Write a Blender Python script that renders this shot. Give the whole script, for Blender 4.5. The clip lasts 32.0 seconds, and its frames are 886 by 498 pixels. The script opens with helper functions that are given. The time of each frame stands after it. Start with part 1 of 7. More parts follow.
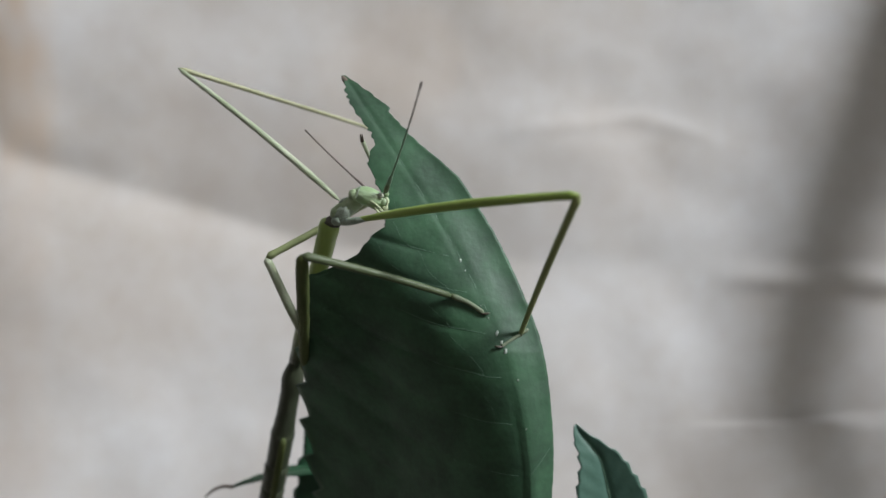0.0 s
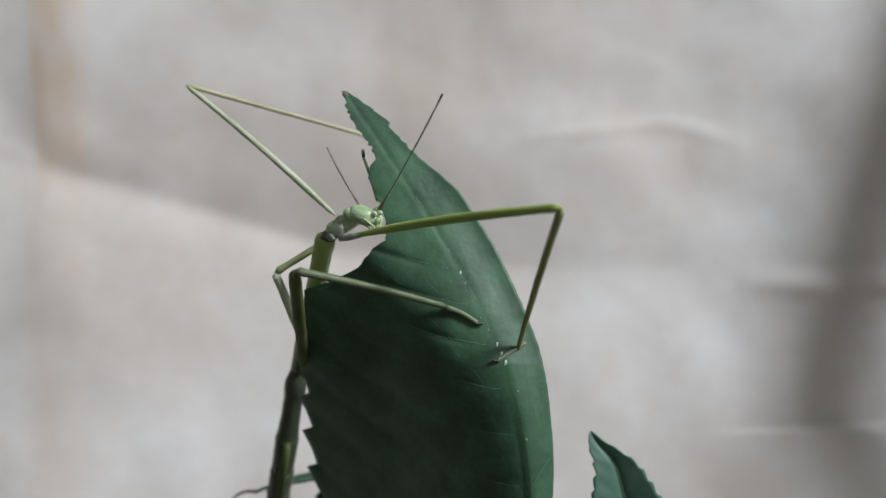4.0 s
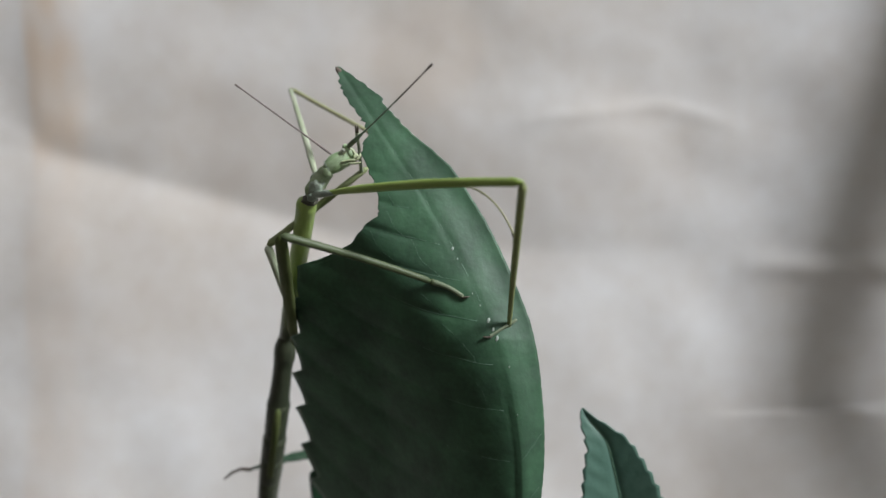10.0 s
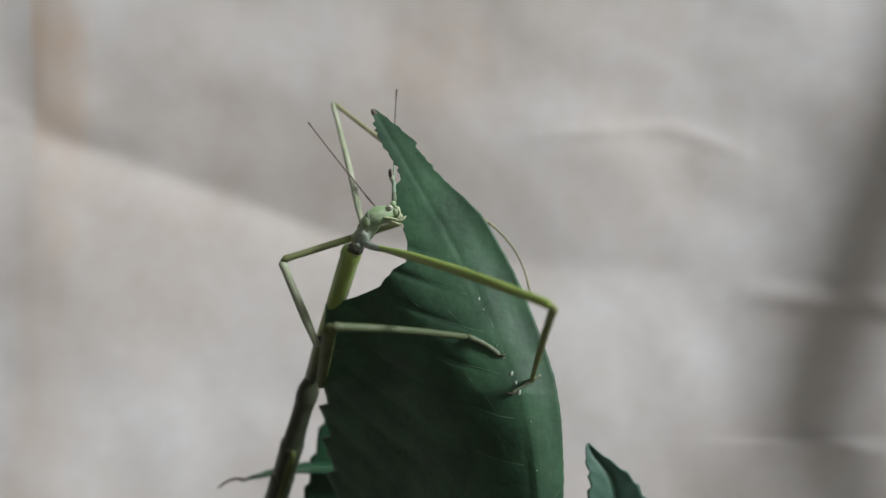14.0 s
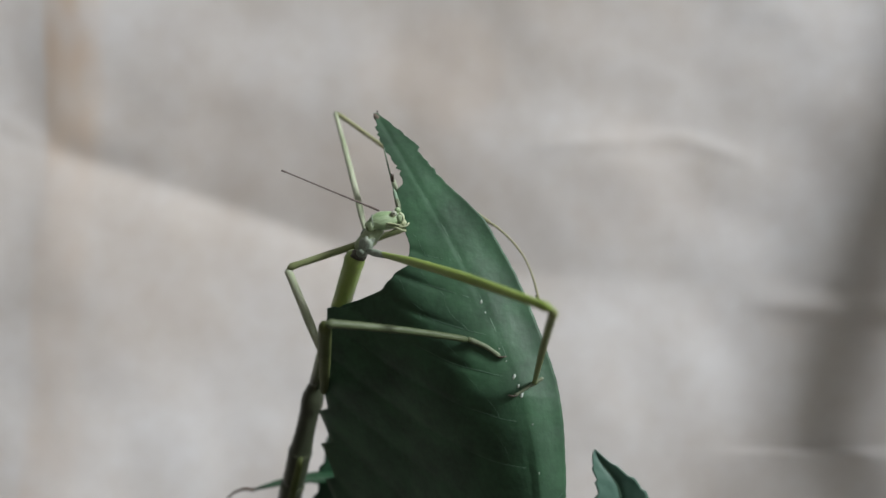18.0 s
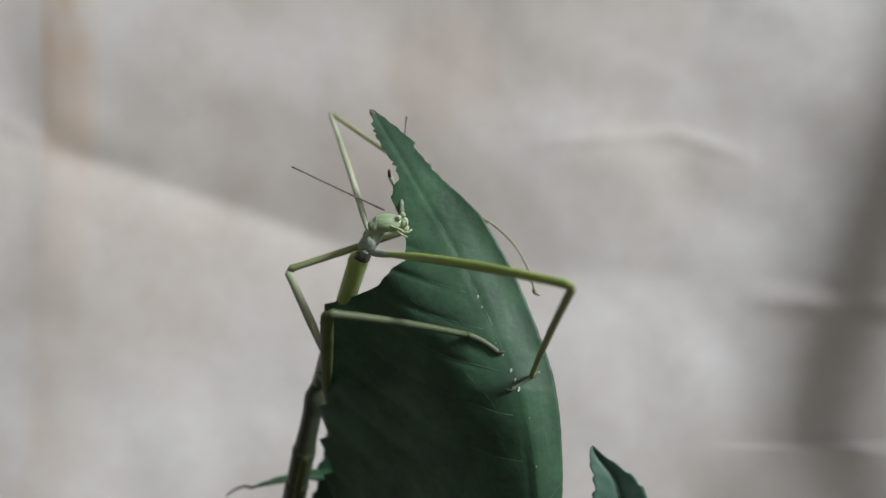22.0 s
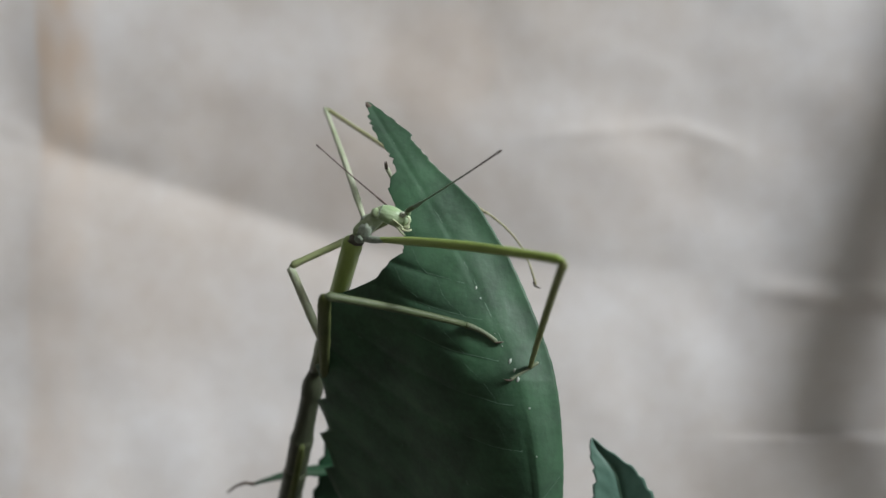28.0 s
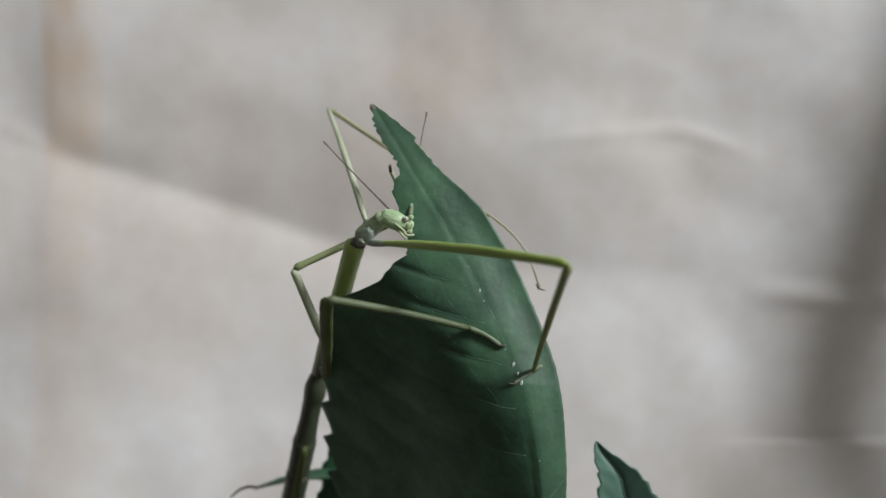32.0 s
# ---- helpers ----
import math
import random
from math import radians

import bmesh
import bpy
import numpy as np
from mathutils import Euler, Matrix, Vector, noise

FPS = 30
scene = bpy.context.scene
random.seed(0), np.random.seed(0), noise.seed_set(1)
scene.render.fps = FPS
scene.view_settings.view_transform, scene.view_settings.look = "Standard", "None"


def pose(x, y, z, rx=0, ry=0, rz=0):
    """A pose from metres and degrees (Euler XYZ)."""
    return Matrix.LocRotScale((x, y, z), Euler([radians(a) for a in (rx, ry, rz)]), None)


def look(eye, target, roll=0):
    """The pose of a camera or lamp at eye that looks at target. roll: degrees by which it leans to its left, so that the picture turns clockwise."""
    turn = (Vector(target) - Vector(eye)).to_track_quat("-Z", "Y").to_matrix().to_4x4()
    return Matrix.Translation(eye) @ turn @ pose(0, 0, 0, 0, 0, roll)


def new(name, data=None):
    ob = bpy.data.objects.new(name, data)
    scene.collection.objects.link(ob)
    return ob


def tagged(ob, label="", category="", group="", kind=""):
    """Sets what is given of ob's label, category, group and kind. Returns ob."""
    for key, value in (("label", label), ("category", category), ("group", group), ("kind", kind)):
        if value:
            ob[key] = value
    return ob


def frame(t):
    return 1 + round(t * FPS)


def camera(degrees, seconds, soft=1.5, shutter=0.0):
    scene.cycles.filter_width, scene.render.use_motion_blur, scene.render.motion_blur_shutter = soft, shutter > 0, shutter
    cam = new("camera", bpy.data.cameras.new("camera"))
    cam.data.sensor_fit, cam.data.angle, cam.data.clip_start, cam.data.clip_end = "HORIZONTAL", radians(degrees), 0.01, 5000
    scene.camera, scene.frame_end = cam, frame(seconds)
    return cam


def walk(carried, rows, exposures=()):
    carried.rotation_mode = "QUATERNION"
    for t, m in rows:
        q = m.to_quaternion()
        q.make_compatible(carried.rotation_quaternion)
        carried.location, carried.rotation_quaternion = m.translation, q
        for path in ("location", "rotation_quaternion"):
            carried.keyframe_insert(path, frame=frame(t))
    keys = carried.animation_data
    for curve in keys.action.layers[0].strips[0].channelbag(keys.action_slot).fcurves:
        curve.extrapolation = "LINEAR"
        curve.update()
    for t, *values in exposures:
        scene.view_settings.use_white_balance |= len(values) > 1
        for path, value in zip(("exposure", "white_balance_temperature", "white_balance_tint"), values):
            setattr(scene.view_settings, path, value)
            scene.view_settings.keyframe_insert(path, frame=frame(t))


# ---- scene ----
cam = camera(55, 32.0)
walk(cam, [
    (0, pose(-0.00147, -0.09467, 0.14857, 90.057, 1.487, -1.799)), (0.5, pose(-0.00134, -0.09518, 0.14797, 90.367, 1.268, -1.438)),
    (1, pose(-0.00105, -0.09548, 0.14812, 90.371, 1.231, -1.222)), (1.5, pose(-0.00052, -0.09571, 0.14850, 90.359, 1.276, -1.246)),
    (2, pose(-0.00027, -0.09532, 0.14851, 90.678, 1.331, -1.062)), (2.5, pose(0.00125, -0.09535, 0.14804, 90.962, 1.397, -0.242)),
    (3, pose(0.00169, -0.09595, 0.14859, 90.595, 1.678, 0.264)), (3.5, pose(0.00159, -0.09630, 0.14894, 90.476, 1.797, 0.582)),
    (5.5, pose(0.00157, -0.09607, 0.14839, 91.010, 1.819, 1.043)), (6, pose(0.00075, -0.09706, 0.14905, 91.191, 1.344, 1.131)),
    (6.5, pose(0.00160, -0.09668, 0.14822, 91.280, 1.268, 0.887)), (7, pose(0.00181, -0.09607, 0.14754, 90.513, 1.349, 0.456)),
    (7.5, pose(0.00217, -0.09530, 0.14799, 89.996, 1.573, 0.276)), (8, pose(0.00221, -0.09591, 0.14799, 89.710, 1.914, 0.254)),
    (8.5, pose(0.00223, -0.09545, 0.14776, 89.736, 1.744, 0.534)), (9, pose(0.00245, -0.09561, 0.14742, 89.688, 1.682, 0.715)),
    (9.5, pose(0.00224, -0.09628, 0.14754, 89.644, 1.736, 0.591)), (10, pose(0.00259, -0.09628, 0.14740, 89.736, 1.834, 0.776)),
    (10.5, pose(0.00199, -0.09701, 0.14777, 89.582, 1.670, 0.717)), (11, pose(0.00102, -0.09760, 0.14900, 89.362, 1.310, 0.841)),
    (11.5, pose(-0.00098, -0.09810, 0.15076, 90.110, 0.284, 0.273)), (12, pose(-0.00317, -0.09642, 0.15174, 90.797, -1.164, 0.567)),
    (12.5, pose(-0.00163, -0.09660, 0.15167, 89.674, -2.013, 0.406)), (13, pose(-0.00235, -0.09527, 0.15251, 89.177, -2.512, -0.403)),
    (13.5, pose(-0.00187, -0.09525, 0.15170, 89.309, -1.955, -1.107)), (14, pose(-0.00170, -0.09497, 0.15196, 89.074, -1.703, -0.333)),
    (14.5, pose(-0.00077, -0.09440, 0.15163, 89.235, -1.327, 0.305)), (16.5, pose(-0.00035, -0.09545, 0.15143, 89.907, -1.385, 1.082)),
    (17, pose(-0.00052, -0.09554, 0.15151, 89.945, -1.567, 0.815)), (17.5, pose(-0.00046, -0.09524, 0.15120, 90.060, -1.459, 0.665)),
    (18, pose(-0.00051, -0.09559, 0.15102, 90.086, -1.171, 0.584)), (18.5, pose(-0.00066, -0.09535, 0.15119, 89.964, -1.205, 0.399)),
    (19, pose(-0.00074, -0.09598, 0.15149, 89.834, -1.033, 0.459)), (19.5, pose(-0.00046, -0.09582, 0.15146, 89.920, -0.990, 0.636)),
    (20, pose(-0.00081, -0.09525, 0.15126, 89.983, -1.203, 0.518)), (20.5, pose(-0.00039, -0.09530, 0.15122, 89.992, -1.190, 0.654)),
    (21, pose(-0.00044, -0.09514, 0.15123, 90.006, -1.101, 0.565)), (21.5, pose(-0.00046, -0.09513, 0.15079, 90.099, -1.024, 0.439)),
    (22, pose(-0.00047, -0.09607, 0.15112, 89.887, -0.937, 0.433)), (22.5, pose(-0.00033, -0.09595, 0.15079, 89.941, -0.971, 0.338)),
    (23, pose(-0.00022, -0.09615, 0.15103, 89.728, -0.910, 0.298)), (23.5, pose(-0.00054, -0.09578, 0.15110, 89.574, -0.904, 0.025)),
    (24, pose(-0.00072, -0.09601, 0.15120, 89.490, -0.795, -0.032)), (24.5, pose(-0.00078, -0.09590, 0.15108, 89.530, -0.758, -0.115)),
    (25, pose(-0.00031, -0.09583, 0.15081, 89.652, -0.460, 0.169)), (25.5, pose(-0.00025, -0.09550, 0.15079, 89.585, -0.491, 0.075)),
    (27.5, pose(-0.00031, -0.09591, 0.15087, 89.507, -0.183, 0.328)), (28, pose(-0.00015, -0.09600, 0.15068, 89.703, -0.231, 0.430)),
    (28.5, pose(-0.00032, -0.09608, 0.15099, 89.682, -0.156, 0.488)), (29, pose(0.00016, -0.09580, 0.15047, 89.998, -0.186, 0.826)),
    (32, pose(0.00016, -0.09580, 0.15047, 89.998, -0.186, 0.826)),
], exposures=[(0, 0.05, 6410, 10), (1, 0.06, 6410, 10), (2, 0.07, 6375, 10), (6, 0.1, 6360, 10), (7, 0.05, 6475, 10), (9, 0.04, 6480, 10), (10, 0.1, 6430, 10), (11, 0.16, 6375, 10), (11.5, 0, 6450, 10), (12, -0.28, 6500, 10), (13, -0.13, 6500, 10), (14.5, -0.06, 6500, 10), (17, -0.02, 6500, 10), (25, -0.03, 6500, 10), (29, 0, 6500, 10), (32, 0, 6500, 10)])
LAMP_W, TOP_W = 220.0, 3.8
cam.data.dof.use_dof, cam.data.dof.focus_distance, cam.data.dof.aperture_fstop = True, 0.099, 17.0

# ---- light: a tall window high in the east wall, an added bluish fill lamp in the roof, a closed room ----
world = bpy.data.worlds.new("sky")
scene.world = world
world.use_nodes = True
wt = world.node_tree
sky = wt.nodes.new("ShaderNodeTexSky")
sky.sky_type, sky.sun_disc = "NISHITA", False
sky.sun_elevation, sky.sun_rotation = radians(35), radians(120)
wt.links.new(sky.outputs[0], wt.nodes["Background"].inputs[0])
wt.nodes["Background"].inputs[1].default_value = 0.1

WIN_Y, WIN_Z, WIN_W, WIN_H = -1.266, 1.959, 0.72, 0.85
lamp = bpy.data.lights.new("window_light", "AREA")
lamp.shape, lamp.size, lamp.size_y, lamp.energy, lamp.color = "RECTANGLE", WIN_H, WIN_W, LAMP_W, (0.95, 0.985, 1.035)
window_light = new("window_light", lamp)
window_light.matrix_world = look((2.06, WIN_Y, WIN_Z), (0, WIN_Y, WIN_Z))
# added lamp above an unseen ceiling opening: weak bluish fill from overhead
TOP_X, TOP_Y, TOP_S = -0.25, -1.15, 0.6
lamp = bpy.data.lights.new("roof_fill", "AREA")
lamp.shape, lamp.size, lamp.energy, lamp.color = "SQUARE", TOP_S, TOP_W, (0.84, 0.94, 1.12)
new("roof_fill", lamp).matrix_world = look((TOP_X, TOP_Y, 2.56), (TOP_X, TOP_Y + 1e-6, 0))
scene.view_settings.exposure = 0.0


# ---- materials ----
def material(name, low, high, rough=0.6, scale=300.0, bump=0.0, bump_scale=2000.0, coat=0.0, spec=0.5,
             stretch=(1, 1, 1), see_through=0.0, fine=0.25, bump_dist=0.0002):
    """Two-tone procedural surface: broad and fine noise between two colours, fine relief."""
    m = bpy.data.materials.new(name)
    m.use_nodes = True
    nt = m.node_tree
    b = nt.nodes["Principled BSDF"]
    tc = nt.nodes.new("ShaderNodeTexCoord")
    mp = nt.nodes.new("ShaderNodeMapping")
    mp.inputs["Scale"].default_value = stretch
    nt.links.new(tc.outputs["Object"], mp.inputs[0])
    n1 = nt.nodes.new("ShaderNodeTexNoise")
    n1.inputs["Scale"].default_value, n1.inputs["Detail"].default_value = scale, 4
    n2 = nt.nodes.new("ShaderNodeTexNoise")
    n2.inputs["Scale"].default_value, n2.inputs["Detail"].default_value = scale * 9, 3
    for n in (n1, n2):
        nt.links.new(mp.outputs[0], n.inputs["Vector"])
    mix = nt.nodes.new("ShaderNodeMix")
    mix.inputs[0].default_value = fine
    nt.links.new(n1.outputs[0], mix.inputs[2])
    nt.links.new(n2.outputs[0], mix.inputs[3])
    ramp = nt.nodes.new("ShaderNodeValToRGB")
    ramp.color_ramp.elements[0].position, ramp.color_ramp.elements[1].position = 0.3, 0.7
    ramp.color_ramp.elements[0].color, ramp.color_ramp.elements[1].color = (*low, 1), (*high, 1)
    nt.links.new(mix.outputs[0], ramp.inputs[0])
    nt.links.new(ramp.outputs[0], b.inputs["Base Color"])
    b.inputs["Roughness"].default_value = rough
    b.inputs["Coat Weight"].default_value = coat
    b.inputs["Specular IOR Level"].default_value = spec
    if bump:
        n3 = nt.nodes.new("ShaderNodeTexNoise")
        n3.inputs["Scale"].default_value, n3.inputs["Detail"].default_value = bump_scale, 4
        nt.links.new(mp.outputs[0], n3.inputs["Vector"])
        bp = nt.nodes.new("ShaderNodeBump")
        bp.inputs["Strength"].default_value, bp.inputs["Distance"].default_value = bump, bump_dist
        nt.links.new(n3.outputs[0], bp.inputs["Height"])
        nt.links.new(bp.outputs[0], b.inputs["Normal"])
    if see_through:
        tr = nt.nodes.new("ShaderNodeBsdfTranslucent")
        nt.links.new(ramp.outputs[0], tr.inputs[0])
        ms = nt.nodes.new("ShaderNodeMixShader")
        ms.inputs[0].default_value = see_through
        nt.links.new(b.outputs[0], ms.inputs[1])
        nt.links.new(tr.outputs[0], ms.inputs[2])
        nt.links.new(ms.outputs[0], nt.nodes["Material Output"].inputs[0])
    return m


PLASTER = material("plaster", (0.125, 0.114, 0.097), (0.175, 0.161, 0.137), 0.9, 3, 0.2, 60, bump_dist=0.002)
BOARDS = material("floor_boards", (0.044, 0.038, 0.032), (0.072, 0.06, 0.05), 0.6, 4, 0.2, 80, bump_dist=0.001)
PAPER = material("wrapping_paper", (0.490, 0.443, 0.392), (0.640, 0.631, 0.618), 0.75, 22, 0.14, 120, fine=0.22, bump_dist=0.0006, spec=0.3)
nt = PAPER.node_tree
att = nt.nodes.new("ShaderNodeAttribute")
att.attribute_name = "wear_shade"
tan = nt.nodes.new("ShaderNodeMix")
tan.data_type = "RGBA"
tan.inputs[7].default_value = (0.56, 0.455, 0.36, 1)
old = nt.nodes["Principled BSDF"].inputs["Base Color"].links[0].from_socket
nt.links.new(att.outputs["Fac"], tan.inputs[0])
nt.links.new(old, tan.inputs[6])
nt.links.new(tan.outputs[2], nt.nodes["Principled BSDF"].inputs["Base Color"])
LEAF = material("leaf_green", (0.016, 0.049, 0.0235), (0.042, 0.124, 0.056), 0.60, 190, 0.32, 900, see_through=0.01, bump_dist=0.0002, spec=0.6)
LEAF_BACK = material("leaf_deep_green", (0.014, 0.050, 0.026), (0.024, 0.080, 0.036), 0.45, 160, 0.3, 1500, see_through=0.10)
LEAF_PALE = material("leaf_pale_green", (0.050, 0.115, 0.084), (0.085, 0.17, 0.125), 0.5, 200, 0.2, 1100, see_through=0.03)
VEIN_FINE = material("leaf_fine_vein", (0.045, 0.098, 0.060), (0.085, 0.155, 0.102), 0.55, 600)
VEIN = material("leaf_vein", (0.045, 0.105, 0.060), (0.095, 0.17, 0.105), 0.5, 600)
DRIED = material("dried_tip", (0.10, 0.075, 0.055), (0.19, 0.15, 0.12), 0.8, 700)
SAP = material("dried_sap", (0.32, 0.38, 0.32), (0.58, 0.62, 0.56), 0.35, 2500)
STEM = material("stem_green", (0.05, 0.09, 0.03), (0.10, 0.13, 0.05), 0.6, 300)
LEG_GREEN = material("leg_green", (0.195, 0.285, 0.055), (0.32, 0.42, 0.10), 0.45, 500, 0.3, 3000, stretch=(1, 1, 0.3))
LEG_PALE = material("leg_pale_green", (0.26, 0.32, 0.18), (0.54, 0.57, 0.44), 0.5, 700, 0.4, 3000, stretch=(1, 1, 0.25))
LEG_TAN = material("leg_tan", (0.24, 0.25, 0.12), (0.40, 0.39, 0.24), 0.5, 600, 0.4, 3000, stretch=(1, 1, 0.25))
LEG_SOFT = material("leg_soft_green", (0.17, 0.21, 0.085), (0.31, 0.345, 0.175), 0.55, 600, 0.4, 3000, stretch=(1, 1, 0.25), spec=0.3)
LEG_MOSS = material("leg_moss", (0.19, 0.23, 0.075), (0.29, 0.32, 0.13), 0.5, 500, 0.3, 3000, stretch=(1, 1, 0.3))
LEG_OLIVE = material("leg_olive", (0.060, 0.080, 0.024), (0.110, 0.132, 0.046), 0.75, 500, 0.3, 3000, spec=0.2, stretch=(1, 1, 0.3))
LEG_MID = material("leg_mid_green", (0.054, 0.078, 0.030), (0.098, 0.122, 0.056), 0.55, 500, 0.3, 3000, stretch=(1, 1, 0.3))
CLAW = material("claw_brown", (0.035, 0.028, 0.02), (0.08, 0.06, 0.04), 0.5, 900)
BODY_GREEN = material("thorax_green", (0.19, 0.295, 0.055), (0.33, 0.44, 0.12), 0.38, 350, 0.3, 2500, stretch=(1, 1, 0.2))
nt = BODY_GREEN.node_tree
sep = nt.nodes.new("ShaderNodeSeparateXYZ")
nt.links.new(next(n for n in nt.nodes if n.type == "TEX_COORD").outputs["Object"], sep.inputs[0])
span = nt.nodes.new("ShaderNodeMapRange")
span.inputs[1].default_value, span.inputs[2].default_value = 0.013, 0.025
nt.links.new(sep.outputs[2], span.inputs[0])
two = nt.nodes.new("ShaderNodeMix")
two.data_type = "RGBA"
two.inputs[7].default_value = (0.06, 0.075, 0.032, 1)
old = nt.nodes["Principled BSDF"].inputs["Base Color"].links[0].from_socket
nt.links.new(span.outputs[0], two.inputs[0])
nt.links.new(old, two.inputs[6])
nt.links.new(two.outputs[2], nt.nodes["Principled BSDF"].inputs["Base Color"])
BODY_OLIVE = material("abdomen_olive", (0.026, 0.034, 0.018), (0.058, 0.068, 0.038), 0.5, 300, 0.4, 2000, stretch=(1, 1, 0.2))
COLLAR = material("collar_grey_green", (0.18, 0.23, 0.17), (0.40, 0.45, 0.37), 0.65, 650, 0.8, 1500, spec=0.3)
COLLAR_DARK = material("collar_brown", (0.04, 0.036, 0.024), (0.10, 0.10, 0.065), 0.6, 1100, 0.4, 2500)
HEAD = material("head_pale_green", (0.19, 0.31, 0.13), (0.44, 0.54, 0.35), 0.40, 620, 0.5, 1800, stretch=(0.35, 1, 1.5))
NECK = material("neck_green", (0.22, 0.30, 0.15), (0.42, 0.50, 0.33), 0.5, 700, 0.45, 1500)
MOUTH = material("mouth_cream", (0.30, 0.35, 0.18), (0.50, 0.53, 0.36), 0.5, 900)
LEG_DULL = material("leg_dull", (0.105, 0.135, 0.075), (0.19, 0.225, 0.14), 0.55, 700, 0.3, 3000, stretch=(1, 1, 0.25))
EYE_RIM = material("eye_rim_pale", (0.26, 0.28, 0.20), (0.46, 0.48, 0.38), 0.3, 2600)
EYE = material("eye_dark", (0.02, 0.018, 0.015), (0.06, 0.05, 0.04), 0.25, 2600)
FEELER = material("feeler_brown", (0.065, 0.052, 0.044), (0.14, 0.115, 0.10), 0.6, 1500, stretch=(0.2, 0.2, 1))
FEELER_BROWN = material("feeler_dark_brown", (0.12, 0.095, 0.085), (0.24, 0.195, 0.17), 0.6, 1500, stretch=(0.2, 0.2, 1))
nt = FEELER.node_tree
sep = nt.nodes.new("ShaderNodeSeparateXYZ")
nt.links.new(next(n for n in nt.nodes if n.type == "TEX_COORD").outputs["Object"], sep.inputs[0])
span = nt.nodes.new("ShaderNodeMapRange")
span.inputs[1].default_value, span.inputs[2].default_value = 0.0125, 0.0075
nt.links.new(sep.outputs[2], span.inputs[0])
two = nt.nodes.new("ShaderNodeMix")
two.data_type = "RGBA"
two.inputs[7].default_value = (0.20, 0.29, 0.20, 1)
old = nt.nodes["Principled BSDF"].inputs["Base Color"].links[0].from_socket
nt.links.new(span.outputs[0], two.inputs[0])
nt.links.new(old, two.inputs[6])
nt.links.new(two.outputs[2], nt.nodes["Principled BSDF"].inputs["Base Color"])
BAMBOO = material("bamboo", (0.30, 0.21, 0.10), (0.44, 0.33, 0.17), 0.5, 60, 0.2, 400, stretch=(1, 1, 0.1))
PAINT = material("white_paint", (0.76, 0.76, 0.74), (0.82, 0.82, 0.80), 0.5, 6)
MM = 0.001


# ---- building helpers ----
def mesh_of(name, bm, mat, smooth=True):
    me = bpy.data.meshes.new(name)
    bmesh.ops.recalc_face_normals(bm, faces=bm.faces)
    for f in bm.faces:
        f.smooth = smooth
    bm.to_mesh(me)
    bm.free()
    me.materials.append(mat)
    return me


def part(name, bm, mat, parent, label="", smooth=True):
    ob = new(name, mesh_of(name, bm, mat, smooth))
    ob.parent = parent
    return tagged(ob, label) if label else ob


def box(bm, x0, x1, y0, y1, z0, z1):
    v = [bm.verts.new((x, y, z)) for z in (z0, z1) for y in (y0, y1) for x in (x0, x1)]
    for f in ((0, 2, 3, 1), (4, 5, 7, 6), (0, 1, 5, 4), (2, 6, 7, 3), (0, 4, 6, 2), (1, 3, 7, 5)):
        bm.faces.new([v[i] for i in f])


def tube(bm, points, radii, sides=12, flat=1.0, wobble=0.0):
    """A closed tapered tube through points (metres), rings square to its run."""
    rings, pts = [], [Vector(p) for p in points]
    side = Vector((0, 1, 0.01))
    for i, p in enumerate(pts):
        run = (pts[min(i + 1, len(pts) - 1)] - pts[max(i - 1, 0)]).normalized()
        u = (side - run * side.dot(run)).normalized()
        w = run.cross(u)
        ring = []
        for k in range(sides):
            a = 2 * math.pi * k / sides
            r = radii[i] * (1 + wobble * noise.noise(Vector((k * 1.7, i * 0.9, radii[i] * 5000))))
            ring.append(bm.verts.new(p + u * (math.cos(a) * r * flat) + w * (math.sin(a) * r)))
        rings.append(ring)
    for a, b in zip(rings, rings[1:]):
        for k in range(sides):
            bm.faces.new((a[k], a[(k + 1) % sides], b[(k + 1) % sides], b[k]))
    bm.faces.new(rings[0][::-1])
    bm.faces.new(rings[-1])


def lathe_rod(length, profile, sides=14, bow=0.0, flat=1.0, wobble=0.05, steps=28, z0=0.0):
    """A rod along +Z (mm) whose radius follows (fraction, mm) pairs, with rounded ends and a slight bow."""
    bm = bmesh.new()
    fr = [p[0] for p in profile]
    ra = [p[1] for p in profile]
    pts, rad = [], []
    for i in range(steps + 1):
        t = i / steps
        r = float(np.interp(t, fr, ra))
        end = min(t, 1 - t) * length
        r *= math.sqrt(max(0.06, min(1.0, end / (0.7 * r + 1e-6))))
        pts.append((0, bow * math.sin(math.pi * t) * MM, (z0 + t * length) * MM))
        rad.append(r * MM)
    tube(bm, pts, rad, sides, flat, wobble)
    return bm


def blob(bm, centre, size, turn=0.0, rough=0.08, seed=0, segs=16, rings=10):
    """A rounded, uneven lump (mm), turned about Y."""
    got = bmesh.ops.create_uvsphere(bm, u_segments=segs, v_segments=rings, radius=1.0)["verts"]
    m = pose(centre[0] * MM, centre[1] * MM, centre[2] * MM, 0, turn, 0)
    for v in got:
        n = 1 + rough * noise.noise(v.co * 1.8 + Vector((seed * 3.1, seed, 0)))
        v.co = m @ Vector((v.co.x * size[0] * n * MM, v.co.y * size[1] * n * MM, v.co.z * size[2] * n * MM))


def step01(a, b, x):
    t = min(1.0, max(0.0, (x - a) / (b - a)))
    return t * t * (3 - 2 * t)


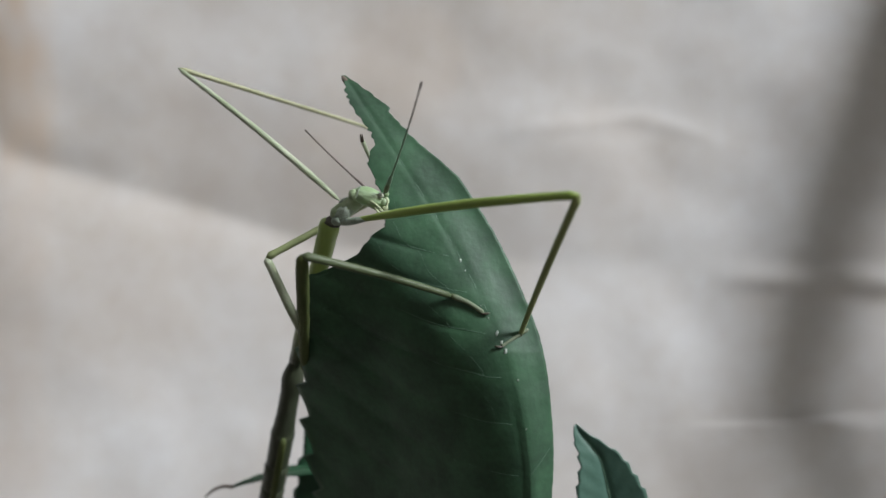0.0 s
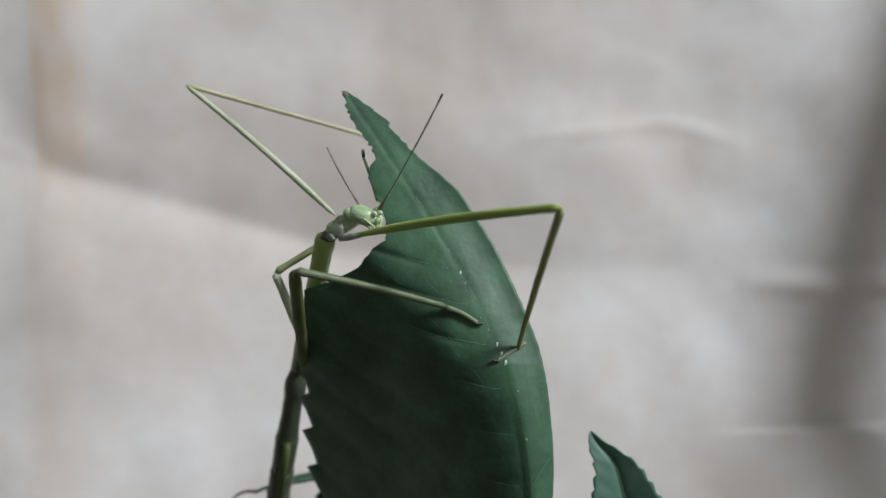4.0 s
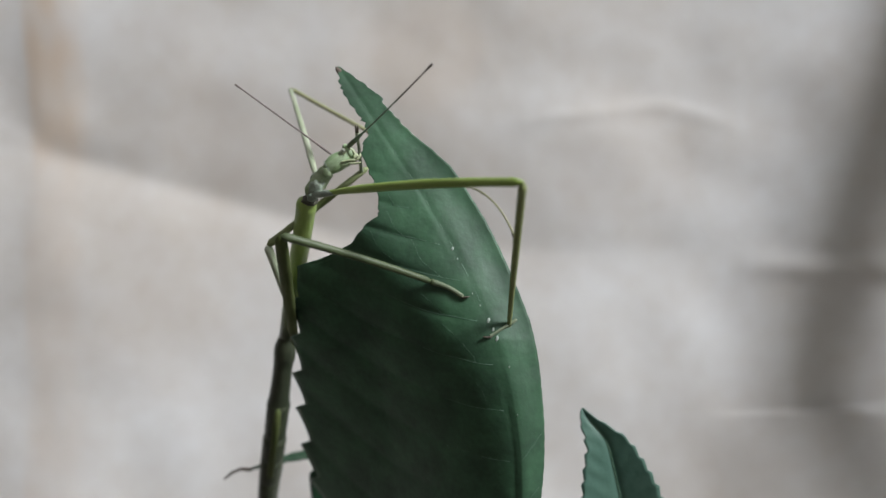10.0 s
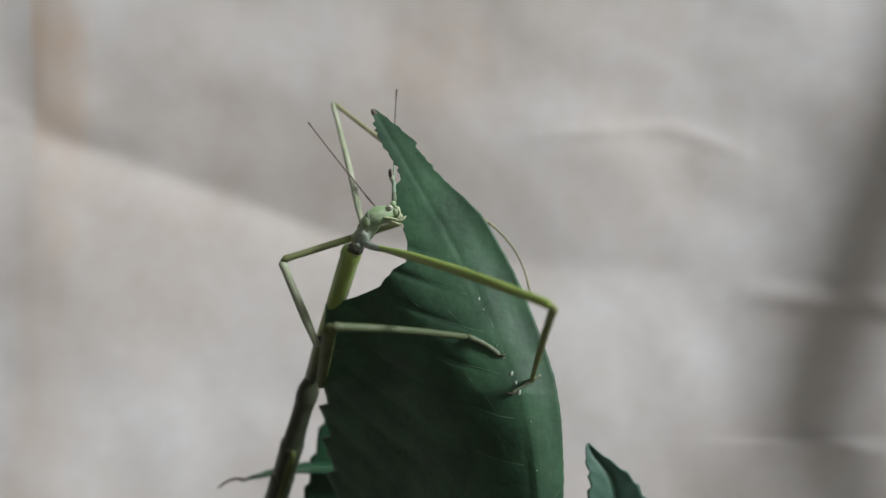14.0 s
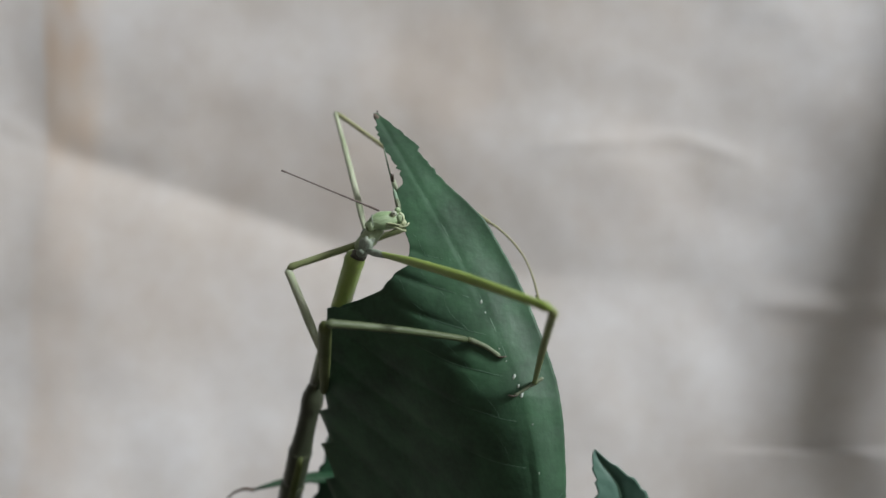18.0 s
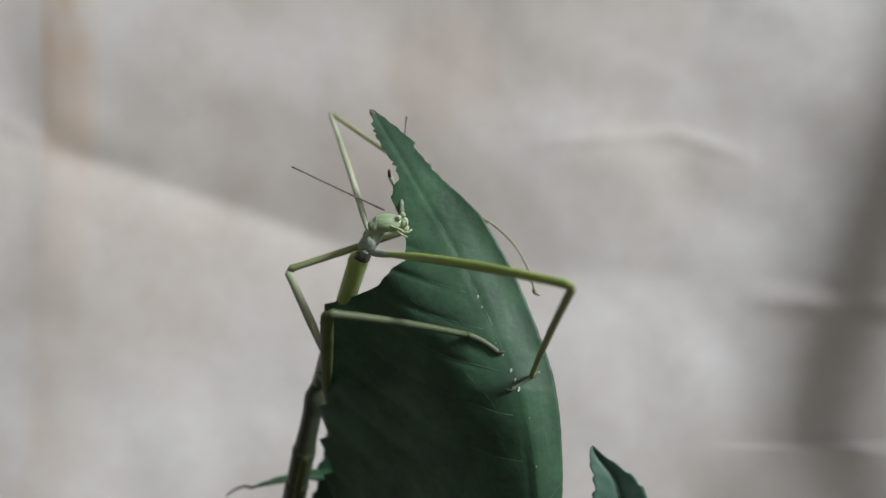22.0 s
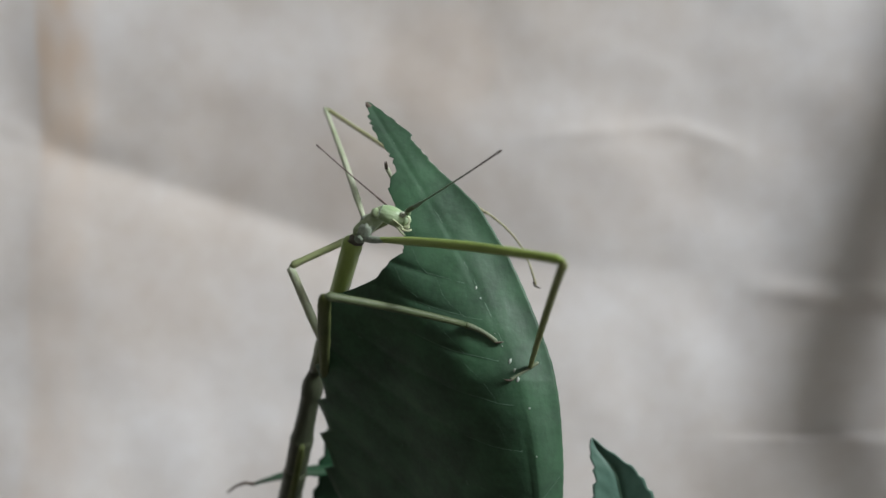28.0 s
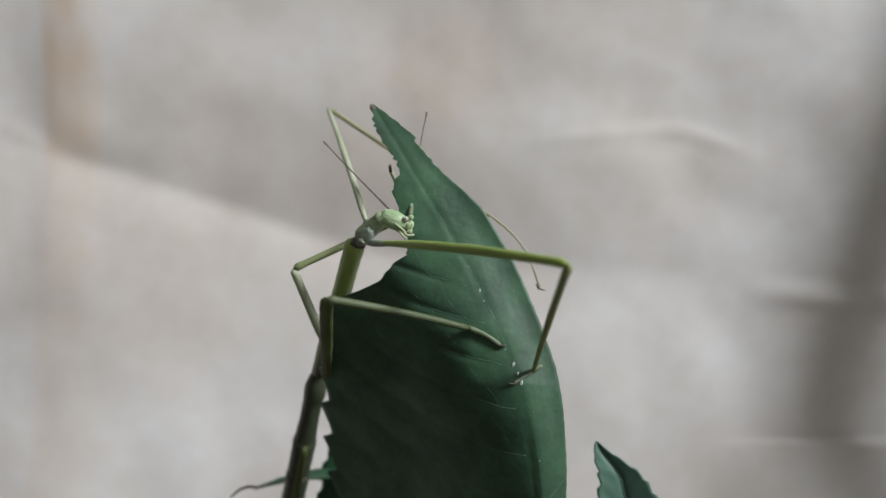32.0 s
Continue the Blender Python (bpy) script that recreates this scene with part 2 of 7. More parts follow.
# ---- the room ----
def wall(name, x0, x1, y0, y1, z0, z1, mat=PLASTER, hole=None, label="", category="wall"):
    bm = bmesh.new()
    if hole:
        hy0, hy1, hz0, hz1 = hole
        box(bm, x0, x1, y0, hy0, z0, z1)
        box(bm, x0, x1, hy1, y1, z0, z1)
        box(bm, x0, x1, hy0, hy1, z0, hz0)
        box(bm, x0, x1, hy0, hy1, hz1, z1)
    else:
        box(bm, x0, x1, y0, y1, z0, z1)
    ob = new(name, mesh_of(name, bm, mat, False))
    return tagged(ob, label, category, kind="structure")


FLOOR_Z = 0.055
hole = (WIN_Y - WIN_W / 2, WIN_Y + WIN_W / 2, WIN_Z - WIN_H / 2, WIN_Z + WIN_H / 2)
wall("floor", -2.1, 2.1, -2.6, 0.225, FLOOR_Z - 0.1, FLOOR_Z, BOARDS, label="plain brown floor under the paper", category="floor")
# ceiling left open only under the added fill lamp
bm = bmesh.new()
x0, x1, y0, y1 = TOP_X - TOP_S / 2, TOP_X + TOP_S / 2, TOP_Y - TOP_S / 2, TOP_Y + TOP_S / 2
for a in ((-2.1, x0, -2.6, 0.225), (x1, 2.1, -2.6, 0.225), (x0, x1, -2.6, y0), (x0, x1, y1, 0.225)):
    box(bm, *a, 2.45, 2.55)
tagged(new("ceiling", mesh_of("ceiling", bm, PLASTER, False)), "plain dark brown plaster ceiling with an opening for the added fill lamp", "ceiling", kind="structure")
wall("wall_north", -2.1, 2.1, 0.125, 0.225, FLOOR_Z, 2.45, label="plain dark brown plaster wall behind the paper")
wall("wall_south", -2.1, 2.1, -2.6, -2.5, FLOOR_Z, 2.45, label="plain dark brown plaster wall")
wall("wall_west", -2.1, -2.0, -2.5, 0.125, FLOOR_Z, 2.45, label="plain dark brown plaster wall")
wall("wall_east", 2.0, 2.1, -2.5, 0.125, FLOOR_Z, 2.45, hole=hole, label="plain dark brown plaster wall with a tall window opening")

window = tagged(new("window_1"), "tall narrow window with a white painted frame", "window", kind="structure")
window.location = (2.05, WIN_Y, WIN_Z)
for nm, a in (("frame_side", (-0.02, 0.02, -WIN_W / 2, -WIN_W / 2 + 0.015, -WIN_H / 2, WIN_H / 2)),
              ("frame_side", (-0.02, 0.02, WIN_W / 2 - 0.015, WIN_W / 2, -WIN_H / 2, WIN_H / 2)),
              ("frame_rail", (-0.02, 0.02, -WIN_W / 2 + 0.015, WIN_W / 2 - 0.015, -WIN_H / 2, -WIN_H / 2 + 0.015)),
              ("frame_rail", (-0.02, 0.02, -WIN_W / 2 + 0.015, WIN_W / 2 - 0.015, WIN_H / 2 - 0.015, WIN_H / 2))):
    bm = bmesh.new()
    box(bm, *a)
    part(nm, bm, PAINT, window, smooth=False)

# ---- the creased sheet of paper: up the wall, bent forward over the floor ----
PAPER_Y = 109.0


WRINKLES = ((-104, 181.5, -88, 173.4, 0.32), (72, 208.0, 89, 209.3, 0.30), (91, 184.5, 112, 196.0, 0.40), (17, 195.0, 21, 184.5, 0.22), (59, 105.0, 84, 106.6, 0.05),
            (-72, 200, -50, 207, 0.16), (35, 150, 52, 158, 0.14), (-60, 128, -40, 119, 0.16), (46, 196, 63, 193, 0.15), (-10, 203, 9, 199, 0.14))


def fold_line(x):
    return float(np.interp(x, (-120, -88, -45, -19, 26, 70, 130), (176, 173, 160, 150.5, 145.5, 144, 143)))


def relief(x, z):
    """How far the sheet stands out from its plane, in mm."""
    x += 7.0
    d = z - fold_line(x)
    w, a = (26.0, 0.20) if d > 0 else (14.0, 0.28)
    fade = (0.1 + 0.9 * step01(-125, -80, x)) * (1 - 0.75 * step01(-5, 60, x))
    round_off = 1.0 + 11.0 * step01(-86, -96, x)
    soft = math.sqrt(d * d + round_off * round_off) - round_off
    h = a * fade * w * (1 - math.exp(-soft / w))
    # upright fold with a tilted strip beside it
    up = step01(168, 176, z)
    lean = (z - 173) * 0.03
    s = np.interp(x - lean, (-91, -89.5, -79, -40), (0, -0.05, 0.75, 0))
    h += float(s) * (0.12 + 0.88 * up)
    h -= 0.03 * math.exp(-((x + 90.5 - lean) / 0.9) ** 2)
    h += 0.0007 * x * x if x < 0 else 0.0002 * x * x
    # long crease, upper half
    e = z - float(np.interp(x, (22, 42, 60, 72, 80), (175.5, 177.6, 179.0, 175.5, 172)))
    h += 0.50 * math.exp(-(e / 1.2) ** 2) * step01(20, 34, x) * (1 - step01(66, 82, x))
    h += 0.5 * math.exp(-((e + 5) / 7.0) ** 2) * step01(20, 50, x) * (1 - step01(66, 95, x))
    # two ridges toward the end of the sheet
    e = z - (140.3 - 0.065 * (x - 77))
    h += 2.0 * math.exp(-(e / 2.6) ** 2) * step01(74, 96, x)
    # low ledge where the sheet is folded forward
    drop = z + 0.02 * (90 - x)
    out = 0.08 + 2.0 * step01(66, 100, x) * (1 - 0.6 * step01(106, 118, x))
    h += out * step01(106.4 + 1.2 * step01(100, 112, x), 104.9 - 2.5 * step01(100, 112, x), drop) * step01(44, 72, x)
    # thin wrinkles
    for ax, az, bx, bz, tall in WRINKLES:
        ux, uz = bx - ax, bz - az
        q = ((x - ax) * ux + (z - az) * uz) / (ux * ux + uz * uz)
        if -0.1 < q < 1.1:
            off = ((x - ax) * uz - (z - az) * ux) / math.hypot(ux, uz)
            off += 0.6 * noise.noise(Vector((x / 5.0, z / 5.0, 8.0)))
            h += tall * math.exp(-(off / 0.9) ** 2) * max(0.0, math.sin(math.pi * (q + 0.1) / 1.2))
    p = Vector((x, z, 3.0))
    h += 2.2 * noise.noise(p / 46.0) + 0.55 * noise.noise(p / 15.0) + 0.06 * noise.noise(p / 5.0)
    return h


def worn_shaded(x, z):
    """Rubbed, tanned strip beside the upright fold; tan marks, two of them painted shade."""
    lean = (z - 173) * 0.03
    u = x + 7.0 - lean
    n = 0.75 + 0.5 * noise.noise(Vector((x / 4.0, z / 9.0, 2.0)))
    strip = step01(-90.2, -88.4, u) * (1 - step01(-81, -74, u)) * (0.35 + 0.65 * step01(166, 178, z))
    # one round stain and faint marks; two paint in shade above the long fold
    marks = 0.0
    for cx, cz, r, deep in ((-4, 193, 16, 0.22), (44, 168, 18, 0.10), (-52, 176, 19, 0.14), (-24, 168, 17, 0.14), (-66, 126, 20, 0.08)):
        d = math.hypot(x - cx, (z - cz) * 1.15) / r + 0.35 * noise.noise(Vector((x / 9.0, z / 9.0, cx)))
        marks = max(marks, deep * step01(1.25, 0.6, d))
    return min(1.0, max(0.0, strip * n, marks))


def paper_sheet():
    xs = np.linspace(-185, 215, 241)
    run = []
    for z in np.concatenate([np.linspace(290, 112, 110), np.linspace(111, 98, 40), np.linspace(97, 72, 18)]):
        run.append((None, z))
    for t in np.linspace(0.02, 1, 24):
        # the lower part slopes forward, then lies on the floor
        y = PAPER_Y - 2 - 42 * t
        z = 56.3 + 14.7 * max(0.0, 1 - t / 0.55) ** 2
        run.append((y, z))
    verts, faces = [], []
    for y, z in run:
        for x in xs:
            p = Vector((float(x), z, 3.0))
            if y is None:
                verts.append((x * MM, (PAPER_Y - relief(float(x), z)) * MM, z * MM))
            else:
                q = Vector((float(x), y, 9.0))
                hh = 0.8 * noise.noise(q / 40.0) + 0.25 * noise.noise(q / 12.0)
                blend = min(1.0, max(0.0, (PAPER_Y - 2 - y) / 20.0))
                back = relief(float(x), 72) * (1 - blend)
                verts.append((x * MM, (y - back) * MM, (z + max(hh, -0.3) * blend) * MM))
    n = len(xs)
    for r in range(len(run) - 1):
        for c in range(n - 1):
            i = r * n + c
            faces.append((i, i + n, i + n + 1, i + 1))
    me = bpy.data.meshes.new("paper_sheet")
    me.from_pydata(verts, [], faces)
    me.materials.append(PAPER)
    wear_shade = me.attributes.new("wear_shade", "FLOAT", "POINT")
    wear_shade.data.foreach_set("value", [worn_shaded(v[0] / MM, v[2] / MM) for v in verts])
    me.polygons.foreach_set("use_smooth", [True] * len(me.polygons))
    ob = new("paper_sheet", me)
    thick = ob.modifiers.new("thickness", "SOLIDIFY")
    thick.thickness, thick.offset = 0.0003, -1
    return tagged(ob, "creased pale grey-brown wrapping paper sheet hung against the wall", "paper")


paper_sheet()


# ---- unseen cane, added out of view to cast the soft shadow on the paper ----
def shadow_cane():
    foot, top = Vector((0.1980, 0.0680, 0.0575)), Vector((0.2169, 0.0680, 0.401))
    knee = Vector((0.1384, 0.0680, 0.1550))
    cane = tagged(new("shadow_cane"), "thin brown crooked bamboo cane, unseen, added to cast the shadow on the paper", "cane")
    cane.location = foot
    pts, rad = [], []
    for i in range(81):
        t = i / 80
        node = min(abs(t - k) for k in (0.18, 0.5, 0.82))
        # crooked low down, so that its shadow turns away near the ledge
        up = foot.lerp(knee, t / 0.28) if t < 0.28 else knee.lerp(top, (t - 0.28) / 0.72)
        up.x += 0.002 * math.exp(-((t - 0.28) / 0.025) ** 2)
        pts.append(up - foot)
        rad.append(0.0090 + 0.0008 * math.exp(-(node / 0.012) ** 2) - 0.0004 * t)
    bm = bmesh.new()
    tube(bm, pts, rad, 20, 1.0, 0.02)
    part("shaft", bm, BAMBOO, cane)
    return cane


shadow_cane()


# ---- the plant cutting ----
sprig = tagged(new("plant_cutting"), "leafy green cutting with toothed leaves, one of them eaten", "plant")
sprig.location = (0.0125, 0.0120, 0.0565)


def here(x, y, z):
    """World millimetres to the cutting's own space."""
    return (x * MM - sprig.location.x, y * MM - sprig.location.y, z * MM - sprig.location.z)


bm = bmesh.new()
tube(bm, [here(12.5, 12, 56.6), here(13.0, 12.2, 68), here(12.4, 13.5, 80), here(11.5, 16, 92), here(11, 17, 98)],
     [0.0017, 0.0015, 0.0014, 0.0011, 0.0008], 12, 1.0, 0.08)
part("stem", bm, STEM, sprig, "upright green stem")


def midrib_x(z):
    return 1.090e-6 * z ** 4 - 3.155e-5 * z ** 3 - 1.0129e-2 * z ** 2 + 0.0906 * z + 0.3797


def right_reach(z):
    """Width of the folded-back half as seen from the front, in mm."""
    w = float(np.interp(z, (-9, -5, 0, 8, 14, 18, 22, 27, 34, 40, 42, 44, 46.6, 47.7, 48.1, 50, 51.7),
                        (0.3, 1.2, 1.9, 2.8, 3.5, 4.15, 4.7, 4.95, 5.35, 5.2, 4.3, 3.1, 2.35, 2.2, 2.5, 1.3, 0.15)))
    k = (z + 0.4 * math.sin(z)) / 1.7
    w += 0.22 * noise.noise(Vector((z * 2.1, 3, 1))) * step01(38, 46, z) * step01(51.7, 50.5, z)
    return w + 0.05 * abs(math.sin(z * 1.9)) * step01(52, 46, z) + 0.16 * (1 - k + math.floor(k)) * step01(40, 45, z) * step01(51.7, 50.5, z)


# eaten edge from the corner up to the tip: height, x
EATEN = ((29.7, -23.7), (29.9, -22.8), (30.2, -21.6), (30.7, -20.2), (31.2, -18.9), (31.9, -17.8), (32.6, -17.0), (33.9, -16.2),
         (34.7, -14.7), (37.0, -14.6), (40.0, -15.6), (41.6, -16.3), (43.3, -16.1), (43.9, -15.4), (45.7, -16.1),
         (48.2, -17.9), (49.8, -18.6), (50.7, -18.5), (51.7, -18.9))


def left_edge(z):
    if z > 29.7:
        x = float(np.interp(z, [p[0] for p in EATEN], [p[1] for p in EATEN]))
        return x + (0.22 + 0.16 * step01(36, 33, z) + 0.2 * step01(43, 49, z) * step01(51.7, 50.5, z)) * noise.noise(Vector((z * 1.3, 0, 0))) + (0.20 + 0.22 * step01(42, 46, z)) * noise.noise(Vector((z * 3.5, 5, 0))) + 0.08 * noise.noise(Vector((z * 9.0, 2, 0)))
    base = float(np.interp(z, (-9, -5, 0, 8, 18, 29.7), (-0.6, -11, -19.5, -22.2, -23.4, -23.7)))
    k = (z + 1.2) / 3.9
    saw = k - math.floor(k)
    return base - 1.15 * (saw ** 1.5) * step01(-8, -3, z) * step01(29, 26, z)


def vein_phase(d, z):
    return z - 0.10 * d - 0.026 * d * d


VEIN_AT = (-5.0, 1.0, 6.5, 12.0, 17.3, 22.3, 27.0, 31.2, 35.2, 39.0, 42.5)


def leaf_y(x, z):
    """Depth of the curled blade, in mm: the folded half falls back, the broad half rolls away and under."""
    d = x - midrib_x(z)
    y = 0.15 * max(z - 20.3, 0) + 0.10 * max(z - 26, 0) + 0.02 * max(20.3 - z, 0)
    up = min(1.0, max(0.0, (z - 20.3) / 31.4))
    if d > 0:
        y += (0.36 * (1 - min(1.0, up * 1.7)) + 0.10) * d * d / (d + 1.8) - 0.07 * max(0.0, d - 0.55 * right_reach(z)) ** 2
    else:
        e = -d
        y += 0.62 * 2.5 * math.log1p(math.exp(min(30.0, (26 - z) / 2.5))) * (min(e, 24.0) / 19) ** 1.6
        # the blade breaks back along a line that nears the midrib further down
        bend = float(np.interp(z, (-9, 5, 11, 17, 21.5, 27, 34, 44), (3.2, 3.8, 4.8, 6.2, 7.4, 8.4, 9.3, 11.0)))
        wide = 1.0 + 1.8 * step01(30, 12, z)
        y += 0.016 * min(e, 14.0) ** 2 + 0.60 * wide * math.log1p(math.exp(min(30.0, (e - bend) / wide)))
        ph = vein_phase(e, z)
        low = max([v for v in VEIN_AT if v <= ph] or [VEIN_AT[0] - 5])
        high = min([v for v in VEIN_AT if v > ph] or [VEIN_AT[-1] + 4])
        near = min(ph - low, high - ph)
        y += (0.15 * math.exp(-(near / 0.42) ** 2) - (0.11 + 0.12 * step01(6, 12, e)) * math.sin(math.pi * (ph - low) / (high - low))) * step01(1.5, 7.0, e)
    y += 0.06 * math.exp(-(d / 0.4) ** 2)
    y += 0.38 * noise.noise(Vector((x / 9.0, z / 9.0, 1.0))) * step01(0, 6, abs(d)) + 0.07 * noise.noise(Vector((x / 2.0, z / 2.0, 4.0)))
    return y


def on_leaf(x, z, lift=0.0):
    """A place on the blade, in metres; parts that curl back are truly wider."""
    y = leaf_y(x, z)
    f = (y + 95.8) / 95.8
    return ((-9.28 + (x + 9.28) * f) * MM, (y - lift) * MM, (35.47 + (z - 35.47) * f) * MM)


def big_leaf_blade():
    zs = list(np.linspace(51.7, -9, 230))
    cols = 64
    verts, faces = [], []
    for z in zs:
        z = float(z)
        xl, xm = left_edge(z), midrib_x(z)
        xr = xm + right_reach(z)
        xl = min(xl, xr - 0.2)
        for c in range(cols + 1):
            s = c / cols
            if xl < xm - 0.5:
                cut = 0.78
                x = xl + (xm - xl) * (s / cut) if s < cut else xm + (xr - xm) * ((s - cut) / (1 - cut))
            else:
                x = xl + (xr - xl) * s
            verts.append(on_leaf(x, z))
    n = cols + 1
    for r in range(len(zs) - 1):
        for c in range(cols):
            i = r * n + c
            faces.append((i, i + 1, i + n + 1, i + n))
    me = bpy.data.meshes.new("eaten_leaf")
    me.from_pydata(verts, [], faces)
    me.materials.append(LEAF)
    me.polygons.foreach_set("use_smooth", [True] * len(me.polygons))
    ob = new("eaten_leaf", me)
    ob.parent = sprig
    thick = ob.modifiers.new("thickness", "SOLIDIFY")
    thick.thickness, thick.offset = 0.00022, 0
    return tagged(ob, "large dark green toothed leaf with an eaten edge")


big_leaf = big_leaf_blade()

# midrib and side veins lie on the blade
bm = bmesh.new()
zz = [50.2 - 1.5 * i for i in range(39)]
tube(bm, [on_leaf(midrib_x(z), z, 0.08 + 0.035 * noise.noise(Vector((z / 2.2, 1, 7)))) for z in zz],
     [(0.035 + 0.065 * i / 38) * MM for i in range(39)], 6, 0.7)
part("midrib", bm, VEIN, big_leaf, "pale green midrib")
for z0 in VEIN_AT:
    for sign in ((-1, 1) if z0 < 10 else (-1,)):
        pts, rad = [], []
        for i in range(30):
            d = 1.2 + i * 0.72 if sign < 0 else 0.1 + i * 0.11
            z = z0 + (0.10 * d + 0.026 * d * d if sign < 0 else 1.2 * d)
            x = midrib_x(z) + sign * d
            if z > 51 or (sign < 0 and x < left_edge(z) + 0.8) or (sign > 0 and d > right_reach(z) - 0.3):
                break
            wave = 0.25 * noise.noise(Vector((d / 3.0, z0, 0)))
            pts.append(on_leaf(x, z + wave, 0.120 - 0.008 * step01(5, 16, d) - 0.02 * step01(24, 34, z0) + 0.02 * noise.noise(Vector((d, z0, 3)))))
            rad.append(max(0.035, 0.085 - 0.0022 * i) * (0.4 + 0.6 * step01(0, 6, i)) * MM)
        if len(pts) > 4:
            bm = bmesh.new()
            tube(bm, pts, rad, 5, 0.5)
            part("side_vein", bm, VEIN_FINE, big_leaf)
# thin cross veins between the side veins
rng = random.Random(7)
for k in range(1, len(VEIN_AT) - 2):
    for d0 in (4.0, 7.5, 11.0, 14.5, 17.5):
        d0 += rng.uniform(-1.2, 1.2)
        pts = []
        for i in range(9):
            u = i / 8
            d = d0 + 1.6 * u + 0.5 * math.sin(u * 5 + k)
            z = (1 - u) * VEIN_AT[k] + u * VEIN_AT[k + 1] + 0.10 * d + 0.026 * d * d
            x = midrib_x(z) - d
            if x > left_edge(z) + 0.8 and z < 50:
                pts.append(on_leaf(x, z + 0.3 * noise.noise(Vector((d0, i / 2.0, k))), 0.108))
        if len(pts) > 5:
            bm = bmesh.new()
            tube(bm, pts, [0.030 * MM] * len(pts), 5, 0.5)
            part("cross_vein", bm, VEIN_FINE, big_leaf)
for x, z, s in ((-2.7, 22.45, 0.36), (-2.2, 21.45, 0.26), (-1.8, 20.4, 0.38), (-6.5, 30.75, 0.28), (-0.5, 17.15, 0.16), (0.3, 11.7, 0.14), (-6.0, 29.6, 0.13), (-4.4, 25.6, 0.10), (-3.6, 24.2, 0.13)):
    bm = bmesh.new()
    blob(bm, [v / MM for v in on_leaf(x, z, 0.12)], (s * 0.45, 0.12, s * 0.85), 20, 0.3, x, 10, 7)
    part("sap_drop", bm, SAP, big_leaf, "small whitish dried sap drop")
bm = bmesh.new()
blob(bm, [v / MM for v in on_leaf(-18.5, 51.2)], (0.36, 0.15, 0.6), -40, 0.3, 4, 12, 8)
part("dried_tip", bm, DRIED, big_leaf, "withered brown leaf tip")
bm = bmesh.new()
tube(bm, [on_leaf(0.2, -8), (0.0005, 0.004, -0.0125), (0.0010, 0.0085, -0.0145)], [0.0008, 0.0007, 0.0008], 10)
part("petiole", bm, STEM, big_leaf)


def small_leaf(name, label, base, tip, wide, facing, cup=0.25, bend=1.5, mat=LEAF_BACK, teeth=7, droop=0.0, hook=0.0):
    """A toothed leaf from base to tip (world mm); facing: the way its face looks."""
    a, b = Vector(here(*base)) / MM, Vector(here(*tip)) / MM
    run = b - a
    length = run.length
    run.normalize()
    face = Vector(facing)
    face = (face - run * face.dot(run)).normalized()
    side = run.cross(face)
    rows, cols = 70, 20
    verts, faces = [], []
    for r in range(rows + 1):
        t = r / rows
        full = wide * (math.sin(math.pi * min(1.0, t ** 0.8)) ** 0.85) * (1 - 0.25 * t) + 0.25 * (1 - t) + 0.12
        k = t * teeth
        saw = (k - math.floor(k)) * 0.09 * wide * step01(0.05, 0.2, t) * step01(1.0, 0.85, t)
        bow = bend * math.sin(math.pi * t) + droop * t * t
        curl = -hook * (step01(0.78, 1.0, t) - 0.25 * math.sin(math.pi * t))
        for c in range(cols + 1):
            s = 2 * c / cols - 1
            w = s * (full + (saw if abs(s) == 1 else saw * abs(s) ** 3))
            y = cup * abs(w) - 0.15 * math.exp(-(w / 0.4) ** 2) + 0.05 * math.sin((t * 9 - abs(w) * 0.35) * 6.28) * min(1, abs(w) / 2)
            p = a + run * (length * t) + side * (w + curl) + face * (bow + y)
            verts.append(p * MM)
    n = cols + 1
    for r in range(rows):
        for c in range(cols):
            i = r * n + c
            faces.append((i, i + 1, i + n + 1, i + n))
    me = bpy.data.meshes.new(name)
    me.from_pydata(verts, [], faces)
    me.materials.append(mat)
    me.polygons.foreach_set("use_smooth", [True] * len(me.polygons))
    ob = new(name, me)
    ob.parent = sprig
    thick = ob.modifiers.new("thickness", "SOLIDIFY")
    thick.thickness, thick.offset = 0.00022, 0
    bm = bmesh.new()
    pts = []
    for r in range(0, 67, 3):
        t = r / rows
        bow = bend * math.sin(math.pi * t) + droop * t * t
        curl = -hook * (step01(0.78, 1.0, t) - 0.25 * math.sin(math.pi * t))
        pts.append((a + run * (length * t) + side * curl + face * (bow - 0.15 + 0.16)) * MM)
    tube(bm, pts, [0.00020 - 0.00014 * i / len(pts) for i in range(len(pts))], 6)
    part("midrib", bm, VEIN, ob)
    bm = bmesh.new()
    root = Vector(here(12.0, 12.5, max(66.0, base[2] - 22)))
    tube(bm, [root, root.lerp(a * MM, 0.5) + Vector((0, 0, -0.001)), a * MM + run * 0.001], [0.0006, 0.00055, 0.00045], 9)
    part("petiole", bm, STEM, ob)
    return tagged(ob, label)


small_leaf("leaf", "small upright bluish-green toothed leaf", (25.0, 17, 101), (20.6, 15, 125.8), 5.6, (-0.1, -1.0, 0.1), 0.28, 0.6, mat=LEAF_PALE, teeth=14, hook=2.0)
small_leaf("leaf", "green toothed leaf behind the eaten one", (-11.76, 36.01, 82.08), (-13.90, 37.08, 135.53), 9.0, (-0.25, -0.95, -0.1), 0.15, 1.0, mat=LEAF_BACK, teeth=12)
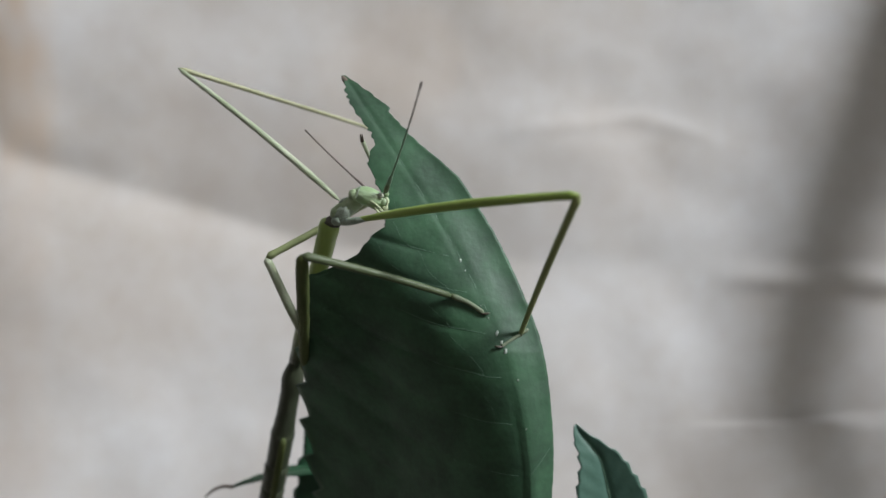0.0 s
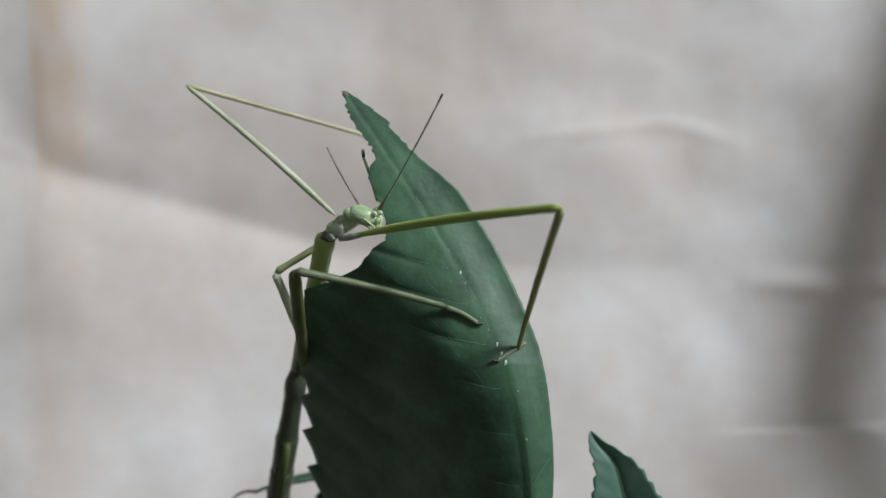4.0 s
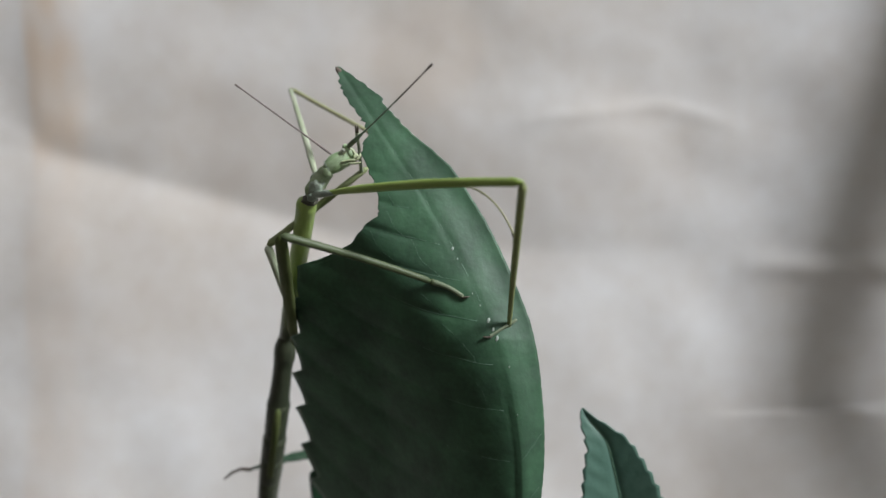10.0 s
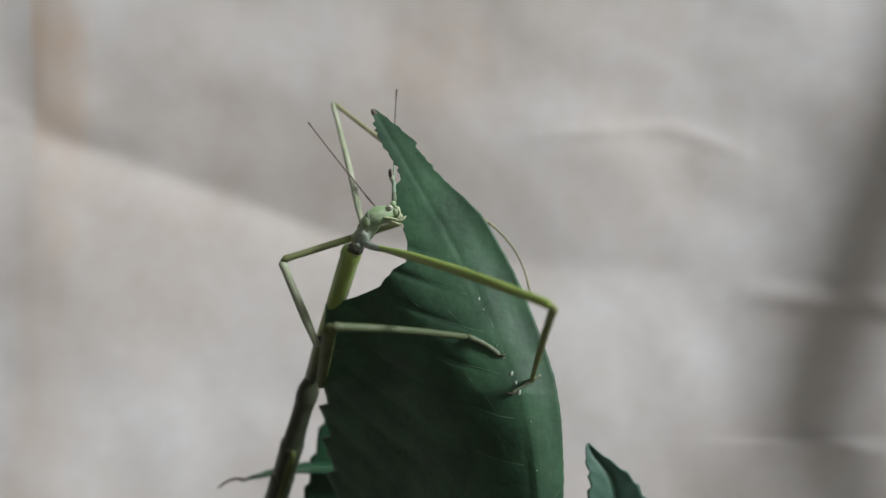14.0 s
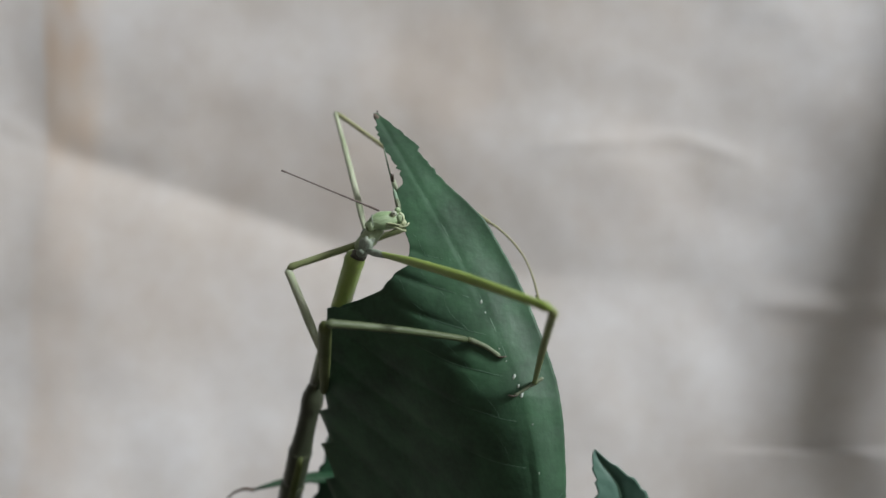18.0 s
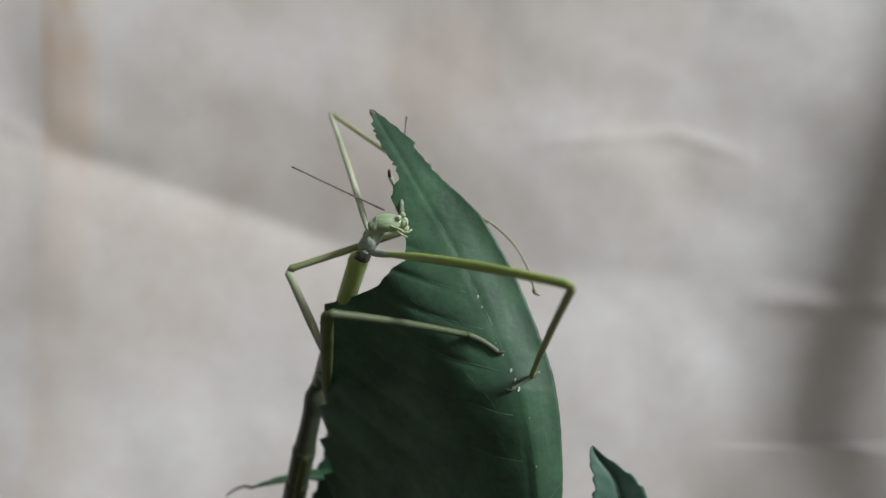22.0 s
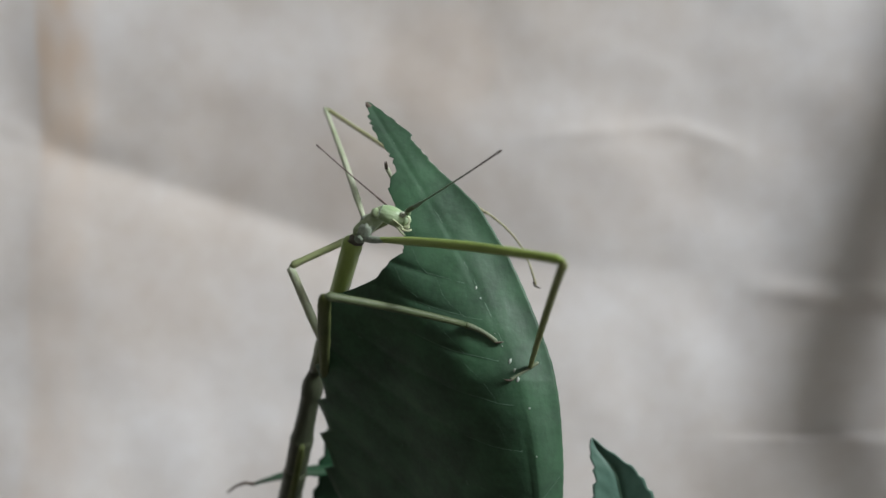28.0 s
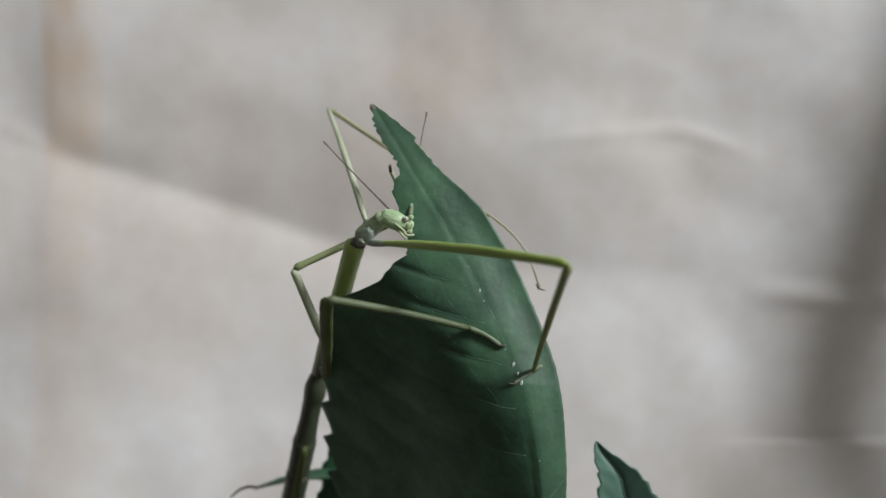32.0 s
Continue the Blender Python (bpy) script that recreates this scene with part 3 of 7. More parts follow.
withered = small_leaf("leaf", "narrow dark leaf seen edge-on, its tip withered", (-4.28, 35.47, 112.98), (-30.79, 35.47, 113.41), 2.0, (0.05, -0.2, 0.96), 0.1, 2.6, mat=LEAF_BACK, teeth=8)

bm = bmesh.new()
tube(bm, [here(-30.15, 35.47, 113.41), here(-31.64, 35.47, 113.62), here(-33.14, 35.47, 113.09), here(-34.42, 35.47, 112.02)], [0.0003, 0.00024, 0.0002, 0.00012], 8)
part("dried_tip", bm, DRIED, withered, "curled brown withered tip")


# ---- the stick insect ----
insect = tagged(new("stick_insect"), "slender green stick insect feeding on the leaf edge", "insect")


def thorax(name, length, profile, mat, label, z0=0.0):
    return part(name, lathe_rod(length, profile, 16, 0.0, 1.0, 0.06, 36, z0), mat, insect, label)


mesothorax = thorax("mesothorax", 26.6, ((0, 1.2), (0.04, 1.3), (0.1, 1.2), (0.55, 1.15), (0.8, 1.15), (0.95, 1.05), (1, 1.1)), BODY_GREEN, "long smooth green middle body segment")
abdomen = thorax("metathorax", 15.5, ((0, 0.85), (0.1, 1.0), (0.21, 1.5), (0.30, 1.58), (0.42, 1.36), (0.6, 1.36), (0.8, 1.5), (1, 1.75)), BODY_OLIVE, "dark olive rear body segment", -2.0)
# abdomen rings follow on below, fixed to the rear body segment
z = 10.4
for i, (ln, r) in enumerate(((7.2, 1.72), (4.8, 1.8), (4.8, 1.8), (4.4, 1.65), (3.4, 1.4))):
    bm = lathe_rod(ln + 1.6, ((0, r * 0.92), (0.12, r), (0.8, r * 0.95), (1, r * 0.9)), 16, 0, 1.0, 0.06, 14)
    ob = part("abdomen_ring", bm, BODY_OLIVE, abdomen)
    ob.location = (0, 0, z * MM)
    z += ln - 0.25
bm = bmesh.new()
tube(bm, [(0.0005, -0.0019, 0.0113), (0.0006, -0.0021, 0.0119), (0.0006, -0.0022, 0.0135), (0.0006, -0.0021, 0.0245)], [0.00025, 0.0005, 0.00055, 0.0005], 10, 1.0, 0.1)
part("hind_femur", bm, LEG_OLIVE, abdomen, "olive hind leg drawn up to the body")
bm = bmesh.new()
blob(bm, (-0.2, -0.35, 0.15), (0.95, 0.85, 0.6), 0, 0.3, 2)
part("collar", bm, COLLAR_DARK, mesothorax, "brownish ring at the front of the middle segment")

prothorax = part("prothorax", lathe_rod(4.6, ((0, 0.85), (0.2, 1.0), (0.5, 1.05), (0.8, 0.95), (1, 0.8)), 16, 0, 1.0, 0.12, 24), NECK, insect, "short pale green front segment")
for x, y, zz_, s, sd in ((-0.58, -0.42, 1.85, (0.66, 0.86, 1.15), 1), (-0.2, 0.62, 2.4, (0.5, 0.5, 0.7), 2), (-0.45, -0.75, 0.7, (0.62, 0.6, 0.75), 3)):
    bm = bmesh.new()
    blob(bm, (x, y, zz_), s, 0, 0.35, sd, 20, 14)
    part("coxa", bm, COLLAR, prothorax)


def insect_head():
    bm = bmesh.new()
    got = bmesh.ops.create_uvsphere(bm, u_segments=28, v_segments=18, radius=1.0)["verts"]
    for v in got:
        c = v.co.copy()
        f = (c.x + 1) / 2
        high = 1.22 - 0.20 * f * f
        v.co = Vector((c.x * 2.15, c.y * (1.05 - 0.2 * f), c.z * high - 0.12 * f * f))
        v.co *= (1 + 0.05 * noise.noise(c * 2.5)) * MM
    ob = part("head", bm, HEAD, insect, "pale green head with cream mouthparts")
    for y in (-0.80, 0.80):
        bm = bmesh.new()
        blob(bm, (1.15, y, 0.58), (0.38, 0.26, 0.38), 0, 0.05, 1, 14, 10)
        eye = part("eye", bm, EYE_RIM, ob, "small round pale-rimmed eye")
        bm = bmesh.new()
        blob(bm, (1.17, y * 1.26, 0.60), (0.12, 0.07, 0.12), 0, 0.02, 1, 12, 8)
        part("pupil", bm, EYE, eye, "tiny dark pupil")
        bm = bmesh.new()
        blob(bm, (1.62, y * 0.72, 0.98), (0.34, 0.26, 0.36), 30, 0.1, 3, 12, 8)
        part("feeler_socket", bm, HEAD, ob)
    for centre, size, turn, mat, nm in (((1.78, -0.15, -0.05), (0.52, 0.68, 0.72), 12, HEAD, "clypeus"),
                                        ((2.05, -0.35, -0.72), (0.36, 0.40, 0.46), 24, MOUTH, "mandible"),
                                        ((0.55, -0.22, -0.80), (1.15, 0.66, 0.40), 8, NECK, "jaw"),
                                        ((-1.9, 0.0, -0.35), (0.7, 0.70, 0.72), 0, NECK, "neck"),
                                        # dark lump put in for the shaded gaps among the mouthparts
                                        ((1.40, -0.42, -0.95), (0.28, 0.28, 0.24), 0, COLLAR_DARK, "mouth_shade")):
        bm = bmesh.new()
        blob(bm, centre, size, turn, 0.15, size[0] * 10, 16, 10)
        part(nm, bm, mat, ob)
    for pts, r, nm in ((((1.80, -0.60, 0.55), (2.14, -0.64, 0.15), (2.16, -0.70, -0.40), (1.80, -0.78, -0.90)), 0.15, "labrum"),
                       (((0.2, -0.86, -0.42), (0.85, -0.95, -0.62), (1.35, -0.92, -0.80), (1.75, -0.85, -1.00)), 0.16, "cheek_bar"),
                       (((1.35, -0.7, -1.00), (1.95, -0.95, -1.22), (2.40, -1.0, -1.12), (2.75, -0.9, -0.82)), 0.19, "palp"),
                       (((0.85, -0.6, -0.95), (1.30, -0.85, -1.28), (1.75, -0.9, -1.55), (2.25, -0.85, -1.78)), 0.18, "palp")):
        bm = bmesh.new()
        fine_pts = [Vector(pts[int(i / 4)]).lerp(Vector(pts[min(3, int(i / 4) + 1)]), (i % 4) / 4) * MM for i in range(13)]
        tube(bm, fine_pts, [r * (1 - 0.35 * i / 12) * (0.80 + 0.3 * abs(math.sin(i * 0.8))) * MM for i in range(13)], 9, 1.0, 0.1)
        part(nm, bm, MOUTH, ob)
    bm = bmesh.new()
    arc = [(-1.5, -0.86 * math.sin(a), -0.05 + 0.99 * math.cos(a)) for a in [0.2 * k - 0.5 for k in range(14)]]
    tube(bm, [Vector(p) * MM for p in arc], [0.06 * MM] * 14, 8)
    part("nape_band", bm, COLLAR, ob, "thin whitish rim at the back of the head")
    return ob


head = insect_head()
head.scale = (0.97, 1.0, 0.94)


def leg_piece(name, length, profile, mat, label, bow=0.0):
    return part(name, lathe_rod(length, profile, 12, bow, 1.0, 0.08, 30), mat, insect, label)


near_front_femur = leg_piece("femur", 30.3, ((0, 0.50), (0.05, 0.44), (0.4, 0.52), (0.72, 0.50), (0.88, 0.34), (1, 0.28)), LEG_GREEN, "bright yellow-green front thigh", 0.4)
bm = bmesh.new()
tube(bm, [(0, 0.0001, 0.0268), (0, 0.00005, 0.0282), (0, 0, 0.0296), (0, 0, 0.0306)], [0.00030, 0.00040, 0.00044, 0.00036], 12, 1.0, 0.08)
part("trochanter", bm, COLLAR, near_front_femur, "pale grey-green hip joint")
near_front_tibia = leg_piece("tibia", 25.4, ((0, 0.50), (0.06, 0.42), (0.5, 0.38), (0.9, 0.26), (1, 0.24)), LEG_MOSS, "thin olive front shin", 0.3)
near_front_tarsus = leg_piece("tarsus", 3.9, ((0, 0.24), (0.15, 0.16), (0.5, 0.18), (1, 0.22)), LEG_DULL, "pale jointed foot")
near_mid_femur = leg_piece("femur", 30.2, ((0, 0.60), (0.1, 0.72), (0.5, 0.72), (0.85, 0.62), (1, 0.4)), LEG_OLIVE, "olive middle thigh")
near_mid_tibia = leg_piece("tibia", 18.0, ((0, 0.54), (0.08, 0.45), (0.5, 0.42), (1, 0.36)), LEG_MID, "olive-green middle shin", 0.2)
near_mid_tarsus = leg_piece("tarsus", 3.9, ((0, 0.36), (0.3, 0.29), (0.7, 0.25), (1, 0.28)), LEG_DULL, "pale grey-green foot with a dark claw", 0.2)
far_front_femur = leg_piece("femur", 28.8, ((0, 0.30), (0.1, 0.32), (0.5, 0.40), (0.85, 0.42), (1, 0.26)), LEG_PALE, "pale green raised front thigh", 0.3)
far_front_tibia = leg_piece("tibia", 31.6, ((0, 0.38), (0.1, 0.32), (0.6, 0.30), (1, 0.24)), LEG_TAN, "thin tan-green front shin")
far_front_tarsus = leg_piece("tarsus", 11.8, ((0, 0.24), (0.06, 0.15), (0.3, 0.115), (1, 0.16)), LEG_TAN, "thin pale foot with a dark claw", 1.3)
far_mid_femur = leg_piece("femur", 12.0, ((0, 0.55), (0.2, 0.52), (0.6, 0.58), (1, 0.45)), LEG_PALE, "pale green middle thigh")
far_mid_tibia = leg_piece("tibia", 15.8, ((0, 0.52), (0.1, 0.42), (0.6, 0.46), (1, 0.36)), LEG_SOFT, "dull yellow-green middle shin")
far_mid_tarsus = leg_piece("tarsus", 7.8, ((0, 0.30), (0.1, 0.24), (0.4, 0.2), (1, 0.28)), LEG_PALE, "thin foot hooked on the leaf")
for foot in (near_mid_tarsus, near_front_tarsus):
    bm = bmesh.new()
    s = 0.37 if foot is near_mid_tarsus else 0.26
    blob(bm, (0, 0, 0 if foot is near_mid_tarsus else 2.8), (s, s, s * 1.15), 0, 0.1, 5, 12, 8)
    part("ankle", bm, LEG_MID, foot)
for foot, end, way in ((near_front_tarsus, 0.0, 1), (near_mid_tarsus, 0.0039, -1), (far_front_tarsus, 0.0, 1), (far_mid_tarsus, 0.0, 1)):
    for tilt in (-0.09, 0.09):
        bm = bmesh.new()
        tube(bm, [(x, y, end + way * z) for x, y, z in [(0, 0, 0.0007), (tilt * MM, -0.0001, 0.0001), (tilt * 1.3 * MM, 0.0002, -0.0004), (tilt * MM, 0.0004, -0.0006)]], [0.00014, 0.00013, 0.00010, 0.00005], 7)
        part("claw", bm, CLAW, foot, "tiny dark brown claw")


def antenna(label, mat, thick=0.26, reach=13.6):
    bm = bmesh.new()
    pts, rad = [], []
    for i in range(81):
        t = i / 80
        pts.append((0.25 * math.sin(t * 2.6) * MM, 0, reach * t * MM))
        ring = 0.75 + 0.25 * abs(math.sin(t * 40))
        base = thick * step01(0.19, 0.15, t) * (0.75 + 0.25 * math.sin(t * 20))
        rad.append(max(base, (0.125 - 0.035 * t + (0.04 if t > 0.93 else 0)) * ring) * MM)
    tube(bm, pts, rad, 7)
    return part("antenna", bm, mat, insect, label)


near_antenna = antenna("thin ringed feeler, pale green toward its root", FEELER, reach=16.6)
bm = bmesh.new()
tube(bm, [(0, 0, -0.0003), (0, 0, 0.0004), (0.00003, 0, 0.0010), (0.00006, 0, 0.0015), (0.00008, 0, 0.0018)], [0.00022, 0.00030, 0.00028, 0.00022, 0.00013], 12, 1.0, 0.08)
part("scape", bm, LEG_DULL, near_antenna, "stout pale green root joint")
far_antenna = antenna("thin ringed brown feeler", FEELER_BROWN, 0.15)


# ---- how things move ----
def spot(x, y, z, turn=0.0, yaw=0.0):
    """A place in mm, turned about the view's depth axis and about the upright."""
    return pose(x * MM, y * MM, z * MM, 0, turn, yaw)


def nod(x, y, z, up):
    return pose(x * MM, y * MM, z * MM, 0, -up, 0)


def aim(ax, ay, az, bx, by, bz):
    """At a, with +Z toward b, in mm."""
    a, b = Vector((ax, ay, az)) * MM, Vector((bx, by, bz)) * MM
    return Matrix.Translation(a) @ (b - a).to_track_quat("Z", "Y").to_matrix().to_4x4()


def motions():
    walk(insect, [
        (0, spot(-17.32, 14.5, 134.05)), (0.5, spot(-16.88, 14.5, 134.31)),
        (1, spot(-16.94, 14.5, 133.96)), (1.5, spot(-16.98, 14.5, 133.64)),
        (2, spot(-18.03, 14.5, 133.82)), (2.5, spot(-18.44, 14.5, 134.34)),
        (3, spot(-18.99, 14.5, 134.39)), (3.5, spot(-19.28, 14.5, 134.24)),
        (5.5, spot(-19.47, 14.5, 134.51)), (6, spot(-19.4, 14.5, 133.53)),
        (6.5, spot(-19.99, 14.5, 134.19)), (7, spot(-19.06, 14.5, 134.5)),
        (7.5, spot(-20.07, 14.5, 135.27)), (8, spot(-19.74, 14.5, 135.1)),
        (8.5, spot(-20.12, 14.5, 135.8)), (9, spot(-19.62, 14.5, 135.18)),
        (9.5, spot(-19.49, 14.5, 135.61)), (10, spot(-19.75, 14.5, 135.8)),
        (10.5, spot(-19.92, 14.5, 136.06)), (11, spot(-18.71, 14.5, 136.83)),
        (11.5, spot(-17.38, 14.5, 134.56)), (12, spot(-16.48, 14.5, 132.64)),
        (12.5, spot(-17.23, 14.5, 132.62)), (13, spot(-16.87, 14.5, 131.92)),
        (13.5, spot(-17.04, 14.5, 132.83)), (14, spot(-17.53, 14.5, 132.53)),
        (14.5, spot(-18.11, 14.5, 132.68)), (16.5, spot(-18.22, 14.5, 132.81)),
        (17, spot(-17.59, 14.5, 132.8)), (17.5, spot(-17.89, 14.5, 132.79)),
        (18, spot(-17.83, 14.5, 132.8)), (18.5, spot(-17.79, 14.5, 132.66)),
        (19, spot(-17.13, 14.5, 132.55)), (19.5, spot(-17.53, 14.5, 132.71)),
        (20, spot(-17.25, 14.5, 132.24)), (20.5, spot(-17.45, 14.5, 132.65)),
        (21, spot(-17.09, 14.5, 132.29)), (21.5, spot(-17.68, 14.5, 132.95)),
        (22, spot(-17.3, 14.5, 132.62)), (22.5, spot(-17.74, 14.5, 132.63)),
        (23, spot(-17.84, 14.5, 132.77)), (23.5, spot(-17.33, 14.5, 132.38)),
        (24, spot(-17.59, 14.5, 133.11)), (24.5, spot(-17.04, 14.5, 132.87)),
        (25, spot(-17.54, 14.5, 133.26)), (25.5, spot(-17.35, 14.5, 133.38)),
        (27.5, spot(-17.63, 14.5, 133.21)), (28, spot(-17.55, 14.5, 133.61)),
        (28.5, spot(-17.3, 14.5, 133.32)), (29, spot(-17.64, 14.5, 133.78)),
        (32, spot(-17.64, 14.5, 133.78)),
    ])
    walk(big_leaf, [
        (0, spot(-2.51, -12, 60.18, -0.05, 1)), (0.5, spot(-2.34, -12, 60.19, 0.07, 1)),
        (1, spot(-2.43, -12, 60, 0.37, 1)), (1.5, spot(-2.38, -12, 59.86, 0.49, 1)),
        (2, spot(-2.95, -12, 59.83, 0.06, 1.08)), (2.5, spot(-3.35, -12, 59.73, 0.29, 1.81)),
        (3, spot(-3.72, -12, 59.57, 0.32, 2.74)), (3.5, spot(-3.8, -12, 59.8, 0.12, 3.2)),
        (5.5, spot(-3.68, -12, 59.79, -0.09, 3.2)), (6, spot(-3.85, -12, 59.56, -0.15, 3.2)),
        (6.5, spot(-3.75, -12, 59.74, -0.54, 3.2)), (7, spot(-3.58, -12, 59.62, 0.25, 3.2)),
        (7.5, spot(-4.18, -12, 60.12, 0.2, 3.2)), (8, spot(-3.82, -12, 59.85, 0.31, 3.2)),
        (8.5, spot(-4.26, -12, 60.15, 0.19, 3.2)), (9, spot(-3.95, -12, 59.85, 0.41, 3.2)),
        (9.5, spot(-3.72, -12, 59.8, 0.39, 3.2)), (10, spot(-3.75, -12, 59.75, 0.23, 3.2)),
        (10.5, spot(-3.95, -12, 59.98, 0.2, 3.2)), (11, spot(-3.67, -12, 59.85, 0.43, 1)),
        (11.5, spot(-2.84, -12, 59.03, -0.82, -2.5)), (12, spot(-1.95, -12, 57.84, -1.1, -5)),
        (12.5, spot(-2.08, -12, 57.74, -0.96, -3.8)), (13, spot(-2.26, -12, 57.55, -0.9, -3)),
        (13.5, spot(-2.46, -12, 57.89, -0.38, -2.25)), (14, spot(-2.48, -12, 57.74, -0.84, -1.5)),
        (14.5, spot(-2.8, -12, 57.76, -0.77, -1.2)), (16.5, spot(-3.26, -12, 58.11, -0.49, 0)),
        (17, spot(-2.96, -12, 58.04, -0.32, 0)), (17.5, spot(-2.98, -12, 58.14, -0.38, 0)),
        (18, spot(-2.95, -12, 58.05, -0.23, 0)), (18.5, spot(-3.01, -12, 58.23, -0.29, 0)),
        (19, spot(-2.86, -12, 58.21, 0.03, 0)), (19.5, spot(-2.95, -12, 58.29, -0.09, 0)),
        (20, spot(-2.96, -12, 58.21, -0.21, 0)), (20.5, spot(-2.81, -12, 58, -0.63, 0)),
        (21, spot(-2.97, -12, 58.17, 0.02, 0)), (21.5, spot(-3.16, -12, 58.38, -0.4, 0)),
        (22, spot(-3.03, -12, 58.36, -0.31, 0)), (22.5, spot(-3.19, -12, 58.61, -0.44, 0)),
        (23, spot(-3.02, -12, 58.45, -0.7, 0)), (23.5, spot(-2.91, -12, 58.33, -0.57, 0)),
        (24, spot(-2.98, -12, 58.47, -0.73, 0)), (24.5, spot(-2.85, -12, 58.4, -0.37, 0)),
        (25, spot(-3.02, -12, 58.49, -0.47, 0)), (25.5, spot(-3.07, -12, 58.59, -0.04, 0)),
        (27.5, spot(-3.04, -12, 58.55, -0.3, 0)), (28, spot(-2.95, -12, 58.6, -0.32, 0)),
        (28.5, spot(-3, -12, 58.6, 0.18, 0)), (29, spot(-3.07, -12, 58.53, -0.05, 0)),
        (32, spot(-3.07, -12, 58.53, -0.05, 0)),
    ])
    walk(mesothorax, [
        (0, aim(6.09, -10, 18.48, -1.16, 8, -1.06)), (0.5, aim(5.9, -10, 18.11, -1.14, 8, -1)),
        (1, aim(6.23, -10, 18.1, -1.16, 8, -1.04)), (1.5, aim(6.21, -10, 18.19, -1.2, 8, -1.08)),
        (2, aim(6.21, -10, 18.01, -1.3, 8, -1.08)), (2.5, aim(5.99, -10, 17.45, -1.44, 8, -1)),
        (3, aim(6, -10, 17.3, -1.5, 8, -1.02)), (3.5, aim(5.87, -10, 17.72, -1.5, 8, -1.06)),
        (5.5, aim(6.2, -10, 17.92, -1.52, 8, -1)), (6, aim(5.99, -10, 18.14, -1.44, 8, -1.12)),
        (6.5, aim(6.08, -10, 18.15, -1.56, 8, -1)), (7, aim(5.95, -10, 17.56, -1.5, 8, -0.94)),
        (7.5, aim(6.04, -10, 17.61, -1.62, 8, -0.92)), (8, aim(6.23, -10, 17.59, -1.6, 8, -0.94)),
        (8.5, aim(5.8, -10, 17.17, -1.62, 8, -0.88)), (9, aim(5.88, -10, 17.43, -1.6, 8, -0.88)),
        (9.5, aim(5.25, -10, 17.52, -1.56, 8, -0.86)), (10, aim(5.14, -10, 17.8, -1.62, 8, -0.84)),
        (10.5, aim(4.96, -10, 18.05, -1.58, 8, -0.84)), (11, aim(4.95, -10, 16.95, -1.4, 8, -0.86)),
        (11.5, aim(5.27, -10, 17.39, -1.16, 8, -1.16)), (12, aim(5.75, -10, 17.8, -0.96, 8, -1.38)),
        (12.5, aim(5.78, -10, 17.63, -1.12, 8, -1.38)), (13, aim(5.81, -10, 17.74, -1.06, 8, -1.5)),
        (13.5, aim(6, -10, 17.59, -1.1, 8, -1.38)), (14, aim(6.03, -10, 17.93, -1.16, 8, -1.42)),
        (14.5, aim(5.97, -10, 17.68, -1.28, 8, -1.4)), (16.5, aim(6.02, -10, 17.7, -1.3, 8, -1.36)),
        (17, aim(6.09, -10, 17.64, -1.24, 8, -1.36)), (17.5, aim(6.13, -10, 17.85, -1.28, 8, -1.34)),
        (18, aim(6.21, -10, 17.85, -1.26, 8, -1.32)), (18.5, aim(6.37, -10, 17.86, -1.24, 8, -1.34)),
        (19, aim(6.29, -10, 17.77, -1.18, 8, -1.38)), (19.5, aim(6.57, -10, 17.73, -1.24, 8, -1.36)),
        (20, aim(6.32, -10, 17.78, -1.2, 8, -1.38)), (20.5, aim(6.18, -10, 17.54, -1.24, 8, -1.36)),
        (21, aim(6.36, -10, 17.75, -1.22, 8, -1.38)), (21.5, aim(6.02, -10, 17.63, -1.26, 8, -1.3)),
        (22, aim(6.37, -10, 17.62, -1.22, 8, -1.34)), (22.5, aim(6.39, -10, 17.88, -1.26, 8, -1.32)),
        (23, aim(6.35, -10, 17.92, -1.28, 8, -1.32)), (23.5, aim(6.36, -10, 18.01, -1.22, 8, -1.36)),
        (24, aim(6.1, -10, 17.87, -1.22, 8, -1.3)), (24.5, aim(6.15, -10, 17.65, -1.18, 8, -1.32)),
        (25, aim(6.11, -10, 17.87, -1.24, 8, -1.28)), (25.5, aim(6.29, -10, 17.81, -1.24, 8, -1.26)),
        (27.5, aim(6.32, -10, 18.18, -1.26, 8, -1.28)), (28, aim(6.21, -10, 17.94, -1.26, 8, -1.24)),
        (28.5, aim(6.29, -10, 18.11, -1.22, 8, -1.28)), (29, aim(6.14, -10, 17.77, -1.3, 8, -1.22)),
        (32, aim(6.14, -10, 17.77, -1.3, 8, -1.22)),
    ])
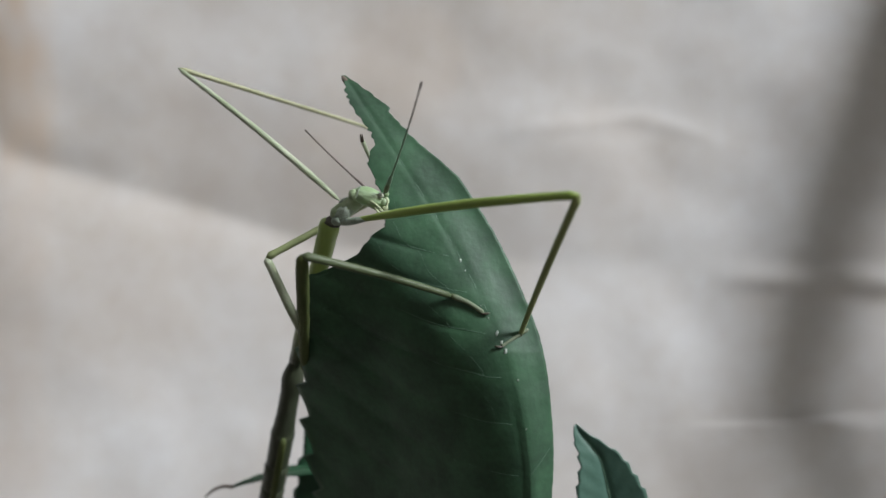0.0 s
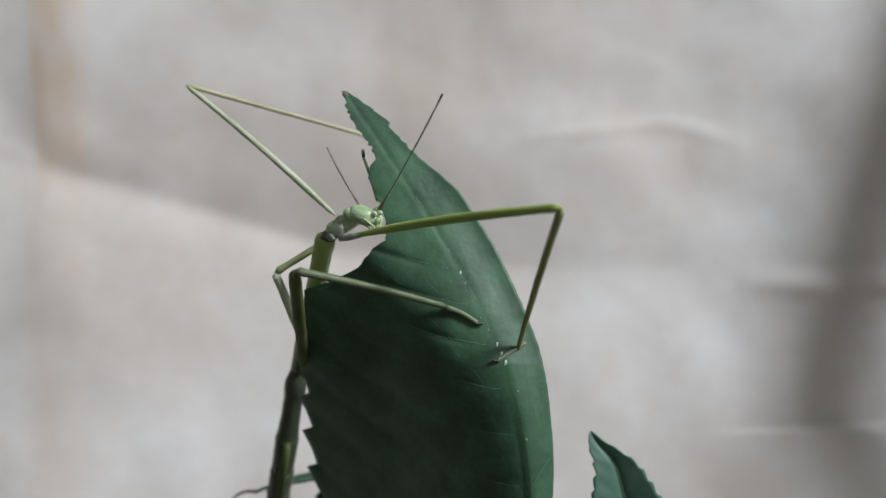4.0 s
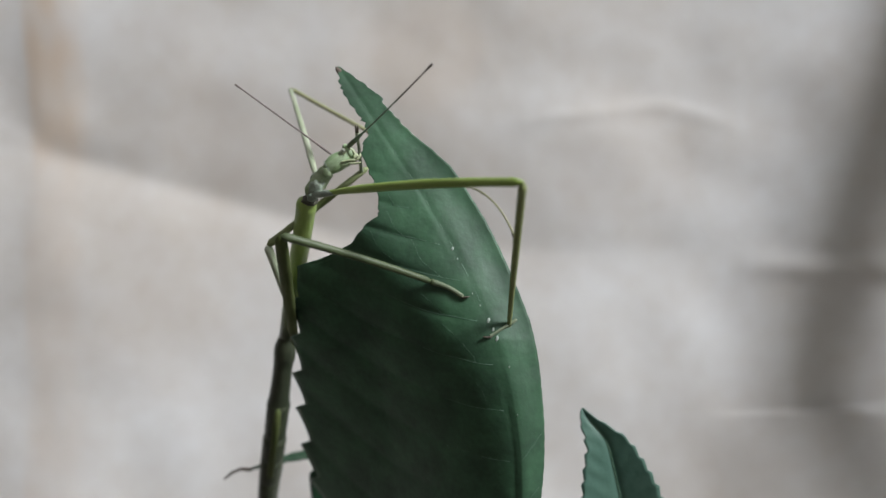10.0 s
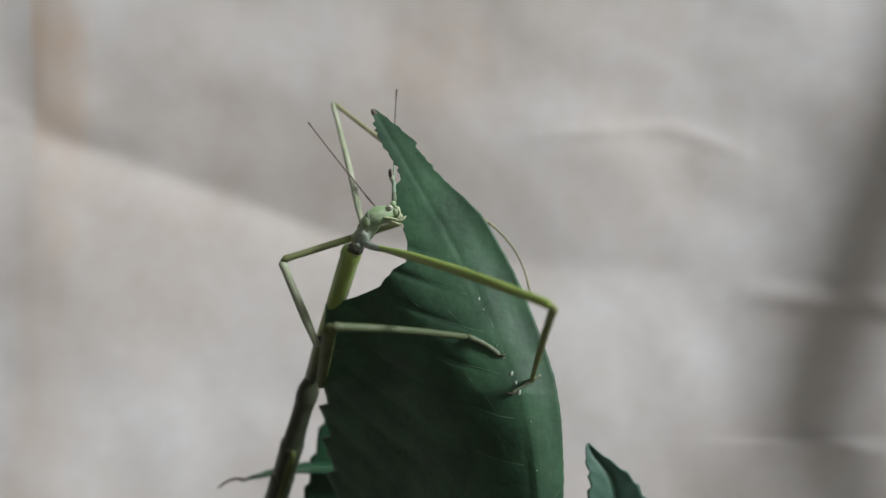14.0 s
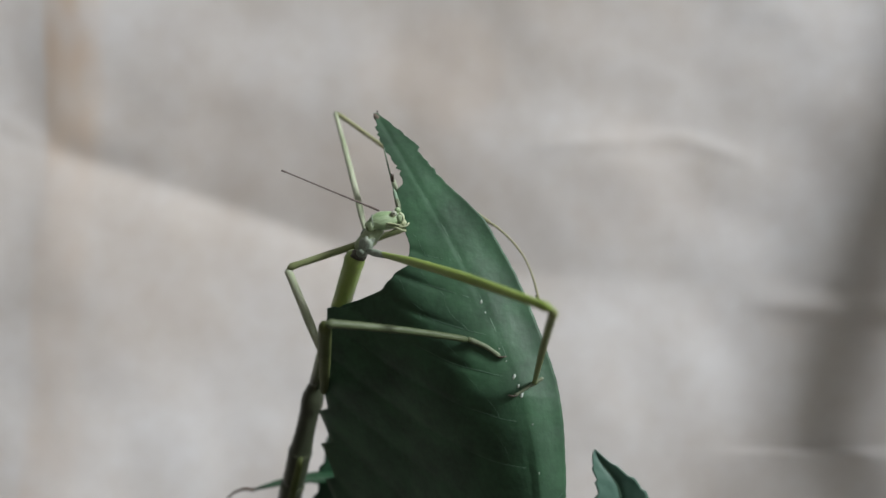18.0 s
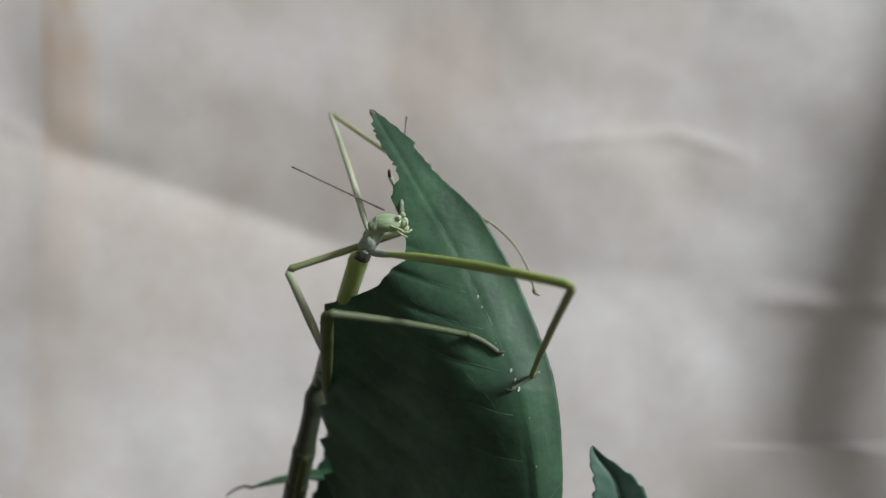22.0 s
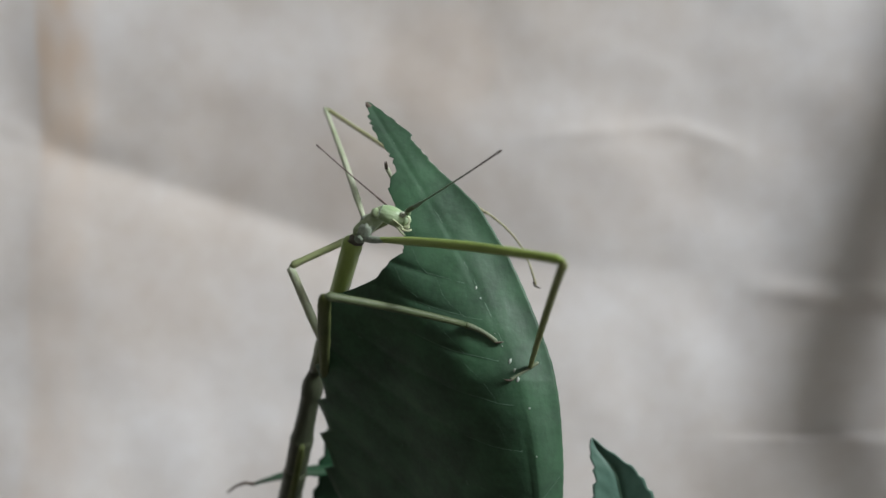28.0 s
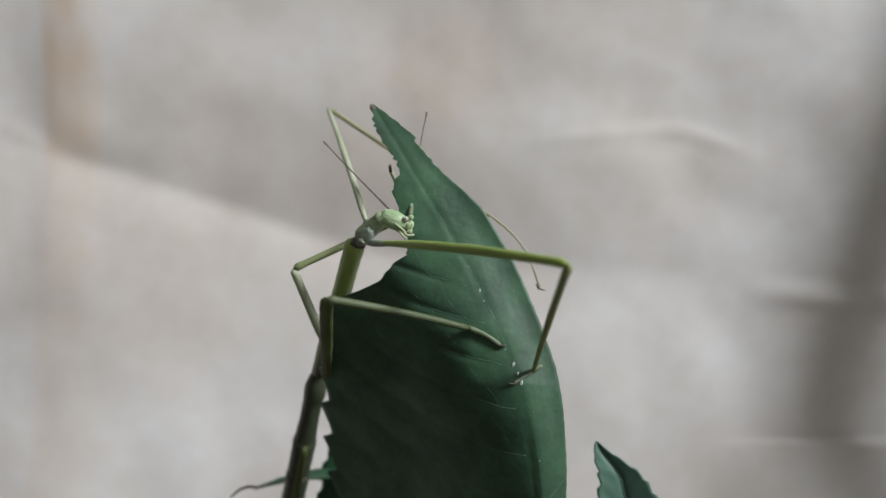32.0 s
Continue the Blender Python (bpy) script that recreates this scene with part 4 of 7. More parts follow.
    walk(abdomen, [
        (0, aim(-1.16, 8, -1.06, -6.22, 18.5, -19.21)), (0.5, aim(-1.14, 8, -1, -6.1, 18.5, -19.12)),
        (1, aim(-1.16, 8, -1.04, -6.15, 18.5, -19.25)), (1.5, aim(-1.2, 8, -1.08, -6.25, 18.5, -19.39)),
        (2, aim(-1.3, 8, -1.08, -6.47, 18.5, -19.28)), (2.5, aim(-1.44, 8, -1, -6.82, 18.5, -19.13)),
        (3, aim(-1.5, 8, -1.02, -7.1, 18.5, -19.35)), (3.5, aim(-1.5, 8, -1.06, -6.91, 18.5, -19.51)),
        (5.5, aim(-1.52, 8, -1, -5.82, 18.5, -19.34)), (6, aim(-1.44, 8, -1.12, -5.33, 18.5, -19.71)),
        (6.5, aim(-1.56, 8, -1, -5.51, 18.5, -19.41)), (7, aim(-1.5, 8, -0.94, -5.45, 18.5, -19.25)),
        (7.5, aim(-1.62, 8, -0.92, -5.75, 18.5, -19.15)), (8, aim(-1.6, 8, -0.94, -5.79, 18.5, -19.27)),
        (8.5, aim(-1.62, 8, -0.88, -5.79, 18.5, -19.09)), (9, aim(-1.6, 8, -0.88, -5.69, 18.5, -19.17)),
        (9.5, aim(-1.56, 8, -0.86, -5.93, 18.5, -19.17)), (10, aim(-1.62, 8, -0.84, -6.35, 18.5, -19.11)),
        (10.5, aim(-1.58, 8, -0.84, -6.31, 18.5, -19.23)), (11, aim(-1.4, 8, -0.86, -6.69, 18.5, -19.41)),
        (11.5, aim(-1.16, 8, -1.16, -6.61, 18.5, -20.05)), (12, aim(-0.96, 8, -1.38, -6.65, 18.5, -20.38)),
        (12.5, aim(-1.12, 8, -1.38, -7.27, 18.5, -20.63)), (13, aim(-1.06, 8, -1.5, -7.36, 18.5, -20.82)),
        (13.5, aim(-1.1, 8, -1.38, -7.33, 18.5, -20.4)), (14, aim(-1.16, 8, -1.42, -7.26, 18.5, -20.52)),
        (14.5, aim(-1.28, 8, -1.4, -7.35, 18.5, -20.37)), (16.5, aim(-1.3, 8, -1.36, -6.94, 18.5, -20.38)),
        (17, aim(-1.24, 8, -1.36, -6.64, 18.5, -20.39)), (17.5, aim(-1.28, 8, -1.34, -6.6, 18.5, -20.27)),
        (18, aim(-1.26, 8, -1.32, -6.55, 18.5, -20.25)), (18.5, aim(-1.24, 8, -1.34, -6.39, 18.5, -20.27)),
        (19, aim(-1.18, 8, -1.38, -6.22, 18.5, -20.41)), (19.5, aim(-1.24, 8, -1.36, -6.34, 18.5, -20.36)),
        (20, aim(-1.2, 8, -1.38, -6.14, 18.5, -20.35)), (20.5, aim(-1.24, 8, -1.36, -6.25, 18.5, -20.28)),
        (21, aim(-1.22, 8, -1.38, -6.18, 18.5, -20.32)), (21.5, aim(-1.26, 8, -1.3, -6.28, 18.5, -20.1)),
        (22, aim(-1.22, 8, -1.34, -6.25, 18.5, -20.33)), (22.5, aim(-1.26, 8, -1.32, -6.32, 18.5, -20.25)),
        (23, aim(-1.28, 8, -1.32, -6.37, 18.5, -20.31)), (23.5, aim(-1.22, 8, -1.36, -6.21, 18.5, -20.36)),
        (24, aim(-1.22, 8, -1.3, -6.26, 18.5, -20.28)), (24.5, aim(-1.18, 8, -1.32, -6.15, 18.5, -20.26)),
        (25, aim(-1.24, 8, -1.28, -6.38, 18.5, -20.14)), (25.5, aim(-1.24, 8, -1.26, -6.34, 18.5, -20.08)),
        (27.5, aim(-1.26, 8, -1.28, -6.44, 18.5, -20.17)), (28, aim(-1.26, 8, -1.24, -6.41, 18.5, -20.07)),
        (28.5, aim(-1.22, 8, -1.28, -6.34, 18.5, -20.18)), (29, aim(-1.3, 8, -1.22, -6.45, 18.5, -19.97)),
        (32, aim(-1.3, 8, -1.22, -6.45, 18.5, -19.97)),
    ])
    walk(prothorax, [
        (0, aim(6.09, -10, 18.48, 10.33, -11.3, 21.07)), (0.5, aim(5.9, -10, 18.11, 10.07, -11.3, 20.93)),
        (1, aim(6.23, -10, 18.1, 10.51, -11.3, 20.64)), (1.5, aim(6.21, -10, 18.19, 10.61, -11.3, 20.94)),
        (2, aim(6.21, -10, 18.01, 10.61, -11.3, 20.54)), (2.5, aim(5.99, -10, 17.45, 10.55, -11.3, 19.97)),
        (3, aim(6, -10, 17.3, 10.51, -11.3, 19.51)), (3.5, aim(5.87, -10, 17.72, 10.41, -11.3, 19.83)),
        (5.5, aim(6.2, -10, 17.92, 10.62, -11.3, 19.94)), (6, aim(5.99, -10, 18.14, 10.37, -11.3, 20.48)),
        (6.5, aim(6.08, -10, 18.15, 10.67, -11.3, 20.28)), (7, aim(5.95, -10, 17.56, 10.61, -11.3, 19.88)),
        (7.5, aim(6.04, -10, 17.61, 10.6, -11.3, 19.91)), (8, aim(6.23, -10, 17.59, 10.84, -11.3, 19.89)),
        (8.5, aim(5.8, -10, 17.17, 10.52, -11.3, 19.69)), (9, aim(5.88, -10, 17.43, 10.61, -11.3, 19.97)),
        (9.5, aim(5.25, -10, 17.52, 8.78, -11.3, 21.34)), (10, aim(5.14, -10, 17.8, 8.09, -11.3, 21.22)),
        (10.5, aim(4.96, -10, 18.05, 8.01, -11.3, 21.17)), (11, aim(4.95, -10, 16.95, 7.96, -11.3, 20.15)),
        (11.5, aim(5.27, -10, 17.39, 7.79, -11.3, 20.82)), (12, aim(5.75, -10, 17.8, 8.29, -11.3, 21.28)),
        (12.5, aim(5.78, -10, 17.63, 8.5, -11.3, 21.16)), (13, aim(5.81, -10, 17.74, 8.54, -11.3, 21.14)),
        (13.5, aim(6, -10, 17.59, 8.66, -11.3, 20.95)), (14, aim(6.03, -10, 17.93, 8.81, -11.3, 21.18)),
        (14.5, aim(5.97, -10, 17.68, 9.07, -11.3, 21)), (16.5, aim(6.02, -10, 17.7, 9.07, -11.3, 21)),
        (17, aim(6.09, -10, 17.64, 8.92, -11.3, 20.75)), (17.5, aim(6.13, -10, 17.85, 8.96, -11.3, 20.95)),
        (18, aim(6.21, -10, 17.85, 8.96, -11.3, 20.95)), (18.5, aim(6.37, -10, 17.86, 9.1, -11.3, 21.16)),
        (19, aim(6.29, -10, 17.77, 8.94, -11.3, 21.3)), (19.5, aim(6.57, -10, 17.73, 9.21, -11.3, 21.27)),
        (20, aim(6.32, -10, 17.78, 9.11, -11.3, 21.54)), (20.5, aim(6.18, -10, 17.54, 9.1, -11.3, 21.03)),
        (21, aim(6.36, -10, 17.75, 9.16, -11.3, 21.34)), (21.5, aim(6.02, -10, 17.63, 9.13, -11.3, 21.04)),
        (22, aim(6.37, -10, 17.62, 9.1, -11.3, 21.31)), (22.5, aim(6.39, -10, 17.88, 9.24, -11.3, 21.69)),
        (23, aim(6.35, -10, 17.92, 9.35, -11.3, 21.46)), (23.5, aim(6.36, -10, 18.01, 9.14, -11.3, 21.56)),
        (24, aim(6.1, -10, 17.87, 9.11, -11.3, 21.14)), (24.5, aim(6.15, -10, 17.65, 9.16, -11.3, 21.25)),
        (25, aim(6.11, -10, 17.87, 9.37, -11.3, 21.06)), (25.5, aim(6.29, -10, 17.81, 9.52, -11.3, 21.11)),
        (27.5, aim(6.32, -10, 18.18, 9.71, -11.3, 21.19)), (28, aim(6.21, -10, 17.94, 9.7, -11.3, 20.86)),
        (28.5, aim(6.29, -10, 18.11, 9.79, -11.3, 21.13)), (29, aim(6.14, -10, 17.77, 9.75, -11.3, 20.49)),
        (32, aim(6.14, -10, 17.77, 9.75, -11.3, 20.49)),
    ])
    walk(head, [
        (0, nod(10.77, -11.9, 20.72, -20)), (0.5, nod(10.52, -11.9, 20.58, -20)),
        (1, nod(10.95, -11.9, 20.29, -20)), (1.5, nod(10.81, -11.9, 20.79, -20)),
        (2, nod(10.81, -11.9, 20.38, -20)), (2.5, nod(10.74, -11.9, 19.82, -20)),
        (3, nod(10.7, -11.9, 19.36, -20)), (3.5, nod(10.6, -11.9, 19.68, -20)),
        (5.5, nod(10.97, -11.9, 19.41, -29.6)), (6, nod(10.69, -11.9, 19.91, -32)),
        (6.5, nod(10.97, -11.9, 19.7, -33)), (7, nod(10.9, -11.9, 19.28, -34)),
        (7.5, nod(10.87, -11.9, 19.29, -35)), (8, nod(11.1, -11.9, 18.35, -36)),
        (8.5, nod(11.41, -11.9, 17.99, -37)), (9, nod(11.5, -11.9, 18.25, -38)),
        (9.5, nod(9.97, -11.9, 21.14, -5)), (10, nod(9.18, -11.9, 21.73, 31)),
        (10.5, nod(9.14, -11.9, 21.6, 27)), (11, nod(9.12, -11.9, 20.47, 21)),
        (11.5, nod(8.3, -11.9, 21.16, 22)), (12, nod(8.79, -11.9, 21.64, 23)),
        (12.5, nod(8.99, -11.9, 21.54, 21)), (13, nod(9.03, -11.9, 21.54, 19)),
        (13.5, nod(9.16, -11.9, 21.33, 15.3)), (14, nod(9.31, -11.9, 21.55, 14.7)),
        (14.5, nod(9.57, -11.9, 21.36, 14)), (16.5, nod(9.73, -11.9, 21.32, 12.2)),
        (17, nod(9.59, -11.9, 21.37, 11.8)), (17.5, nod(9.62, -11.9, 21.55, 11.3)),
        (18, nod(9.63, -11.9, 21.54, 10.9)), (18.5, nod(9.77, -11.9, 21.75, 10.4)),
        (19, nod(9.61, -11.9, 21.58, 10)), (19.5, nod(9.89, -11.9, 21.53, 10.33)),
        (20, nod(9.8, -11.9, 21.78, 10.67)), (20.5, nod(9.78, -11.9, 21.25, 11)),
        (21, nod(9.84, -11.9, 21.53, 11.33)), (21.5, nod(9.83, -11.9, 21.1, 6.17)),
        (22, nod(9.8, -11.9, 21.23, 1)), (22.5, nod(10.42, -11.9, 21.47, -5.5)),
        (23, nod(10.5, -11.9, 21.12, -12)), (23.5, nod(10.28, -11.9, 21.19, -13.2)),
        (24, nod(10.25, -11.9, 20.75, -14.4)), (24.5, nod(10.29, -11.9, 20.83, -15.6)),
        (25, nod(10.49, -11.9, 20.62, -16.8)), (25.5, nod(10.63, -11.9, 20.64, -18)),
        (27.5, nod(10.81, -11.9, 20.7, -19.1)), (28, nod(10.8, -11.9, 20.37, -19.4)),
        (28.5, nod(10.89, -11.9, 20.63, -19.7)), (29, nod(10.85, -11.9, 19.98, -20)),
        (32, nod(10.85, -11.9, 19.98, -20)),
    ])
    walk(near_front_femur, [
        (0, aim(31.09, -30.69, 19.3, 8.56, -12.12, 18.01)), (0.5, aim(30.82, -30.86, 18.92, 8.34, -12.12, 17.72)),
        (1, aim(31.42, -30.73, 19.12, 8.71, -12.12, 17.61)), (1.5, aim(31.38, -30.85, 18.91, 8.73, -12.12, 17.78)),
        (2, aim(31.37, -30.94, 18.85, 8.73, -12.12, 17.52)), (2.5, aim(30.89, -31.36, 18, 8.57, -12.12, 16.96)),
        (3, aim(31.26, -30.84, 18.32, 8.56, -12.12, 16.7)), (3.5, aim(31.01, -31.08, 18.63, 8.44, -12.12, 17.08)),
        (5.5, aim(32.56, -28.61, 21.12, 8.69, -12.12, 17.19)), (6, aim(32.89, -27.47, 22.7, 8.46, -12.12, 17.5)),
        (6.5, aim(33.24, -26.76, 23.06, 8.62, -12.12, 17.44)), (7, aim(33.43, -25.75, 23.11, 8.51, -12.12, 16.91)),
        (7.5, aim(33.66, -24.85, 23.65, 8.56, -12.12, 16.95)), (8, aim(34.92, -21.02, 25.21, 8.76, -12.12, 16.92)),
        (8.5, aim(34.3, -21.36, 24.98, 8.37, -12.12, 16.57)), (9, aim(35.33, -14.5, 26.77, 8.45, -12.12, 16.84)),
        (9.5, aim(32.59, -25.94, 22.38, 7.5, -12.12, 17.59)), (10, aim(28.9, -31.58, 17.23, 7.16, -12.12, 17.98)),
        (10.5, aim(26.05, -33.53, 14.21, 7.02, -12.12, 18.09)), (11, aim(24.94, -34.6, 12.38, 7.01, -12.12, 16.98)),
        (11.5, aim(25.28, -35.02, 12.72, 7.16, -12.12, 17.51)), (12, aim(25.95, -35.08, 13.47, 7.64, -12.12, 17.95)),
        (12.5, aim(26.05, -35.21, 13.02, 7.73, -12.12, 17.8)), (13, aim(25.8, -35.4, 13.52, 7.76, -12.12, 17.87)),
        (13.5, aim(25.81, -35.48, 12.79, 7.93, -12.12, 17.7)), (14, aim(26.15, -35.31, 13.51, 8, -12.12, 17.99)),
        (14.5, aim(26.18, -35.33, 12.91, 8.05, -12.12, 17.77)), (16.5, aim(25.94, -35.52, 13.03, 8.09, -12.12, 17.77)),
        (17, aim(25.98, -35.47, 13.12, 8.09, -12.12, 17.64)), (17.5, aim(26.19, -35.41, 13.26, 8.13, -12.12, 17.84)),
        (18, aim(26.42, -35.33, 13.18, 8.18, -12.12, 17.84)), (18.5, aim(27.72, -34.59, 15.25, 8.34, -12.12, 17.91)),
        (19, aim(27.36, -34.84, 14.67, 8.23, -12.12, 17.9)), (19.5, aim(28.04, -34.48, 15.27, 8.51, -12.12, 17.86)),
        (20, aim(27.46, -34.81, 15.33, 8.31, -12.12, 17.98)), (20.5, aim(27.55, -34.64, 14.73, 8.22, -12.12, 17.64)),
        (21, aim(27.43, -34.85, 15.03, 8.36, -12.12, 17.88)), (21.5, aim(27.41, -34.7, 14.79, 8.13, -12.12, 17.64)),
        (22, aim(27.95, -34.53, 15.26, 8.34, -12.12, 17.69)), (22.5, aim(27.84, -34.63, 15.46, 8.4, -12.12, 17.94)),
        (23, aim(27.84, -34.51, 15.32, 8.4, -12.12, 17.84)), (23.5, aim(27.47, -34.64, 15.67, 8.33, -12.12, 17.92)),
        (24, aim(27.35, -34.61, 15.14, 8.15, -12.12, 17.67)), (24.5, aim(27.52, -34.58, 15.15, 8.2, -12.12, 17.57)),
        (25, aim(27.47, -34.59, 14.9, 8.24, -12.12, 17.63)), (25.5, aim(28, -34.32, 15.38, 8.41, -12.12, 17.6)),
        (27.5, aim(27.65, -34.59, 15.23, 8.49, -12.12, 17.87)), (28, aim(27.71, -34.29, 15.69, 8.42, -12.12, 17.59)),
        (28.5, aim(27.83, -34.41, 15.62, 8.5, -12.12, 17.79)), (29, aim(27.96, -34.22, 15.38, 8.39, -12.12, 17.35)),
        (32, aim(27.96, -34.22, 15.38, 8.39, -12.12, 17.35)),
    ])
    walk(near_front_tibia, [
        (0, aim(31.09, -30.69, 19.3, 27.39, -13.74, 4.86)), (0.5, aim(30.82, -30.86, 18.92, 27.07, -13.85, 4.51)),
        (1, aim(31.42, -30.73, 19.12, 27.08, -13.91, 4.6)), (1.5, aim(31.38, -30.85, 18.91, 27.29, -13.91, 4.66)),
        (2, aim(31.37, -30.94, 18.85, 27.52, -13.86, 4.5)), (2.5, aim(30.89, -31.36, 18, 27.56, -13.91, 3.92)),
        (3, aim(31.26, -30.84, 18.32, 27.76, -13.91, 3.68)), (3.5, aim(31.01, -31.08, 18.63, 27.77, -14.02, 4.03)),
        (5.5, aim(32.56, -28.61, 21.12, 28.03, -14.01, 3.74)), (6, aim(32.89, -27.47, 22.7, 27.73, -14.04, 4.45)),
        (6.5, aim(33.24, -26.76, 23.06, 28.29, -13.99, 3.99)), (7, aim(33.43, -25.75, 23.11, 28, -13.92, 3.51)),
        (7.5, aim(33.66, -24.85, 23.65, 28.29, -13.98, 3.16)), (8, aim(34.92, -21.02, 25.21, 28.52, -13.91, 3.03)),
        (8.5, aim(34.3, -21.36, 24.98, 28.36, -13.88, 2.72)), (9, aim(35.33, -14.5, 26.77, 28.29, -13.9, 3.09)),
        (9.5, aim(32.59, -25.94, 22.38, 28.29, -13.92, 2.53)), (10, aim(28.9, -31.58, 17.23, 28.26, -14.04, 2.37)),
        (10.5, aim(26.05, -33.53, 14.21, 28.32, -13.94, 2.45)), (11, aim(24.94, -34.6, 12.38, 27.33, -13.97, 1.55)),
        (11.5, aim(25.28, -35.02, 12.72, 26.57, -13.92, 3.01)), (12, aim(25.95, -35.08, 13.47, 26.51, -13.91, 3.53)),
        (12.5, aim(26.05, -35.21, 13.02, 27.01, -13.99, 3.3)), (13, aim(25.8, -35.4, 13.52, 26.49, -14, 3.77)),
        (13.5, aim(25.81, -35.48, 12.79, 26.63, -14.03, 3.28)), (14, aim(26.15, -35.31, 13.51, 26.87, -14.09, 3.41)),
        (14.5, aim(26.18, -35.33, 12.91, 27.22, -14.08, 3.25)), (16.5, aim(25.94, -35.52, 13.03, 26.92, -14.06, 3.54)),
        (17, aim(25.98, -35.47, 13.12, 26.63, -14.11, 3.53)), (17.5, aim(26.19, -35.41, 13.26, 26.89, -14.06, 3.53)),
        (18, aim(26.42, -35.33, 13.18, 26.95, -14.12, 3.47)), (18.5, aim(27.72, -34.59, 15.25, 26.77, -14.06, 3.79)),
        (19, aim(27.36, -34.84, 14.67, 26.45, -14.03, 3.86)), (19.5, aim(28.04, -34.48, 15.27, 26.7, -14.05, 3.84)),
        (20, aim(27.46, -34.81, 15.33, 26.26, -14.08, 4.25)), (20.5, aim(27.55, -34.64, 14.73, 26.57, -14.1, 3.52)),
        (21, aim(27.43, -34.85, 15.03, 26.27, -14.06, 4.11)), (21.5, aim(27.41, -34.7, 14.79, 26.54, -14.03, 3.63)),
        (22, aim(27.95, -34.53, 15.26, 26.33, -14.11, 3.97)), (22.5, aim(27.84, -34.63, 15.46, 26.46, -14.08, 4.13)),
        (23, aim(27.84, -34.51, 15.32, 26.75, -14.04, 3.91)), (23.5, aim(27.47, -34.64, 15.67, 26.37, -14.03, 4.14)),
        (24, aim(27.35, -34.61, 15.14, 26.44, -14.07, 3.53)), (24.5, aim(27.52, -34.58, 15.15, 26.23, -14.1, 3.73)),
        (25, aim(27.47, -34.59, 14.9, 26.54, -14.09, 3.44)), (25.5, aim(28, -34.32, 15.38, 26.45, -14.11, 3.42)),
        (27.5, aim(27.65, -34.59, 15.23, 26.69, -14.06, 3.54)), (28, aim(27.71, -34.29, 15.69, 26.61, -14.05, 3.19)),
        (28.5, aim(27.83, -34.41, 15.62, 26.48, -14.07, 3.54)), (29, aim(27.96, -34.22, 15.38, 26.7, -14.06, 2.95)),
        (32, aim(27.96, -34.22, 15.38, 26.7, -14.06, 2.95)),
    ])
